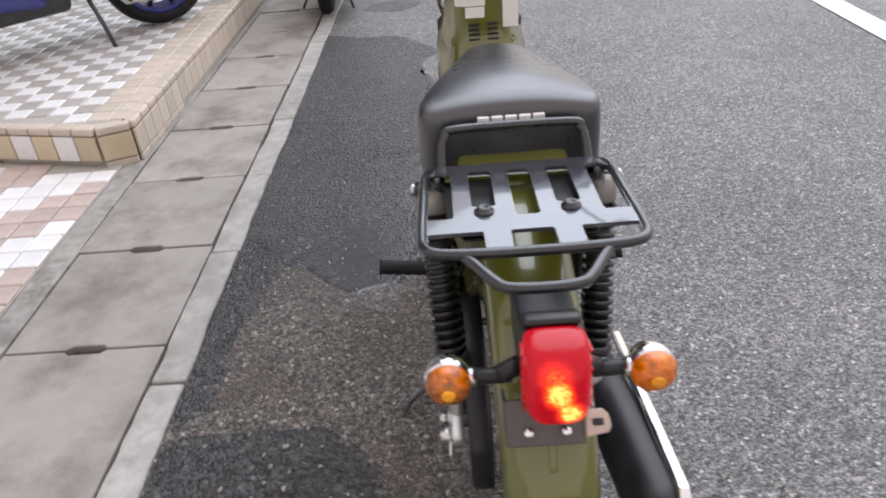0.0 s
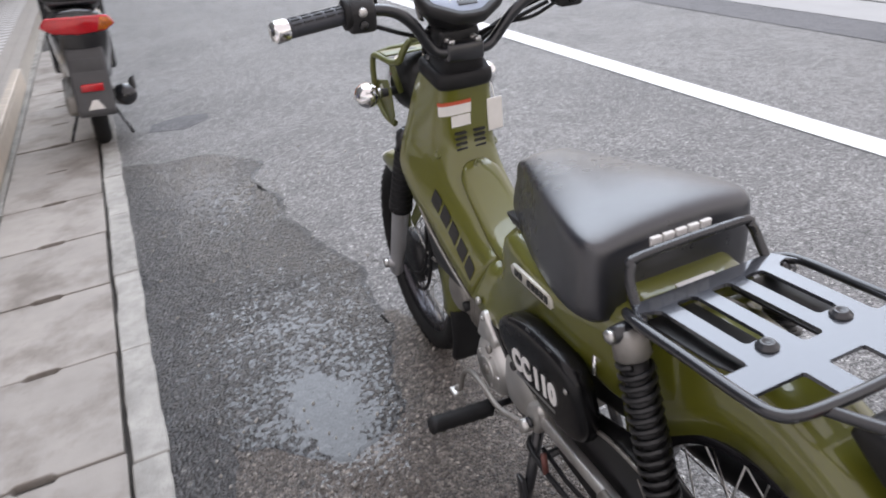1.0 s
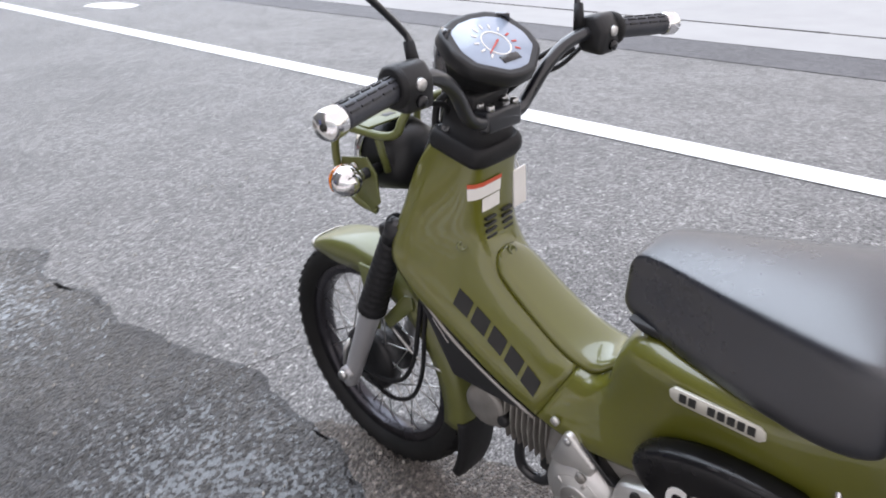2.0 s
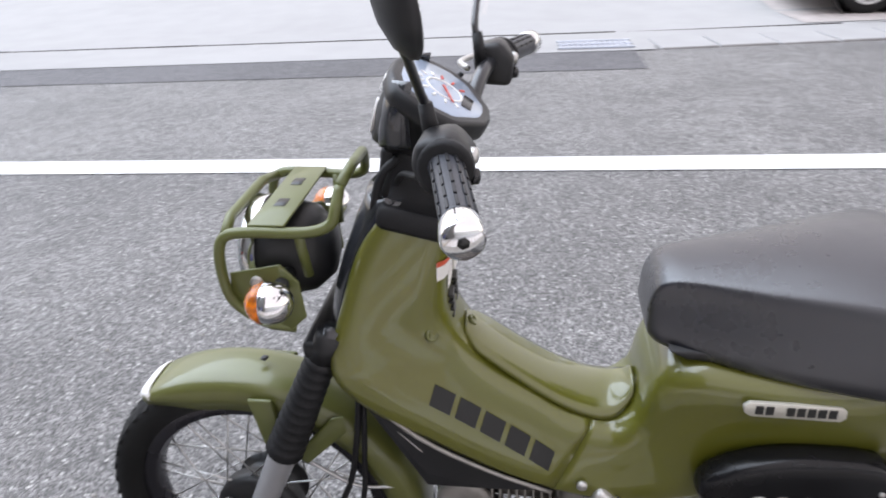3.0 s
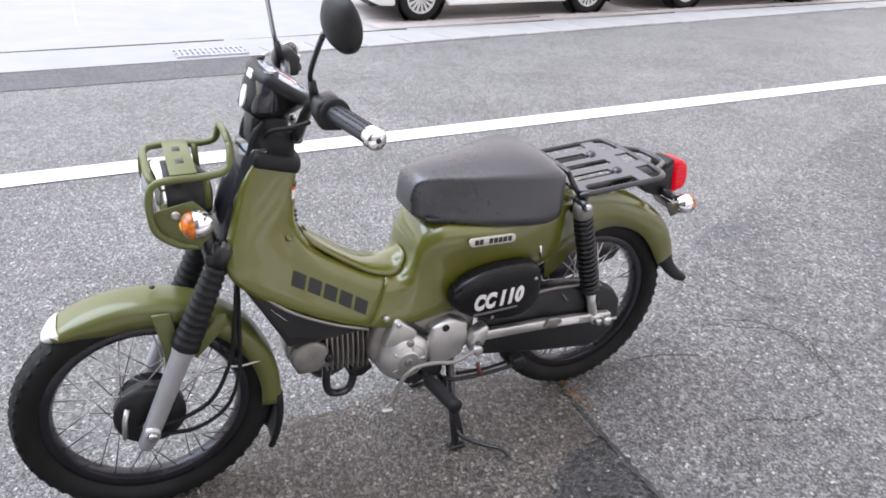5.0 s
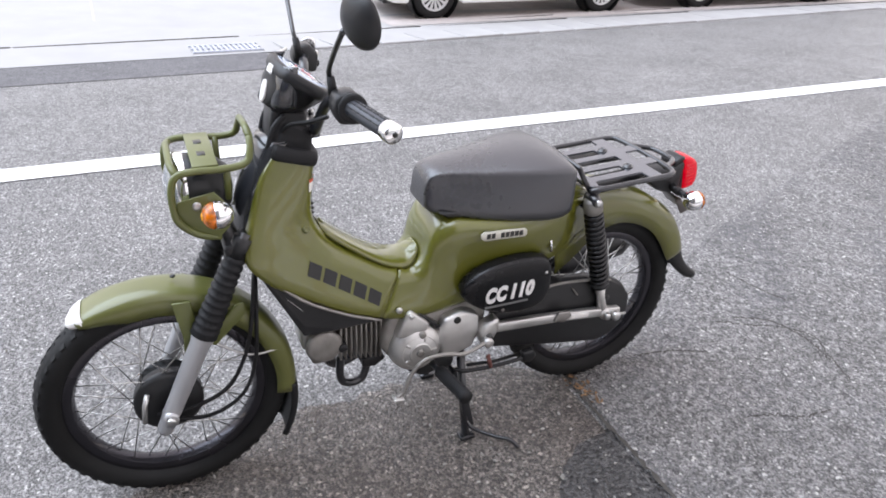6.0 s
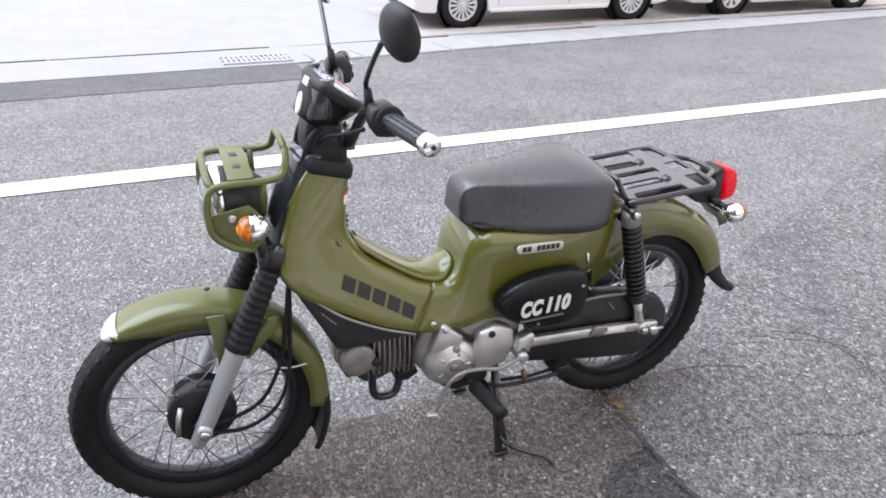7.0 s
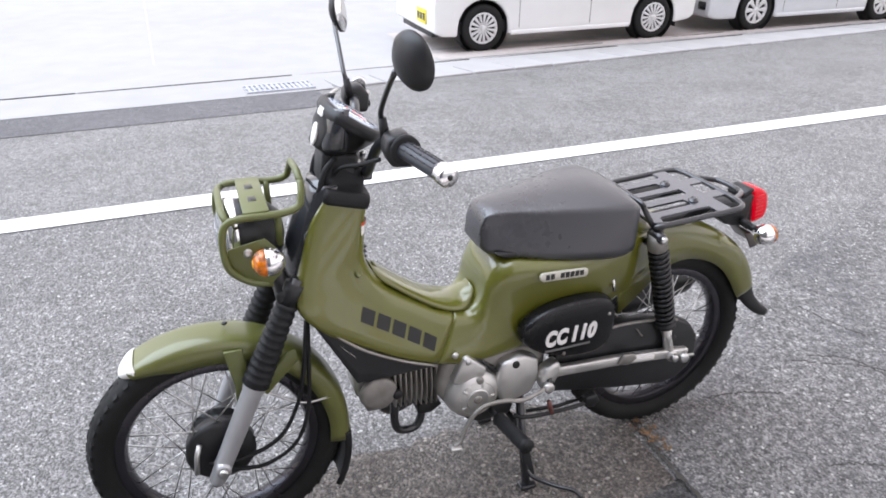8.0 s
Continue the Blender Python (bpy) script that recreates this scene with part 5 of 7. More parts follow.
rp("grab_bar", tube([(-0.112, 0.150, 0.700), (-0.110, 0.170, 0.735), (-0.103, 0.178, 0.756), (-0.085, 0.182, 0.765), (0.085, 0.182, 0.765), (0.103, 0.178, 0.756), (0.110, 0.170, 0.735), (0.112, 0.150, 0.700)], 0.0072, 10, None, 4), BLACK_STEEL, rack)
for s in (-1, 1):
    # tabs widened into black plates, added to darken the view through the slots
    rp("tab", slab([(s * 0.030, -0.045), (s * 0.088, -0.045), (s * 0.108, 0.02), (s * 0.112, 0.14), (s * 0.032, 0.14)], 0.6930, 0.6970, 0.002, "z"), BLACK, rack)
    rp("bolt", lathe([(0.7160, 0.0135), (0.7185, 0.0135), (0.7188, 0.0100), (0.7235, 0.0092), (0.7245, 0.0060), (0.7220, 0.0050)], (s * 0.058, -0.006, 0), "z", 20), BLACK_STEEL, rack, "round dark bolt head")
    rp("support", tube([(s * 0.125, 0.13, 0.708), (s * 0.115, 0.145, 0.68), (s * 0.095, 0.155, 0.65)], 0.009, 8), BLACK_STEEL, rack)
    rp("front_tab", slab([(s * 0.118, 0.135), (s * 0.136, 0.118), (s * 0.128, 0.145), (s * 0.117, 0.155)], 0.706, 0.7155, 0.002, "z"), BLACK_STEEL, rack)

# shock absorbers: an open coil over a dark body, a grey collar on top
for s in (-1, 1):
    A, B = Vector((-0.130, 0.150, 0.690)), Vector((-0.114, 0.036, 0.308))
    D = (B - A)
    b = tube([A + D * 0.10, A + D * 0.72], 0.0185, 16)
    shock = part("shock_absorber", b if s < 0 else mirrored(b), BLACK, moto, "black coil shock absorber")
    b = tube([A - D * 0.01, A + D * 0.035, A + D * 0.09, A + D * 0.10], 0.024, 20, None, 0, [0.019, 0.0245, 0.0255, 0.022])
    part("top_collar", b if s < 0 else mirrored(b), ALU_DULL, shock, "dull grey collar")
    b = lathe([(-0.026, 0.006), (-0.025, 0.012), (0.020, 0.014), (0.022, 0.01)], A, "x", 18)
    part("top_mount", b if s < 0 else mirrored(b), BLACK_STEEL, shock)
    b = lathe([(-0.034, 0.004), (-0.032, 0.010), (-0.025, 0.011)], A, "x", 6)
    part("mount_nut", b if s < 0 else mirrored(b), STEEL, shock)
    turns, pts = 15, []
    ax = D.normalized()
    u = ax.orthogonal().normalized()
    v = ax.cross(u)
    for k in range(turns * 12 + 1):
        t = k / (turns * 12)
        pts.append(A + D * (0.11 + 0.60 * t) + (u * math.cos(k * math.pi / 6) + v * math.sin(k * math.pi / 6)) * 0.0225)
    b = tube(pts, 0.0046, 7)
    part("spring", b if s < 0 else mirrored(b), SPRING, shock, "black coil spring")
    b = tube([A + D * 0.705, A + D * 0.735], 0.0265, 16)
    part("spring_seat", b if s < 0 else mirrored(b), BLACK, shock)
    b = tube([A + D * 0.73, A + D * 0.86, A + D * 0.98], 0.013, 12, None, 0, [0.0155, 0.0125, 0.016])
    lathe([(-0.02, 0.006), (-0.018, 0.016), (0.014, 0.017), (0.016, 0.008)], B, "x", 16, b)
    part("rod", b if s < 0 else mirrored(b), ALU, shock, "bare aluminium lower rod")
    b = lathe([(-0.034, 0.004), (-0.032, 0.0105), (-0.020, 0.012)], B, "x", 6)
    part("rod_nut", b if s < 0 else mirrored(b), STEEL, shock)

# chain case, swing arm
case = part("chain_case", slab([(0.385, 0.372), (0.30, 0.408), (0.215, 0.432), (0.105, 0.425), (0.02, 0.408), (-0.035, 0.378), (-0.066, 0.335), (-0.072, 0.285), (-0.058, 0.235), (-0.02, 0.202), (0.03, 0.192), (0.20, 0.222), (0.385, 0.262)], -0.100, -0.062, 0.008), BLACK, moto, "black chain case")
part("rim_edge", tube([(-0.105, 0.30, 0.408), (-0.106, 0.215, 0.431), (-0.106, 0.105, 0.424), (-0.106, 0.02, 0.407)], 0.004, 6, None, 4), ALU_DULL, case)
part("plug", lathe([(-0.003, 0.010), (0, 0.011)], (-0.103, 0.02, 0.345), "x", 16), BLACK, case)
part("seam_mark", slab([(0.145, 0.405), (0.150, 0.408), (0.128, 0.378), (0.124, 0.380)], -0.1065, -0.1035, 0.0005), ALU_DULL, case)
for s in (-1, 1):
    b = slab([(0.395, 0.360), (0.395, 0.332), (0.20, 0.318), (0.0, 0.296), (-0.02, 0.302), (-0.018, 0.318), (0.10, 0.334), (0.21, 0.346)], -0.128, -0.108, 0.004)
    arm = part("swing_arm", b if s < 0 else mirrored(b), ALU, moto, "grey painted steel swing arm")
    b = lathe([(-0.014, 0.008), (-0.012, 0.014), (0.01, 0.015), (0.012, 0.01)], (-0.134, 0.004, 0.302), "x", 6)
    part("axle_nut", b if s < 0 else mirrored(b), STEEL, arm)
    b = tube([(-0.130, 0.012, 0.300), (-0.130, -0.036, 0.297)], 0.004, 7)
    part("chain_adjuster", b if s < 0 else mirrored(b), ALU, arm)
part("caution_label", slab([(0.175, 0.337), (0.175, 0.322), (0.095, 0.314), (0.095, 0.328)], -0.1295, -0.1275, 0.0003), PAPER, arm)
part("swing_pivot_cover", slab([(0.20, 0.355), (0.215, 0.328), (0.18, 0.318), (0.155, 0.335), (0.165, 0.352)], -0.136, -0.126, 0.004), ALU_DULL, moto)

# side panel with model lettering
def set_back(x, y, z):
    """The panel leans in a little below, under the body's overhang."""
    return Vector((x + max(0.0, 0.53 - z) * 0.10, y, z))


rings = []
for f, xx in ((1.0, -0.096), (1.0, -0.124), (0.985, -0.141), (0.94, -0.1485), (0.80, -0.1515), (0.45, -0.1525)):
    c0 = Vector((0, 0.372, 0.480))
    outline = [(0.511, 0.492), (0.500, 0.517), (0.470, 0.540), (0.428, 0.555), (0.38, 0.563), (0.32, 0.563), (0.270, 0.555), (0.250, 0.530), (0.240, 0.470), (0.240, 0.392), (0.32, 0.378), (0.40, 0.396), (0.455, 0.424), (0.498, 0.457)]
    rings.append([set_back(xx, c0.y + (p[0] - c0.y) * f, c0.z + (p[1] - c0.z) * f) for p in outline])
panel = part("side_panel", loft(rings), PANEL, moto, "satin black side panel with model lettering", subsurf=1)
rings = [[(-x, y, z) for x, y, z in r] for r in rings]
part("side_panel", loft(rings), PANEL, moto, "satin black side panel", subsurf=1)
M_TEXT = Matrix.Translation((-0.1532, 0.374, 0.470)) @ Matrix(((0, 0, -1, 0), (-1, 0, 0, 0), (0, 1, 0, 0), (0, 0, 0, 1))) @ pose(0, 0, 0, 0, 0, 1.0)
for word, at, wide in (("CC", -0.0390, 0.061), ("110", 0.0375, 0.067)):
    letters = lettering(word, 0.083, M_TEXT @ pose(at, 0, 0), WHITE_PRINT, panel, "lettering", 0.10, 0.0046, 0.0008, (wide, 0.050))
    for v in letters.data.vertices:
        v.co = set_back(*v.co)
b = slab([(0.440, 0.434), (0.440, 0.428), (0.315, 0.428), (0.315, 0.434)], -0.1534, -0.150, 0.0003)
for v in b.verts:
    v.co = set_back(*v.co)
part("mark", b, GREY_PRINT, panel, smooth=False)
for k in range(3):
    b = slab([(0.315 + 0.030 * k, 0.557), (0.333 + 0.030 * k, 0.557), (0.328 + 0.030 * k, 0.537), (0.310 + 0.030 * k, 0.537)], -0.1478, -0.134, 0.002)
    part("panel_slot", b, BLACK, panel)
part("panel_screw", lathe([(-0.002, 0.004), (0, 0.005)], set_back(-0.1512, 0.272, 0.508), "x", 10), ALU, panel)
part("panel_screw", lathe([(-0.002, 0.004), (0, 0.005)], set_back(-0.1512, 0.385, 0.412), "x", 10), ALU_DULL, panel)
part("seat_lock", tube([(-0.112, 0.246, 0.580), (-0.116, 0.243, 0.548)], 0.004, 8), CHROME, moto)

# engine
eng = part("engine", slab([(0.700, 0.330), (0.690, 0.400), (0.655, 0.455), (0.60, 0.455), (0.53, 0.435), (0.44, 0.420), (0.40, 0.385), (0.405, 0.300), (0.46, 0.268), (0.60, 0.262), (0.67, 0.285)], -0.085, 0.085, 0.014), ALU_DULL, moto, "air-cooled engine with cast aluminium covers")
part("generator_cover", lathe([(-0.036, 0.010), (-0.036, 0.030), (-0.034, 0.034), (-0.030, 0.050), (-0.018, 0.066), (0.0, 0.072), (0.012, 0.073)], (-0.088, 0.608, 0.322), "x", 40), ALU, eng, "round cast cover")
part("cover_ring", lathe([(-0.003, 0.026), (-0.003, 0.030), (0.003, 0.031)], (-0.123, 0.607, 0.320), "x", 30, None, False), ALU, eng)
part("cover_ring", lathe([(-0.003, 0.046), (-0.004, 0.049), (0.004, 0.052)], (-0.1165, 0.607, 0.321), "x", 36, None, False), ALU, eng)
for k in range(5):
    b = box((-0.1225, -0.004, 0.031), (-0.114, 0.004, 0.047), 0.0015, None, 1)
    b.transform(Matrix.Translation((0, 0.607, 0.321)) @ Matrix.Rotation(radians(72 * k + 20), 4, "X"))
    part("cover_rib", b, ALU, eng)
part("inspection_cap", lathe([(-0.004, 0.003), (-0.004, 0.010), (0.002, 0.012)], (-0.1235, 0.607, 0.320), "x", 20), ALU_DULL, eng)
part("inspection_cap", lathe([(-0.004, 0.002), (-0.004, 0.009), (0.002, 0.010)], (-0.118, 0.600, 0.372), "x", 18), ALU_DULL, eng)
part("upper_cover", slab([(0.668, 0.372), (0.640, 0.440), (0.628, 0.444), (0.578, 0.398), (0.59, 0.36)], -0.112, -0.075, 0.008), ALU, eng)
part("cover_bolt", lathe([(-0.004, 0.004), (-0.002, 0.007), (0, 0.007)], (-0.113, 0.630, 0.430), "x", 12), STEEL, eng)
part("cover_band", slab([(0.600, 0.428), (0.612, 0.434), (0.556, 0.372), (0.543, 0.376)], -0.106, -0.080, 0.003), BLACK_GLOSS, eng)
part("sprocket_cover", slab([(0.545, 0.375), (0.538, 0.398), (0.480, 0.414), (0.438, 0.392), (0.434, 0.340), (0.452, 0.292), (0.50, 0.278), (0.540, 0.288), (0.552, 0.330)], -0.115, -0.075, 0.010), ALU, eng, "cast sprocket cover")
part("cover_hole", lathe([(-0.003, 0.007), (-0.003, 0.009), (0.002, 0.010)], (-0.116, 0.503, 0.392), "x", 16), DECAL, eng)
part("pivot_cover", slab([(0.440, 0.338), (0.428, 0.364), (0.392, 0.382), (0.382, 0.368), (0.388, 0.336), (0.404, 0.302), (0.430, 0.298)], -0.132, -0.095, 0.008), ALU, eng)
part("pivot_bolt", lathe([(-0.008, 0.005), (-0.006, 0.011), (0, 0.012)], (-0.134, 0.416, 0.328), "x", 6), BLACK_STEEL, eng)
for k in range(9):
    y = 0.690 + 0.0132 * k
    part("fin", slab([(-0.062, 0.290 + 0.15 * (y - 0.7)), (0.062, 0.290 + 0.15 * (y - 0.7)), (0.069, 0.35), (0.062, 0.412 + 0.15 * (y - 0.7)), (-0.062, 0.412 + 0.15 * (y - 0.7)), (-0.069, 0.35)], y, y + 0.0040, 0.001, "y", None, 1), ALU_DULL, eng)
part("barrel", tube([(0, 0.69, 0.360), (0, 0.82, 0.374)], 0.040, 20), ALU_DULL, eng)
part("cylinder_head", slab([(-0.060, 0.306), (-0.067, 0.362), (-0.058, 0.424), (0.058, 0.424), (0.067, 0.362), (0.060, 0.306)], 0.812, 0.872, 0.010, "y"), ALU_DULL, eng)
part("head_cap", lathe([(-0.009, 0.012), (-0.009, 0.036), (-0.005, 0.044), (0.004, 0.046)], (-0.067, 0.842, 0.364), "x", 30), ALU_DULL, eng, "round cast head cap")
part("sensor_plug", lathe([(-0.010, 0.009), (-0.008, 0.012), (0.02, 0.013)], (-0.069, 0.796, 0.352), "x", 14), BLACK, eng)
part("head_front", slab([(-0.045, 0.345), (0.045, 0.345), (0.045, 0.418), (-0.045, 0.418)], 0.868, 0.890, 0.008, "y"), ALU, eng)
part("exhaust_pipe", tube([(0.02, 0.815, 0.322), (0.025, 0.812, 0.262), (0.035, 0.79, 0.225), (0.05, 0.75, 0.215), (0.070, 0.66, 0.235), (0.098, 0.45, 0.265), (0.112, 0.30, 0.287)], 0.0155, 12, None, 5), BLACK_STEEL, moto, "dark exhaust pipe curving under the engine")
part("under_guard", tube([(-0.028, 0.790, 0.290), (-0.030, 0.793, 0.240), (-0.030, 0.784, 0.208), (-0.028, 0.755, 0.196), (-0.026, 0.728, 0.208), (-0.022, 0.712, 0.262)], 0.011, 10, None, 5), BLACK_STEEL, moto, "dark guard loop under the cylinder")
part("drain_block", slab([(0.735, 0.250), (0.735, 0.275), (0.69, 0.290), (0.67, 0.265), (0.70, 0.245)], -0.045, 0.03, 0.005), BLACK, eng)
part("intake_block", slab([(0.80, 0.415), (0.70, 0.405), (0.70, 0.45), (0.80, 0.465)], -0.05, 0.05, 0.008), BLACK, eng)
part("frame_spine", slab([(0.70, 0.43), (0.40, 0.40), (0.20, 0.44), (0.18, 0.60), (0.45, 0.60)], -0.060, 0.060, 0.012), BLACK, moto, "black frame behind the covers")
# muffler on the far side
muf = part("muffler", tube([(0.110, 0.31, 0.285), (0.118, 0.25, 0.298), (0.126, 0.18, 0.308), (0.142, -0.02, 0.330), (0.153, -0.20, 0.352), (0.156, -0.235, 0.356)], 0.04, 20, None, 0, [0.017, 0.034, 0.042, 0.045, 0.044, 0.030]), BLACK, moto, "black muffler")
part("heat_shield", slab([(0.19, 0.348), (0.19, 0.332), (-0.215, 0.374), (-0.222, 0.388), (-0.20, 0.398)], 0.174, 0.193, 0.005), CHROME, muf, "chrome heat shield")
part("tail_pipe", tube([(0.156, -0.232, 0.356), (0.158, -0.265, 0.360)], 0.013, 12), BLACK, muf)

# foot pegs, shift pedal, stand
for s in (-1, 1):
    b = tube([(-0.085, 0.562, 0.256), (-0.135, 0.560, 0.262), (-0.152, 0.558, 0.264)], 0.008, 8)
    bar_ = part("peg_bar", b if s < 0 else mirrored(b), BLACK_STEEL, moto)
    n = 12
    b = tube([(-0.148 - 0.132 * k / n, 0.558 - 0.008 * k / n, 0.264 + 0.020 * k / n) for k in range(n + 1)], 0.016, 14, None, 0, [0.0165 if k % 2 else 0.0185 for k in range(n + 1)])
    part("foot_peg", b if s < 0 else mirrored(b), RUBBER, bar_, "black ribbed rubber foot peg")
pedal = part("shift_pedal", tube([(-0.140, 0.424, 0.322), (-0.152, 0.455, 0.320), (-0.158, 0.50, 0.314), (-0.160, 0.55, 0.328), (-0.160, 0.60, 0.329), (-0.162, 0.630, 0.314), (-0.162, 0.652, 0.280), (-0.163, 0.666, 0.244), (-0.164, 0.686, 0.230)], 0.0055, 10, None, 5), ALU_DULL, moto, "bent bare metal shift pedal")
part("toe_pad", slab([(0.668, 0.222), (0.696, 0.226), (0.696, 0.234), (0.668, 0.231)], -0.178, -0.154, 0.003), ALU, pedal)
part("shift_joint", lathe([(-0.012, 0.008), (-0.01, 0.014), (0.01, 0.014)], (-0.140, 0.422, 0.320), "x", 14), ALU, pedal)
stand = part("centre_stand", tube([(-0.082, 0.470, 0.265), (-0.112, 0.468, 0.13), (-0.143, 0.466, 0.012)], 0.0115, 10), BLACK_STEEL, moto, "black steel centre stand resting on the asphalt")
part("leg", tube([(0.082, 0.470, 0.265), (0.112, 0.468, 0.13), (0.143, 0.466, 0.012)], 0.0115, 10), BLACK_STEEL, stand)
part("crossbar", tube([(-0.095, 0.471, 0.165), (0.095, 0.471, 0.165)], 0.009, 8), BLACK_STEEL, stand)
for s in (-1, 1):
    part("foot", slab([(s * 0.143 - 0.016, 0.442), (s * 0.143 + 0.016, 0.442), (s * 0.143 + 0.016, 0.486), (s * 0.143 - 0.016, 0.486)], 0.0, 0.014, 0.003, "z"), BLACK_STEEL, stand)
part("tang", tube([(-0.136, 0.464, 0.055), (-0.152, 0.448, 0.034), (-0.195, 0.404, 0.028), (-0.226, 0.370, 0.030), (-0.244, 0.352, 0.012)], 0.0058, 8, None, 4), BLACK_STEEL, stand, "thin stepping tang")
part("brace_plate", slab([(0.484, 0.14), (0.462, 0.135), (0.436, 0.03), (0.466, 0.02)], -0.138, -0.126, 0.003), BLACK_STEEL, stand)
part("stand_spring", tube([(-0.09, 0.45, 0.212), (-0.095, 0.36, 0.206), (-0.095, 0.25, 0.214)], 0.005, 8), BLACK, stand)
part("stand_rubber", tube([(-0.118, 0.402, 0.252), (-0.120, 0.392, 0.212)], 0.0062, 10), RED_RUBBER, moto, "small reddish rubber stop")
part("stand_lug", slab([(0.295, 0.235), (0.262, 0.240), (0.250, 0.216), (0.268, 0.198), (0.292, 0.206)], -0.128, -0.106, 0.004), BLACK, moto)
part("side_stand", tube([(-0.095, 0.49, 0.214), (-0.112, 0.46, 0.212), (-0.120, 0.36, 0.212), (-0.12, 0.27, 0.216)], 0.0058, 8, None, 4), BLACK, moto, "folded black side stand")
part("peg_bracket", slab([(0.62, 0.225), (0.60, 0.262), (0.53, 0.262), (0.48, 0.235), (0.49, 0.205), (0.58, 0.20)], -0.075, 0.075, 0.008), BLACK, moto)

# head lamp with its guard
lamp = sp("head_lamp", lathe([(-0.105, 0.015), (-0.10, 0.040), (-0.075, 0.062), (-0.03, 0.072), (0.0, 0.074), (0.004, 0.070)], (0, 1.118, 0.800), "y", 36), BLACK, moto, "round black head lamp")
sp("rim", lathe([(-0.012, 0.076), (0.006, 0.077), (0.010, 0.070)], (0, 1.118, 0.800), "y", 36, None, False), CHROME, lamp)
sp("lens", lathe([(0.0, 0.073), (0.012, 0.071), (0.024, 0.052), (0.032, 0.025), (0.034, 0.001)], (0, 1.118, 0.800), "y", 36), CLEAR, lamp, "clear head lamp lens")
sp("reflector", lathe([(-0.045, 0.012), (-0.03, 0.04), (-0.002, 0.069)], (0, 1.118, 0.800), "y", 30), CHROME, lamp)
hoop = None
for s in (-1, 1):
    pts = [(-0.092, 1.055, 0.722), (-0.100, 1.095, 0.735), (-0.103, 1.132, 0.768), (-0.104, 1.140, 0.805), (-0.103, 1.138, 0.845), (-0.102, 1.126, 0.868), (-0.101, 1.095, 0.874), (-0.095, 1.02, 0.872), (-0.088, 0.988, 0.880), (-0.080, 0.980, 0.900), (-0.062, 0.977, 0.922)]
    b = tube(pts, 0.0075, 10, None, 4)
    rail = sp("lamp_guard", b if s < 0 else mirrored(b), OLIVE_MATT, moto, "olive steel tube guard round the head lamp")
    hoop = hoop or rail
    b = slab([(1.136, 0.772), (1.132, 0.812), (1.060, 0.826), (1.038, 0.800), (1.035, 0.745), (1.06, 0.722), (1.10, 0.735)], -0.1005, -0.096, 0.002)
    sp("side_plate", b if s < 0 else mirrored(b), OLIVE_MATT, rail, "pressed olive side plate")
    b = lathe([(-0.004, 0.004), (-0.003, 0.009), (0.001, 0.009)], (-0.1005, 1.095, 0.800), "x", 14)
    sp("bolt", b if s < 0 else mirrored(b), ALU, rail)
    b = tube([(-0.094, 1.03, 0.873), (-0.088, 1.03, 0.84), (-0.078, 1.03, 0.80)], 0.007, 8)
    sp("upright", b if s < 0 else mirrored(b), OLIVE_MATT, rail)
sp("cross_hoop", tube([(-0.062, 0.977, 0.922), (0.0, 0.976, 0.926), (0.062, 0.977, 0.922)], 0.0075, 10), OLIVE_MATT, hoop)
sp("front_bar", tube([(-0.102, 1.126, 0.868), (-0.06, 1.134, 0.876), (0.06, 1.134, 0.876), (0.102, 1.126, 0.868)], 0.0075, 10), OLIVE_MATT, hoop)
b = bmesh.new()
sp("top_plate", slab([(-0.098, 1.045), (0.098, 1.045), (0.098, 1.095), (-0.098, 1.095)], 0.8795, 0.8835, 0.0015, "z"), OLIVE_MATT, hoop, "flat top plate with two slots")
for x in (-0.03, 0.04):
    sp("slot", slab([(x - 0.012, 1.063), (x + 0.012, 1.063), (x + 0.012, 1.079), (x - 0.012, 1.079)], 0.8830, 0.8842, 0.0003, "z", None, 1), DECAL, hoop)
for s in (-1, 1):
    indicator((s * 0.148, 1.060, 0.798), s, 1, None)

# handlebar, instruments
base = body_ring(*SHIELD[0])
mid_ = Vector((0, 0.891, 0.883))
up_ = Vector((0, -0.21, 0.978))
rings = [[mid_ + (v - mid_) * k + up_ * d for v in base] for d, k in ((-0.014, 1.01), (-0.013, 1.05), (-0.006, 1.085), (0.004, 1.09), (0.012, 1.06), (0.017, 1.0), (0.018, 0.92), (0.012, 0.84), (0.045, 0.78), (0.062, 0.70))]
sp("neck_collar", loft(rings), RUBBER, moto, "black rubber neck collar")
def grip_side(b, s):
    """The two ends of the bar; the left one stands a little higher."""
    if s > 0:
        return mirrored(b)
    b.transform(Matrix.Translation((0, 0.002, 0.004)))
    return b


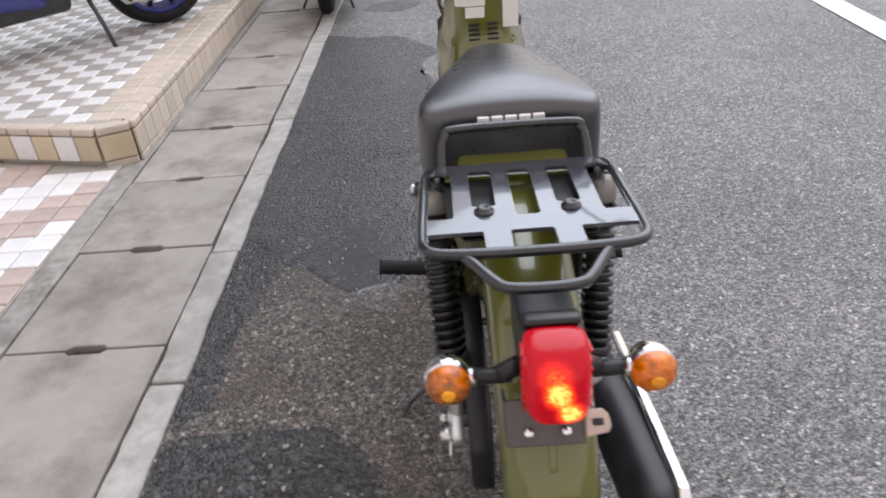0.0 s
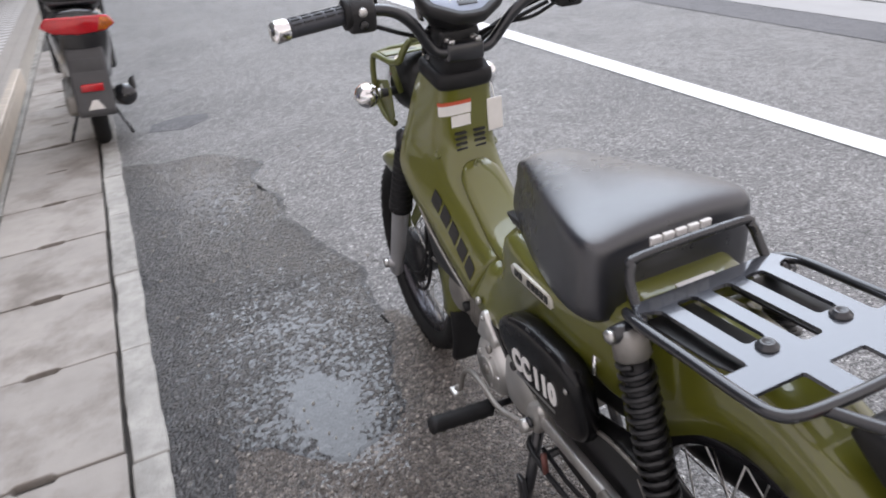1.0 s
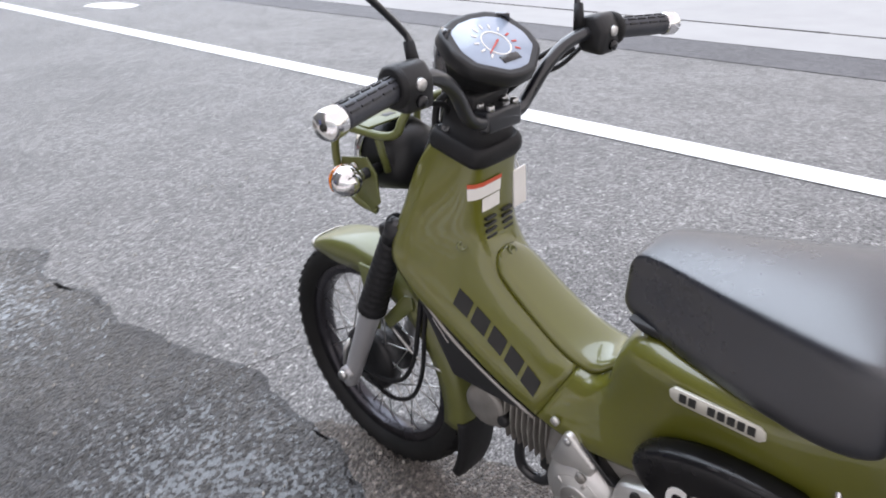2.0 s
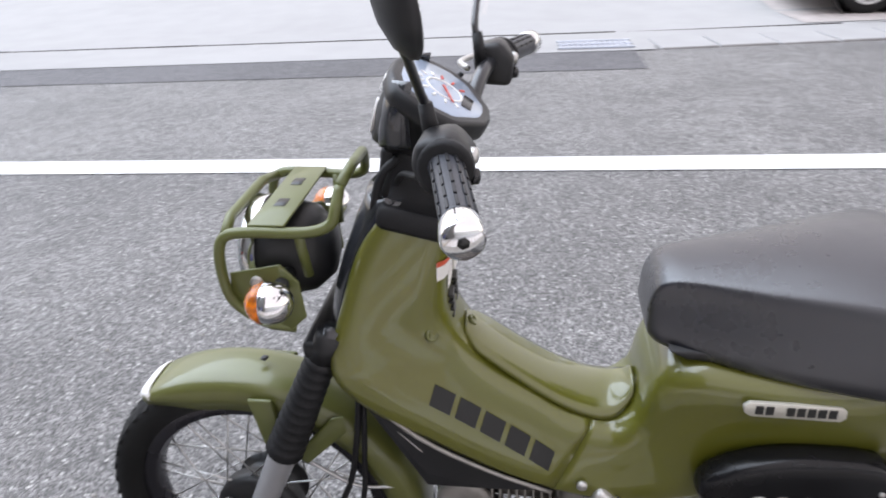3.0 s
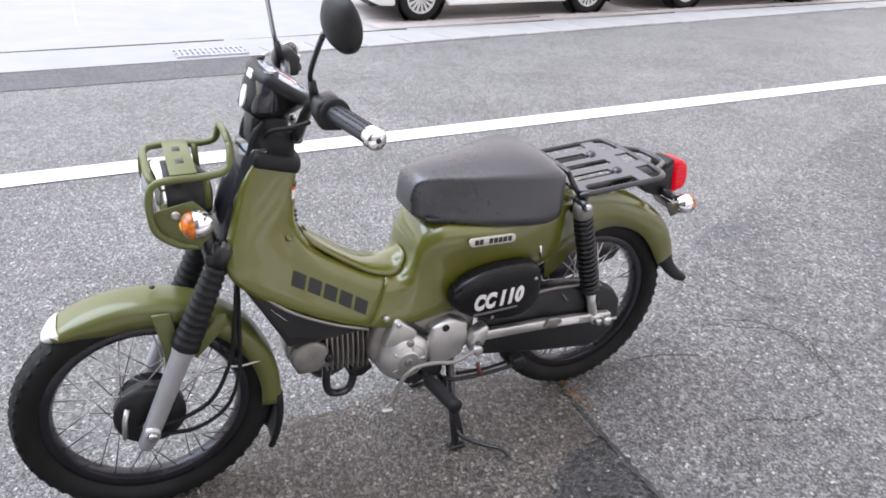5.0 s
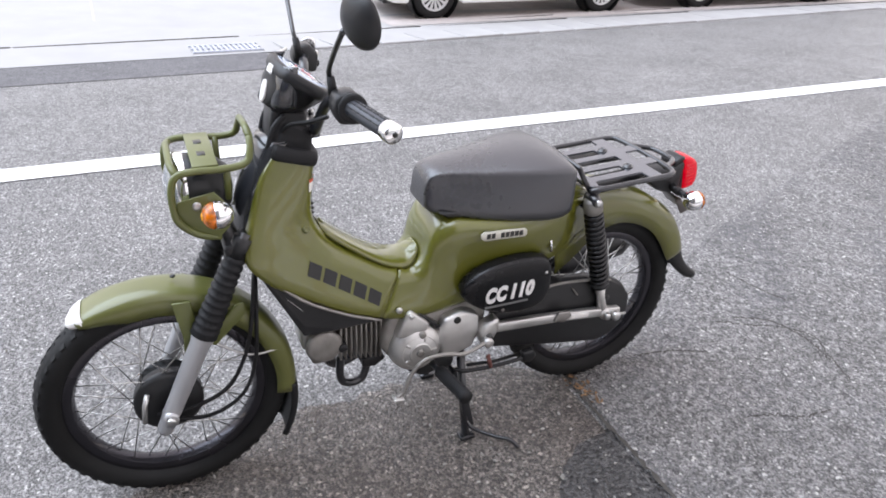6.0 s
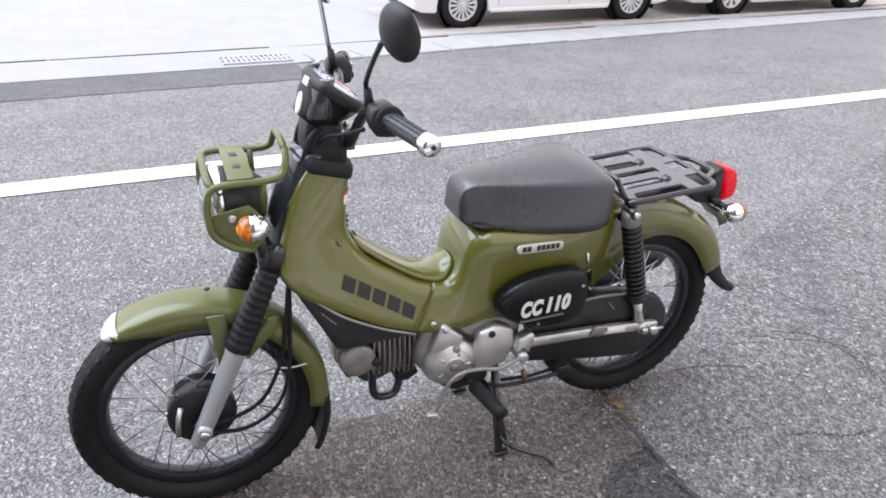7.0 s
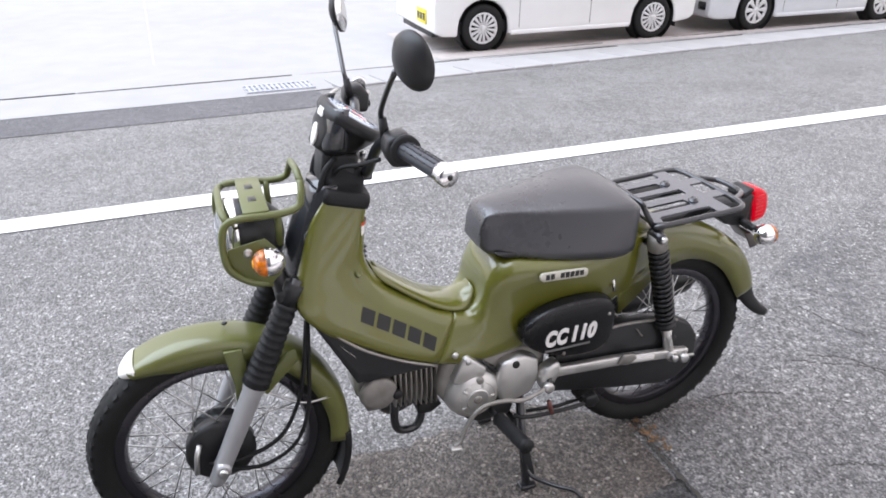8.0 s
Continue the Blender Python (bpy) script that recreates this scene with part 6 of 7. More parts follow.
bar_pts = [(-0.360, 0.778, 1.006), (-0.22, 0.816, 1.014), (-0.150, 0.830, 1.006), (-0.105, 0.840, 0.975), (-0.070, 0.850, 0.930), (-0.045, 0.848, 0.915), (0.0, 0.848, 0.914)]
bar_pts = [(p[0], p[1], p[2] + (0.004 if p[0] < -0.1 else 0)) for p in bar_pts] + [(-p[0], p[1], p[2]) for p in bar_pts[-2::-1]]
bar = hp("handlebar", tube(bar_pts, 0.0112, 12, None, 5), BLACK_STEEL, moto, "black tubular handlebar")
for s in (-1, 1):
    G0, G1 = Vector((-0.235, 0.812, 1.013)), Vector((-0.350, 0.781, 1.006))
    n = 16
    b = tube([G0.lerp(G1, k / n) for k in range(n + 1)], 0.0168, 18, None, 0, [0.0168 + (0.004 if k == 0 else 0.0012 if k == n else 0) for k in range(n + 1)])
    grip = hp("grip", grip_side(b, s), GRIP, bar, "black rubber grip with raised dashes")
    axis = (G1 - G0).normalized()
    out = axis.cross(Vector((0, 0, 1))).normalized()
    for lift in (-62, -31, 0, 31, 62):
        way = (Matrix.Rotation(radians(lift), 3, axis) @ out.cross(axis)) * (1 if out.cross(axis).z > 0 else -1)
        for k in range(5):
            c = G0.lerp(G1, 0.14 + 0.185 * k) + way * 0.0172
            b = box((-0.0085, -0.0016, -0.001), (0.0085, 0.0016, 0.0012), 0.0004, None, 1)
            b.transform(Matrix.Translation(c) @ Matrix((axis, way.cross(axis), way)).transposed().to_4x4())
            hp("dash", grip_side(b, s), GRIP_MARK, grip, smooth=False)
    d = (G1 - G0).normalized()
    b = tube([G1 - d * 0.002, G1 + d * 0.003, G1 + d * 0.022, G1 + d * 0.027], 0.019, 20, None, 0, [0.0175, 0.0195, 0.0195, 0.0165])
    cap = hp("bar_end", grip_side(b, s), CHROME, bar, "silver bar end weight")
    b = tube([G1 + d * 0.0265, G1 + d * 0.0285], 0.0055, 6)
    hp("socket", grip_side(b, s), DECAL, cap)
    b = slab([(0.792, 0.978), (0.837, 0.981), (0.849, 1.011), (0.842, 1.037), (0.807, 1.044), (0.787, 1.021)], -0.238, -0.185, 0.009)
    box_ = hp("switch_box", grip_side(b, s), BLACK, bar, "black plastic switch box")
    b = lathe([(-0.008, 0.024), (-0.006, 0.028), (0.004, 0.028), (0.006, 0.024)], (-0.236, 0.812, 1.013), "x", 20)
    hp("grip_flange", grip_side(b, s), RUBBER, box_)
    for (yy, zz, mt) in ((0.789, 1.016, ALU), (0.788, 0.994, BLACK_GLOSS)):
        b = lathe([(-0.006, 0.004), (-0.004, 0.008), (0.003, 0.009)], (-0.212, yy, zz), "y", 14)
        hp("switch", grip_side(b, s), mt, box_)
    # mirror on its stem
    stem = [(-0.180, 0.834, 1.018), (-0.183, 0.836, 1.048), (-0.187, 0.843, 1.070), (-0.242, 0.842, 1.122), (-0.296, 0.840, 1.164)]
    b = tube(stem, 0.0052, 10, None, 4)
    mir = hp("mirror", grip_side(b, s), BLACK_STEEL, moto, "round black mirror on a bent stem")
    b = tube([stem[0], (-0.184, 0.840, 1.060)], 0.009, 12, None, 0, [0.010, 0.0075])
    hp("stem_boot", grip_side(b, s), RUBBER, mir)
    b = lathe([(-0.020, 0.003), (-0.018, 0.018), (-0.011, 0.037), (-0.002, 0.047), (0.004, 0.0485), (0.006, 0.046)], (0, 0, 0), "y", 36)
    bmesh.ops.reverse_faces(b, faces=b.faces)
    turn = Matrix.Translation((-0.336, 0.822, 1.186)) @ Euler((radians(8), radians(0), radians(204))).to_matrix().to_4x4()
    b.transform(turn)
    head = hp("mirror_head", grip_side(b, s), BLACK, mir, "round black mirror shell")
    b = lathe([(0.0, 0.0455), (0.0068, 0.0455), (0.0072, 0.001)], (0, 0, 0), "y", 36)
    b.transform(turn)
    hp("glass", grip_side(b, s), MIRROR, head, "mirror glass")
    # lever and cable
    b = tube([(-0.20, 0.858, 1.004), (-0.25, 0.876, 1.002), (-0.31, 0.856, 1.000), (-0.355, 0.836, 0.998)], 0.005, 8, None, 4)
    if s > 0:
        hp("brake_lever", mirrored(b), ALU, bar, "silver brake lever")
        hp("cable", mirrored(tube([(-0.20, 0.868, 0.995), (-0.14, 0.90, 0.965), (-0.09, 0.93, 0.93), (-0.04, 0.945, 0.88)], 0.0045, 8, None, 5)), RUBBER, bar)
        hp("cable", mirrored(tube([(-0.215, 0.85, 0.985), (-0.16, 0.86, 0.958), (-0.10, 0.885, 0.945), (-0.05, 0.92, 0.90)], 0.004, 8, None, 5)), RUBBER, bar)
    else:
        b.free()
    b = tube([(-0.19, 0.85, 0.985), (-0.12, 0.872, 0.955), (-0.06, 0.905, 0.93), (-0.03, 0.93, 0.88)], 0.0045, 8, None, 5)
    hp("wire", grip_side(b, s), RUBBER, bar)
hp("bar_clamp", slab([(-0.040, 0.835), (0.040, 0.835), (0.040, 0.872), (-0.040, 0.872)], 0.895, 0.932, 0.006, "z"), BLACK_STEEL, bar)
for s in (-1, 1):
    for y in (0.842, 0.864):
        hp("clamp_bolt", lathe([(0.930, 0.007), (0.938, 0.007), (0.940, 0.004)], (s * 0.028, y, 0), "z", 12), STEEL, bar)
# instrument pod: a dial in a thick bezel, a narrower bowl below, a front cover
face = Matrix.Translation((0.004, 0.846, 1.024)) @ Matrix.Rotation(radians(33), 4, "X")
rim_line = [(0.0, -0.070), (0.026, -0.067), (0.034, -0.063), (0.076, -0.034), (0.083, -0.026), (0.090, 0.002), (0.089, 0.012), (0.078, 0.048), (0.070, 0.057), (0.040, 0.069), (0.0, 0.073)]
rim_line += [(-p[0], p[1]) for p in rim_line[-2:0:-1]]
bm = loft([[(p[0] * k, p[1] * k + dy, d) for p in rim_line] for d, k, dy in ((0.0015, 0.90, 0), (0.0015, 0.95, 0), (-0.003, 1.0, 0), (-0.018, 1.01, 0), (-0.024, 0.97, 0), (-0.026, 0.90, 0.002), (-0.050, 0.80, 0.008), (-0.072, 0.62, 0.014), (-0.090, 0.50, 0.020))])
bm.transform(face)
pod = sp("meter_pod", bm, BLACK, moto, "black instrument pod")
rings = []
for z, y, hw, back in smooth_rows([(1.056, 0.902, 0.066, 0.020), (1.043, 0.908, 0.072, 0.022), (1.018, 0.917, 0.074, 0.028), (0.993, 0.924, 0.070, 0.034), (0.974, 0.927, 0.065, 0.036)], 3):
    ring = [(-hw, y - 0.012 - back, z), (-hw * 0.99, y - 0.022, z), (-hw * 0.88, y - 0.008, z), (-hw * 0.5, y - 0.001, z), (0, y + 0.001, z)]
    rings.append(ring + [(-p[0], p[1], p[2]) for p in ring[-2::-1]])
sp("pod_front", loft(rings, closed=False), COWL, pod, "black curved front cover", solid=0.004)
outline = [(p[0] * 0.81, p[1] * 0.81) for p in rim_line]
b = slab(outline, -0.004, 0.002, 0.002, "z")
b.transform(face)
dial = sp("dial", b, DIAL, pod, "dial with the glass's sky reflection in its pale blue-grey colour")
for k in range(11):
    a = radians(215 - 25 * k)
    b = box((-0.0014, 0.032, 0.002), (0.0014, 0.041, 0.0032), 0, None)
    b.transform(face @ Matrix.Rotation(a - radians(90), 4, "Z"))
    sp("dial_tick", b, PAPER if k < 8 else DIAL_RED, dial, smooth=False)
b = lathe([(0.002, 0.026), (0.0030, 0.026), (0.0030, 0.0238), (0.002, 0.0238)], (0, 0, 0), "z", 30, None, False)
b.transform(face)
sp("dial_ring", b, PAPER, dial)
b = slab([(-0.0018, -0.008), (0.0018, -0.008), (0.0007, 0.034), (-0.0007, 0.034)], 0.0036, 0.0048, 0, "z")
b.transform(face @ Matrix.Rotation(radians(118), 4, "Z"))
sp("needle", b, DIAL_RED, dial, "red needle", smooth=False)
b = slab([(-0.020, -0.040), (0.020, -0.040), (0.020, -0.026), (-0.020, -0.026)], 0.002, 0.0032, 0.0004, "z")
b.transform(face)
sp("counter_window", b, BLACK_GLOSS, dial)
em = lathe([(-0.001, 0.016), (0.003, 0.016), (0.0035, 0.012)], (0, 0, 0), "y", 24)
em.transform(Matrix.Translation((-0.012, 0.9325, 0.998)) @ Euler((radians(16), 0, radians(4))).to_matrix().to_4x4() @ Matrix.Diagonal((0.95, 1, 1.5, 1)))
sp("front_emblem", em, PAPER, pod, "pale round emblem")
em = box((-0.016, -0.001, -0.009), (0.016, 0.003, 0.009), 0.002)
em.transform(Matrix.Translation((-0.012, 0.9155, 1.043)) @ Euler((radians(24), 0, radians(4))).to_matrix().to_4x4())
sp("front_label", em, PAPER, pod, "small pale label")
sp("pod_stay", slab([(0.905, 0.96), (0.925, 0.965), (0.935, 0.90), (0.905, 0.89)], -0.04, 0.04, 0.006), BLACK, pod)
for s in (-1, 1):
    b = tube([(-0.045, 0.90, 0.955), (-0.05, 0.925, 0.93), (-0.045, 0.94, 0.88)], 0.006, 8, None, 4)
    sp("wire", b if s < 0 else mirrored(b), RUBBER, pod)
sp("neck_block", slab([(0.86, 0.89), (0.85, 0.955), (0.905, 0.965), (0.935, 0.90), (0.92, 0.875)], -0.045, 0.045, 0.010), BLACK, moto, "black plastic neck behind the pod")


# ---------------------------------------------------------------- parked cars across the road
def car_wheel(name, y, x, r, mat_rim, spokes, parent, z):
    w = part(name, lathe([(0.02, r * 0.60), (0.0, r * 0.64), (-0.005, r * 0.80), (0.0, r * 0.94), (0.03, r), (0.15, r), (0.17, r * 0.9)], (x, y, z), "x", 40), TYRE, parent, "black road tyre")
    rim = part("rim", lathe([(0.012, r * 0.655), (-0.006, r * 0.66), (-0.006, r * 0.585), (0.02, r * 0.57)], (x, y, z), "x", 40, None, False), mat_rim, w, "silver spoked rim")
    part("dish", lathe([(0.022, r * 0.60), (0.045, r * 0.56), (0.05, r * 0.05)], (x, y, z), "x", 32), BLACK, rim)
    for k in range(spokes):
        a = 2 * math.pi * k / spokes
        wide = r * 0.95 / spokes
        b = slab([(r * 0.14, -wide * 0.45), (r * 0.60, -wide), (r * 0.60, wide), (r * 0.14, wide * 0.45)], -0.006, 0.014, 0.003)
        b.transform(Matrix.Translation((x, y, z)) @ Matrix.Rotation(a, 4, "X"))
        part("spoke", b, mat_rim, rim)
    part("hub_cap", lathe([(-0.012, r * 0.03), (-0.010, r * 0.13), (0.01, r * 0.16)], (x, y, z), "x", 24), mat_rim, rim)
    return w


def car(name, label, x0, width, yf, yr, front, rear, paint, roof, z0, rim_spokes, sill, group):
    """A parked car with its nose towards larger y; x0: its near side."""
    top = tagged(new(name), label, "car", group)
    top.location = (0, 0, 0)
    zh = z0 + 0.275
    low = z0 + sill
    bonnet = z0 + (1.02 if roof > 1.6 else 0.92)
    prof = [(front, low + 0.06), (front + 0.005, z0 + 0.55), (front - 0.05, bonnet - 0.08), (front - (0.25 if roof > 1.6 else 0.75), bonnet), (front - (0.85 if roof > 1.6 else 1.45), z0 + roof - 0.06), (front - (1.1 if roof > 1.6 else 1.8), z0 + roof), (rear + 0.3, z0 + roof - 0.02), (rear + 0.05, z0 + roof - 0.25), (rear, z0 + 0.6), (rear + 0.02, low + 0.08), (rear + 0.10, low + 0.03)]
    prof += [(yr - 0.325, low)] + [(yr - 0.325 * math.cos(math.pi * k / 8), zh + 0.325 * math.sin(math.pi * k / 8)) for k in range(9)] + [(yr + 0.325, low)]
    prof += [(yf - 0.325, low)] + [(yf - 0.325 * math.cos(math.pi * k / 8), zh + 0.325 * math.sin(math.pi * k / 8)) for k in range(9)] + [(yf + 0.325, low), (front - 0.12, low + 0.01)]
    body = part("body", slab(prof, x0, x0 + width, 0.035, "x", None, 3), paint, top, "", True)
    md = body.modifiers.new("angles", "EDGE_SPLIT")
    md.split_angle = radians(40)
    part("underbody", box((x0 + 0.06, rear + 0.15, low + 0.02), (x0 + width - 0.06, front - 0.15, low + 0.16), 0.01), BLACK, top, "", False)
    for yc in (yf, yr):
        for side, xx in ((0, x0 + 0.012), (1, x0 + width - 0.182)):
            car_wheel("wheel", yc, xx, 0.275, CAR_RIM, rim_spokes, top, zh)
        part("wheel_arch", lathe([(0.01, 0.315), (0.20, 0.315), (0.20, 0.05)], (x0, yc, zh), "x", 30, None, False), BLACK, top, "", True)
    zs0, zs1 = z0 + (1.0 if roof > 1.6 else 0.95), z0 + roof - 0.10
    for a, c in ((front - 1.05, front - 1.75), (front - 1.85, front - 2.7)) if roof > 1.6 else ((front - 1.35, front - 2.1), (front - 2.2, front - 2.9)):
        part("side_window", slab([(a, zs0), (a - 0.12, zs1), (c, zs1), (c, zs0)], x0 - 0.004, x0 + 0.01, 0.004), GLASS, top)
    part("windscreen", slab([(x0 + 0.1, bonnet + 0.02), (x0 + width - 0.1, bonnet + 0.02), (x0 + width - 0.16, z0 + roof - 0.1), (x0 + 0.16, z0 + roof - 0.1)], front - (0.50 if roof > 1.6 else 1.05), front - (0.42 if roof > 1.6 else 0.98), 0.005, "y"), GLASS, top)
    part("sill", box((x0 - 0.006, yr + 0.36, low - 0.01), (x0 + 0.05, yf - 0.36, low + 0.045), 0.012), paint, top)
    for y in (yf - 0.47, yf - 1.45):
        part("door_gap", box((x0 - 0.002, y, low + 0.07), (x0 + 0.004, y + 0.006, zs1), 0, None), DIRT, top, "", False)
        part("door_handle", box((x0 - 0.03, y - 0.28, zs0 - 0.13), (x0 - 0.004, y - 0.12, zs0 - 0.10), 0.008), paint, top)
    for s in (0, 1):
        xx = x0 + 0.05 if s == 0 else x0 + width - 0.33
        part("headlight", slab([(xx, z0 + 0.62), (xx + 0.28, z0 + 0.60), (xx + 0.26, z0 + 0.78), (xx + 0.02, z0 + 0.82)], front - 0.05, front + 0.012, 0.012, "y"), CLEAR, top)
    return top


van = car("white_van", "white compact van parked across the road", 7.22, 1.46, -2.49, -4.89, -1.86, -5.55, CAR_WHITE, 1.85, -0.30, 15, 0.19, "parked cars")
plate = part("number_plate", box((7.46, -1.862, 0.02), (7.79, -1.843, 0.185), 0.004), PLATE_YELLOW, van, "yellow plate")
for k in range(3):
    part("plate_bar", box((7.49 + 0.095 * k, -1.8435, 0.06), (7.56 + 0.095 * k, -1.8405, 0.14), 0.001, None, 1), DECAL, plate, "", False)
part("bumper_lip", box((7.40, -2.02, -0.13), (8.50, -1.90, -0.07), 0.012), BLACK, van)
part("grille", box((7.55, -1.872, 0.30), (8.35, -1.848, 0.36), 0.006), BLACK, van)
van.location = (-0.58, 0.08, -0.10)
part("mud_flap", box((7.235, -5.26, -0.16), (7.40, -5.245, 0.02), 0.004), RUBBER, van)
hatch = car("silver_hatchback", "silver hatchback parked behind the van", 7.18, 1.60, -6.78, -9.15, -5.98, -9.85, CAR_SILVER, 1.52, -0.295, 8, 0.17, "parked cars")
hatch.location = (-0.52, 0.27, -0.105)
part("grille", slab([(7.50, -0.02), (8.46, -0.02), (8.40, 0.16), (7.56, 0.16)], -6.0, -5.962, 0.01, "y"), BLACK_GLOSS, hatch, "dark lower grille")
for x in (7.26, 8.52):
    part("fog_lamp", slab([(x, 0.0), (x + 0.16, 0.0), (x + 0.16, 0.11), (x, 0.11)], -6.01, -5.966, 0.015, "y"), BLACK_GLOSS, hatch)
part("number_plate", box((7.80, -5.966, 0.02), (8.13, -5.95, 0.18), 0.004), PAPER, hatch, "pale plate")


# ---------------------------------------------------------------- scooter on the gutter ahead
scoot = tagged(new("scooter"), "black motor scooter with red tail lamp parked on the gutter", "scooter")
scoot.matrix_world = pose(-0.865, 4.06, 0.0, 0, 5, 2)
c = (0, 0, 0.215)
w = part("rear_wheel", lathe([(-0.03, 0.12), (-0.045, 0.15), (-0.045, 0.185), (-0.02, 0.213), (0.02, 0.213), (0.045, 0.185), (0.045, 0.15), (0.03, 0.12)], c, "x", 40), TYRE, scoot, "small black rear tyre")
part("rim", lathe([(-0.032, 0.02), (-0.032, 0.125), (0.032, 0.125), (0.032, 0.02)], c, "x", 30), ALU_DULL, w)
part("front_wheel", lathe([(-0.03, 0.02), (-0.03, 0.13), (-0.042, 0.15), (-0.042, 0.185), (-0.02, 0.21), (0.02, 0.21), (0.042, 0.185), (0.042, 0.15), (0.03, 0.13), (0.03, 0.02)], (0, 1.18, 0.212), "x", 40), TYRE, scoot)
rings = []
for y, zb, zt, hw in smooth_rows([(-0.24, 0.63, 0.75, 0.095), (-0.20, 0.52, 0.785, 0.140), (-0.05, 0.42, 0.79, 0.155), (0.15, 0.34, 0.74, 0.155), (0.35, 0.27, 0.62, 0.150), (0.45, 0.24, 0.40, 0.145), (0.75, 0.22, 0.34, 0.15), (0.88, 0.24, 0.42, 0.15)], 3):
    rings.append([(-hw * 0.6, y, zb), (-hw, y, zb + (zt - zb) * 0.35), (-hw * 0.98, y, zb + (zt - zb) * 0.75), (-hw * 0.7, y, zt), (hw * 0.7, y, zt), (hw * 0.98, y, zb + (zt - zb) * 0.75), (hw, y, zb + (zt - zb) * 0.35), (hw * 0.6, y, zb)])
part("body", loft(rings), SCOOTER, scoot, "glossy black body", subsurf=1)
part("front_shield", slab([(0.88, 0.25), (1.00, 0.60), (0.92, 0.95), (0.87, 0.95), (0.93, 0.60), (0.84, 0.28)], -0.19, 0.19, 0.02), SCOOTER, scoot)
part("front_fender", slab([(1.00, 0.30), (1.10, 0.44), (1.28, 0.45), (1.40, 0.34), (1.36, 0.33), (1.24, 0.42), (1.10, 0.41)], -0.06, 0.06, 0.01), SCOOTER, scoot)
part("handlebar", tube([(-0.32, 0.80, 1.0), (-0.15, 0.86, 1.01), (0.15, 0.86, 1.01), (0.32, 0.80, 1.0)], 0.016, 10), BLACK, scoot)
part("column", tube([(0, 0.93, 0.9), (0, 0.87, 1.01)], 0.04, 12), BLACK, scoot)
part("saddle", slab([(-0.21, 0.795), (-0.20, 0.83), (0.05, 0.855), (0.30, 0.81), (0.40, 0.74), (0.30, 0.71), (-0.1, 0.765)], -0.13, 0.13, 0.03, "x", None, 3), VINYL, scoot, "black saddle")
part("tail_lamp", slab([(-0.182, 0.695), (-0.150, 0.740), (0.150, 0.740), (0.182, 0.695), (0.13, 0.660), (0, 0.647), (-0.13, 0.660)], -0.250, -0.215, 0.012, "y"), RED, scoot, "wide red tail lamp")
part("turn_lens", slab([(0.090, 0.665), (0.112, 0.730), (0.154, 0.727), (0.172, 0.695), (0.13, 0.668)], -0.254, -0.245, 0.003, "y"), ORANGE, scoot)
part("grab_rail", tube([(-0.12, -0.05, 0.82), (-0.12, -0.24, 0.83), (0, -0.29, 0.83), (0.12, -0.24, 0.83), (0.12, -0.05, 0.82)], 0.012, 8, None, 4), BLACK, scoot)
part("mudguard", slab([(-0.205, 0.59), (-0.235, 0.56), (-0.318, 0.26), (-0.306, 0.225), (-0.285, 0.24), (-0.20, 0.50)], -0.095, 0.095, 0.02), FENDER_GREY, scoot, "dull grey plastic mudguard")
part("plate_holder", box((-0.08, -0.262, 0.42), (0.08, -0.254, 0.53), 0.004), FENDER_GREY, scoot)
part("reflector", box((-0.056, -0.302, 0.362), (0.056, -0.276, 0.402), 0.006), RED, scoot, "small red reflector")
part("mark", slab([(-0.042, 0.270), (0.042, 0.270), (0.014, 0.318), (-0.014, 0.318)], -0.318, -0.300, 0.001, "y"), PAPER, scoot, "white triangle sticker")
m_ = part("muffler", tube([(0.11, 0.42, 0.21), (0.135, 0.20, 0.22), (0.155, -0.02, 0.27), (0.165, -0.22, 0.31)], 0.06, 18, None, 3, [0.03, 0.055, 0.062, 0.045]), BLACK_STEEL, scoot, "dark muffler with a grey guard")
part("guard", slab([(0.20, 0.25), (0.20, 0.31), (-0.17, 0.40), (-0.19, 0.33)], 0.205, 0.222, 0.006), FENDER_GREY, m_)
part("engine_case", slab([(0.05, 0.16), (0.30, 0.20), (0.40, 0.30), (0.20, 0.36), (-0.06, 0.30), (-0.08, 0.20)], -0.15, -0.06, 0.02), ALU_DULL, scoot)
part("stand", tube([(-0.10, 0.18, 0.16), (-0.15, 0.10, 0.06), (-0.17, 0.08, 0.008)], 0.009, 8), BLACK_STEEL, scoot)
part("stand", tube([(0.10, 0.18, 0.16), (0.15, 0.10, 0.06), (0.17, 0.08, 0.008)], 0.009, 8), BLACK_STEEL, scoot)

# ---------------------------------------------------------------- sports motorcycle standing on the plinth
sport = tagged(new("sports_motorcycle"), "dark sports motorcycle with blue wheel rims on its side stand", "motorcycle")
sport.matrix_world = pose(-1.73, 3.46, 0.172, 0, -7, 128)
R = 0.305
w = part("rear_wheel", lathe([(-0.05, 0.222), (-0.072, 0.235), (-0.078, 0.262), (-0.055, 0.290), (0, R), (0.055, 0.290), (0.078, 0.262), (0.072, 0.235), (0.05, 0.222)], (0, 0, R), "x", 48, None, False), TYRE, sport, "wide black rear tyre")
rim = part("rim", lathe([(-0.058, 0.205), (-0.062, 0.232), (-0.055, 0.236), (-0.045, 0.214), (0.045, 0.214), (0.055, 0.236), (0.062, 0.232), (0.058, 0.205), (-0.058, 0.205)], (0, 0, R), "x", 48, None, False), BLUE, w, "glossy blue rim")
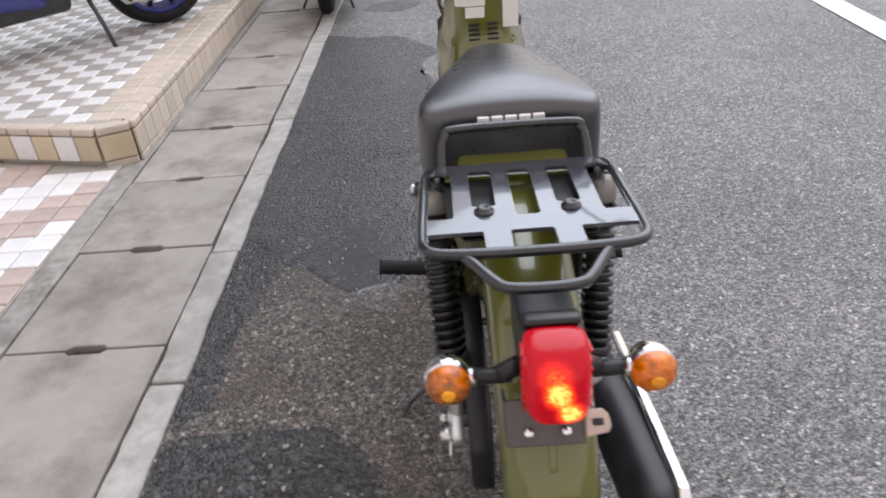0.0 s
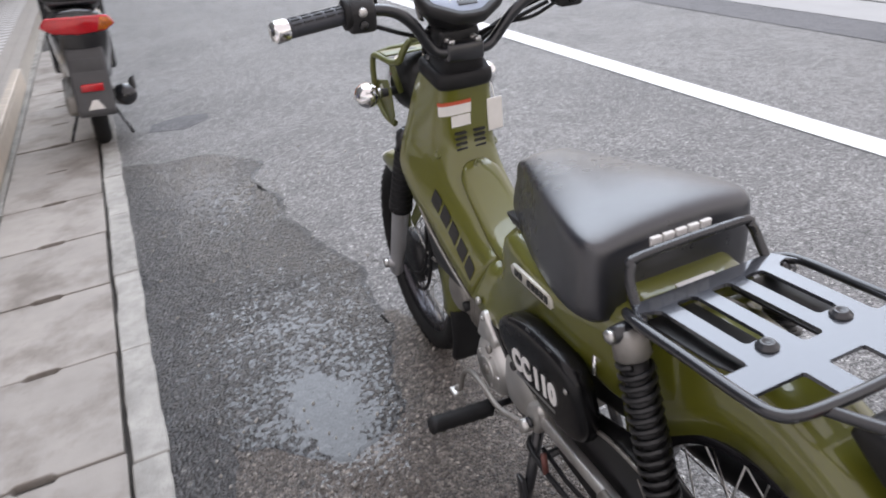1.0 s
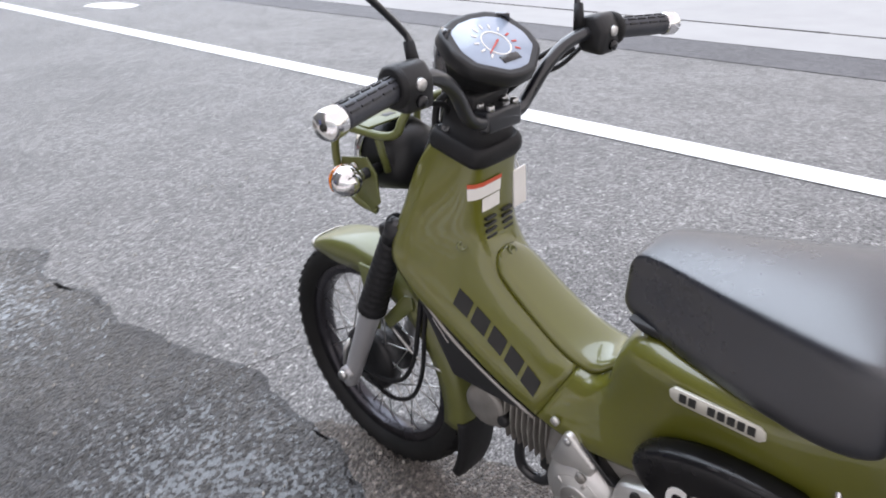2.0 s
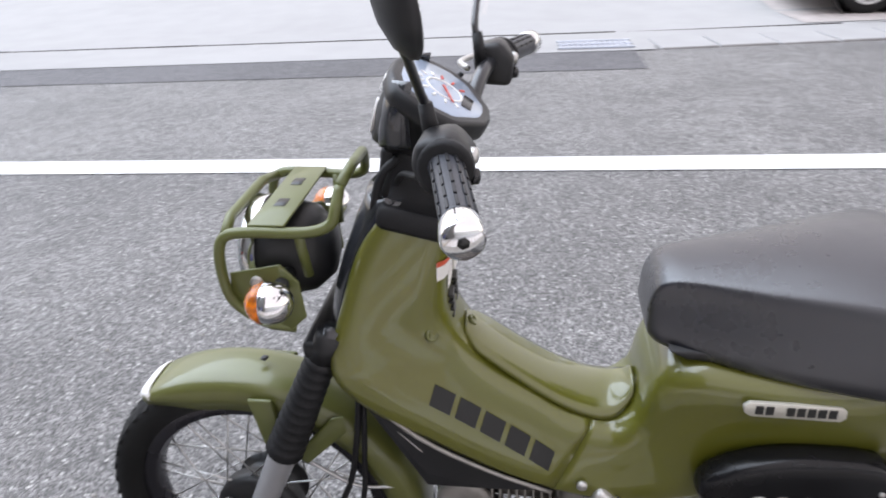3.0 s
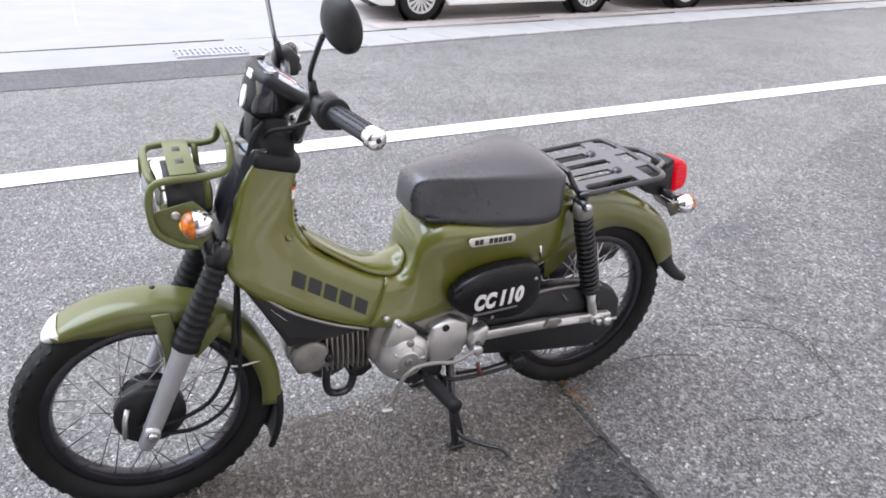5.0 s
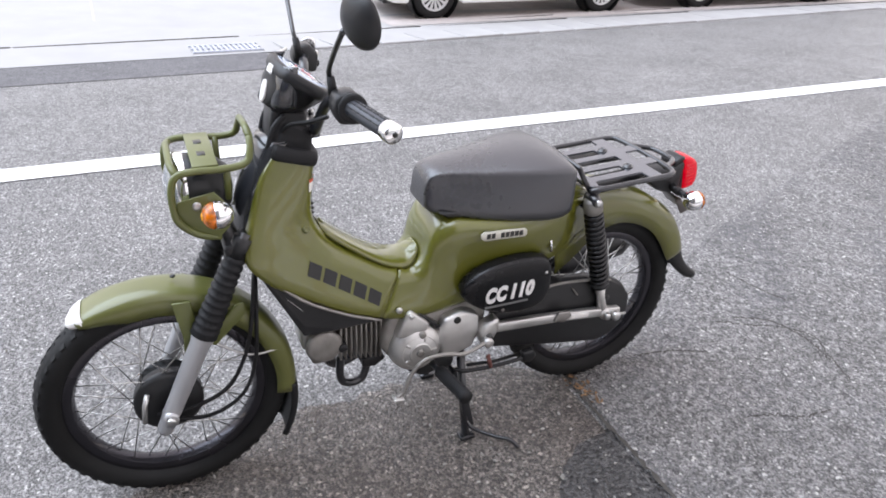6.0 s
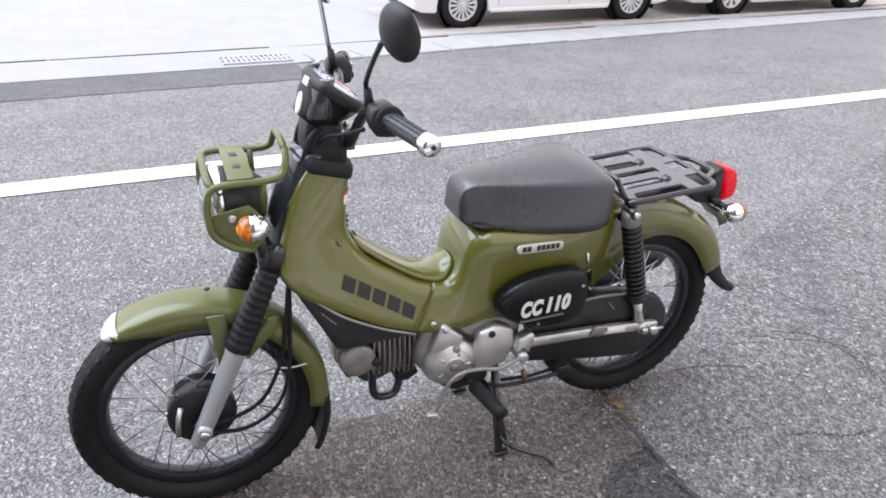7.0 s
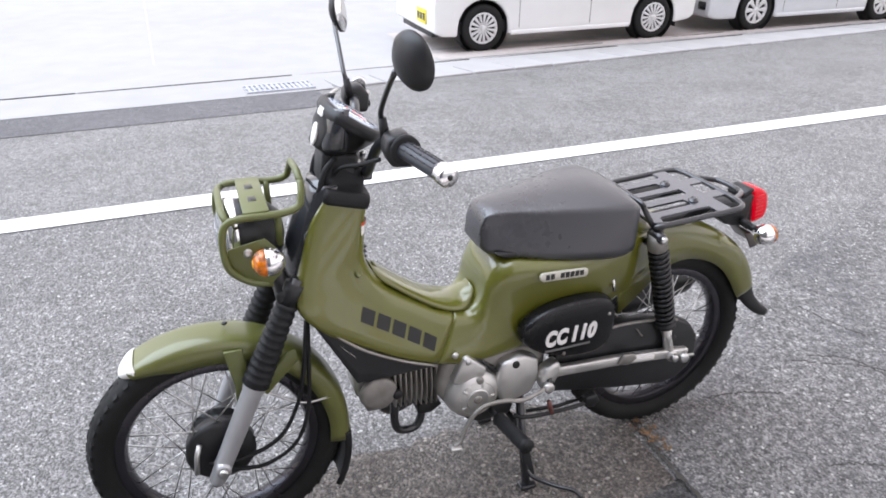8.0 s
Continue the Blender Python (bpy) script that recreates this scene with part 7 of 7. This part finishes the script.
for k in range(10):
    a = 2 * math.pi * k / 10
    b = slab([(0.04, -0.012), (0.208, -0.009), (0.208, 0.009), (0.04, 0.012)], -0.02, 0.02, 0.005)
    b.transform(Matrix.Translation((0, 0, R)) @ Matrix.Rotation(a, 4, "X"))
    part("spoke", b, BLACK_GLOSS, rim)
part("sprocket", lathe([(-0.08, 0.02), (-0.08, 0.095), (-0.074, 0.098), (-0.072, 0.02)], (0, 0, R), "x", 40), ALU_DULL, w)
part("front_wheel", lathe([(-0.03, 0.03), (-0.035, 0.21), (-0.058, 0.235), (-0.055, 0.265), (-0.03, 0.292), (0.03, 0.292), (0.055, 0.265), (0.058, 0.235), (0.035, 0.21), (0.03, 0.03)], (0, 1.38, 0.295), "x", 48), TYRE, sport)
for s in (-1, 1):
    b = slab([(-0.05, R - 0.02), (-0.05, R + 0.03), (0.20, R + 0.07), (0.55, R + 0.10), (0.55, R + 0.02), (0.2, R - 0.01)], -0.125, -0.095, 0.008)
    arm = part("swing_arm", b if s < 0 else mirrored(b), BLACK_GLOSS, sport, "black swing arm")
    b = lathe([(-0.02, 0.012), (-0.018, 0.02), (0.01, 0.022)], (-0.13, 0, R), "x", 16)
    part("axle_nut", b if s < 0 else mirrored(b), ALU, arm)
    b = slab([(0.235, 0.195), (0.275, 0.250), (0.215, 0.300), (0.105, 0.390), (0.055, 0.372), (0.095, 0.300), (0.165, 0.245), (0.195, 0.190)], -0.165, -0.135, 0.008)
    bracket = part("heel_plate", b if s < 0 else mirrored(b), ALU, sport, "polished footrest bracket")
    b = tube([(-0.15, 0.225, 0.235), (-0.23, 0.225, 0.240)], 0.012, 10)
    part("footrest", b if s < 0 else mirrored(b), RUBBER, bracket)
part("brake_rod", tube([(-0.165, 0.205, 0.212), (-0.168, 0.10, 0.205), (-0.160, -0.02, 0.235)], 0.013, 10, None, 4), ALU, sport, "bright bent rod behind the footrest")
part("chain_guard", slab([(-0.05, R + 0.11), (0.40, R + 0.13), (0.40, R + 0.16), (-0.02, R + 0.14)], -0.09, -0.06, 0.006), BLACK, sport)
part("engine", slab([(0.50, 0.22), (0.95, 0.20), (1.02, 0.45), (0.90, 0.62), (0.58, 0.58), (0.48, 0.42)], -0.17, 0.17, 0.03), BLACK_STEEL, sport, "black engine block")
part("engine_cover", lathe([(-0.03, 0.05), (-0.02, 0.085), (0.02, 0.09)], (-0.18, 0.72, 0.38), "x", 30), ALU_DULL, sport)
part("fairing", slab([(0.60, 0.26), (1.10, 0.30), (1.25, 0.62), (1.30, 0.95), (1.12, 1.08), (0.98, 0.88), (0.85, 0.62), (0.66, 0.42)], -0.21, 0.21, 0.05, "x", None, 3), BLUE, sport, "dark blue fairing")
part("tank", slab([(0.50, 0.78), (0.92, 0.78), (0.96, 0.90), (0.78, 1.0), (0.58, 0.92)], -0.14, 0.14, 0.05, "x", None, 3), BLUE, sport)
part("seat", slab([(0.55, 0.80), (0.10, 0.80), (-0.18, 0.93), (-0.22, 0.97), (0.05, 0.90), (0.50, 0.86)], -0.12, 0.12, 0.025, "x", None, 3), VINYL, sport, "black seat")
part("tail", slab([(0.45, 0.70), (0.0, 0.74), (-0.28, 0.90), (-0.20, 0.92), (0.08, 0.80), (0.45, 0.80)], -0.10, 0.10, 0.02), BLACK_GLOSS, sport)
part("inner_fender", slab([(-0.20, 0.52), (-0.05, 0.64), (0.18, 0.66), (0.38, 0.52), (0.34, 0.50), (0.16, 0.625), (-0.04, 0.60), (-0.16, 0.50)], -0.085, 0.085, 0.01), BLACK, sport)
part("shock", tube([(0, 0.36, 0.42), (0, 0.42, 0.68)], 0.035, 14), BLACK, sport)
part("muffler", tube([(0.10, 0.62, 0.20), (0.15, 0.40, 0.24), (0.165, 0.15, 0.34), (0.17, -0.08, 0.44)], 0.055, 18, None, 3, [0.03, 0.04, 0.055, 0.05]), ALU_DULL, sport)
part("fork", tube([(-0.10, 1.36, 0.30), (-0.10, 1.12, 0.95)], 0.026, 12), BLACK_STEEL, sport)
part("fork", tube([(0.10, 1.36, 0.30), (0.10, 1.12, 0.95)], 0.026, 12), BLACK_STEEL, sport)
part("clip_on", tube([(-0.34, 1.0, 0.93), (-0.1, 1.1, 0.96), (0.1, 1.1, 0.96), (0.34, 1.0, 0.93)], 0.013, 10), BLACK, sport)
part("side_stand", tube([(-0.12, 0.42, 0.30), (-0.22, 0.39, 0.14), (-0.315, 0.37, -0.026)], 0.012, 8), BLACK_STEEL, sport, "black side stand")
part("stand_foot", box((-0.35, 0.345, -0.040), (-0.285, 0.395, -0.026), 0.004), BLACK_STEEL, sport)
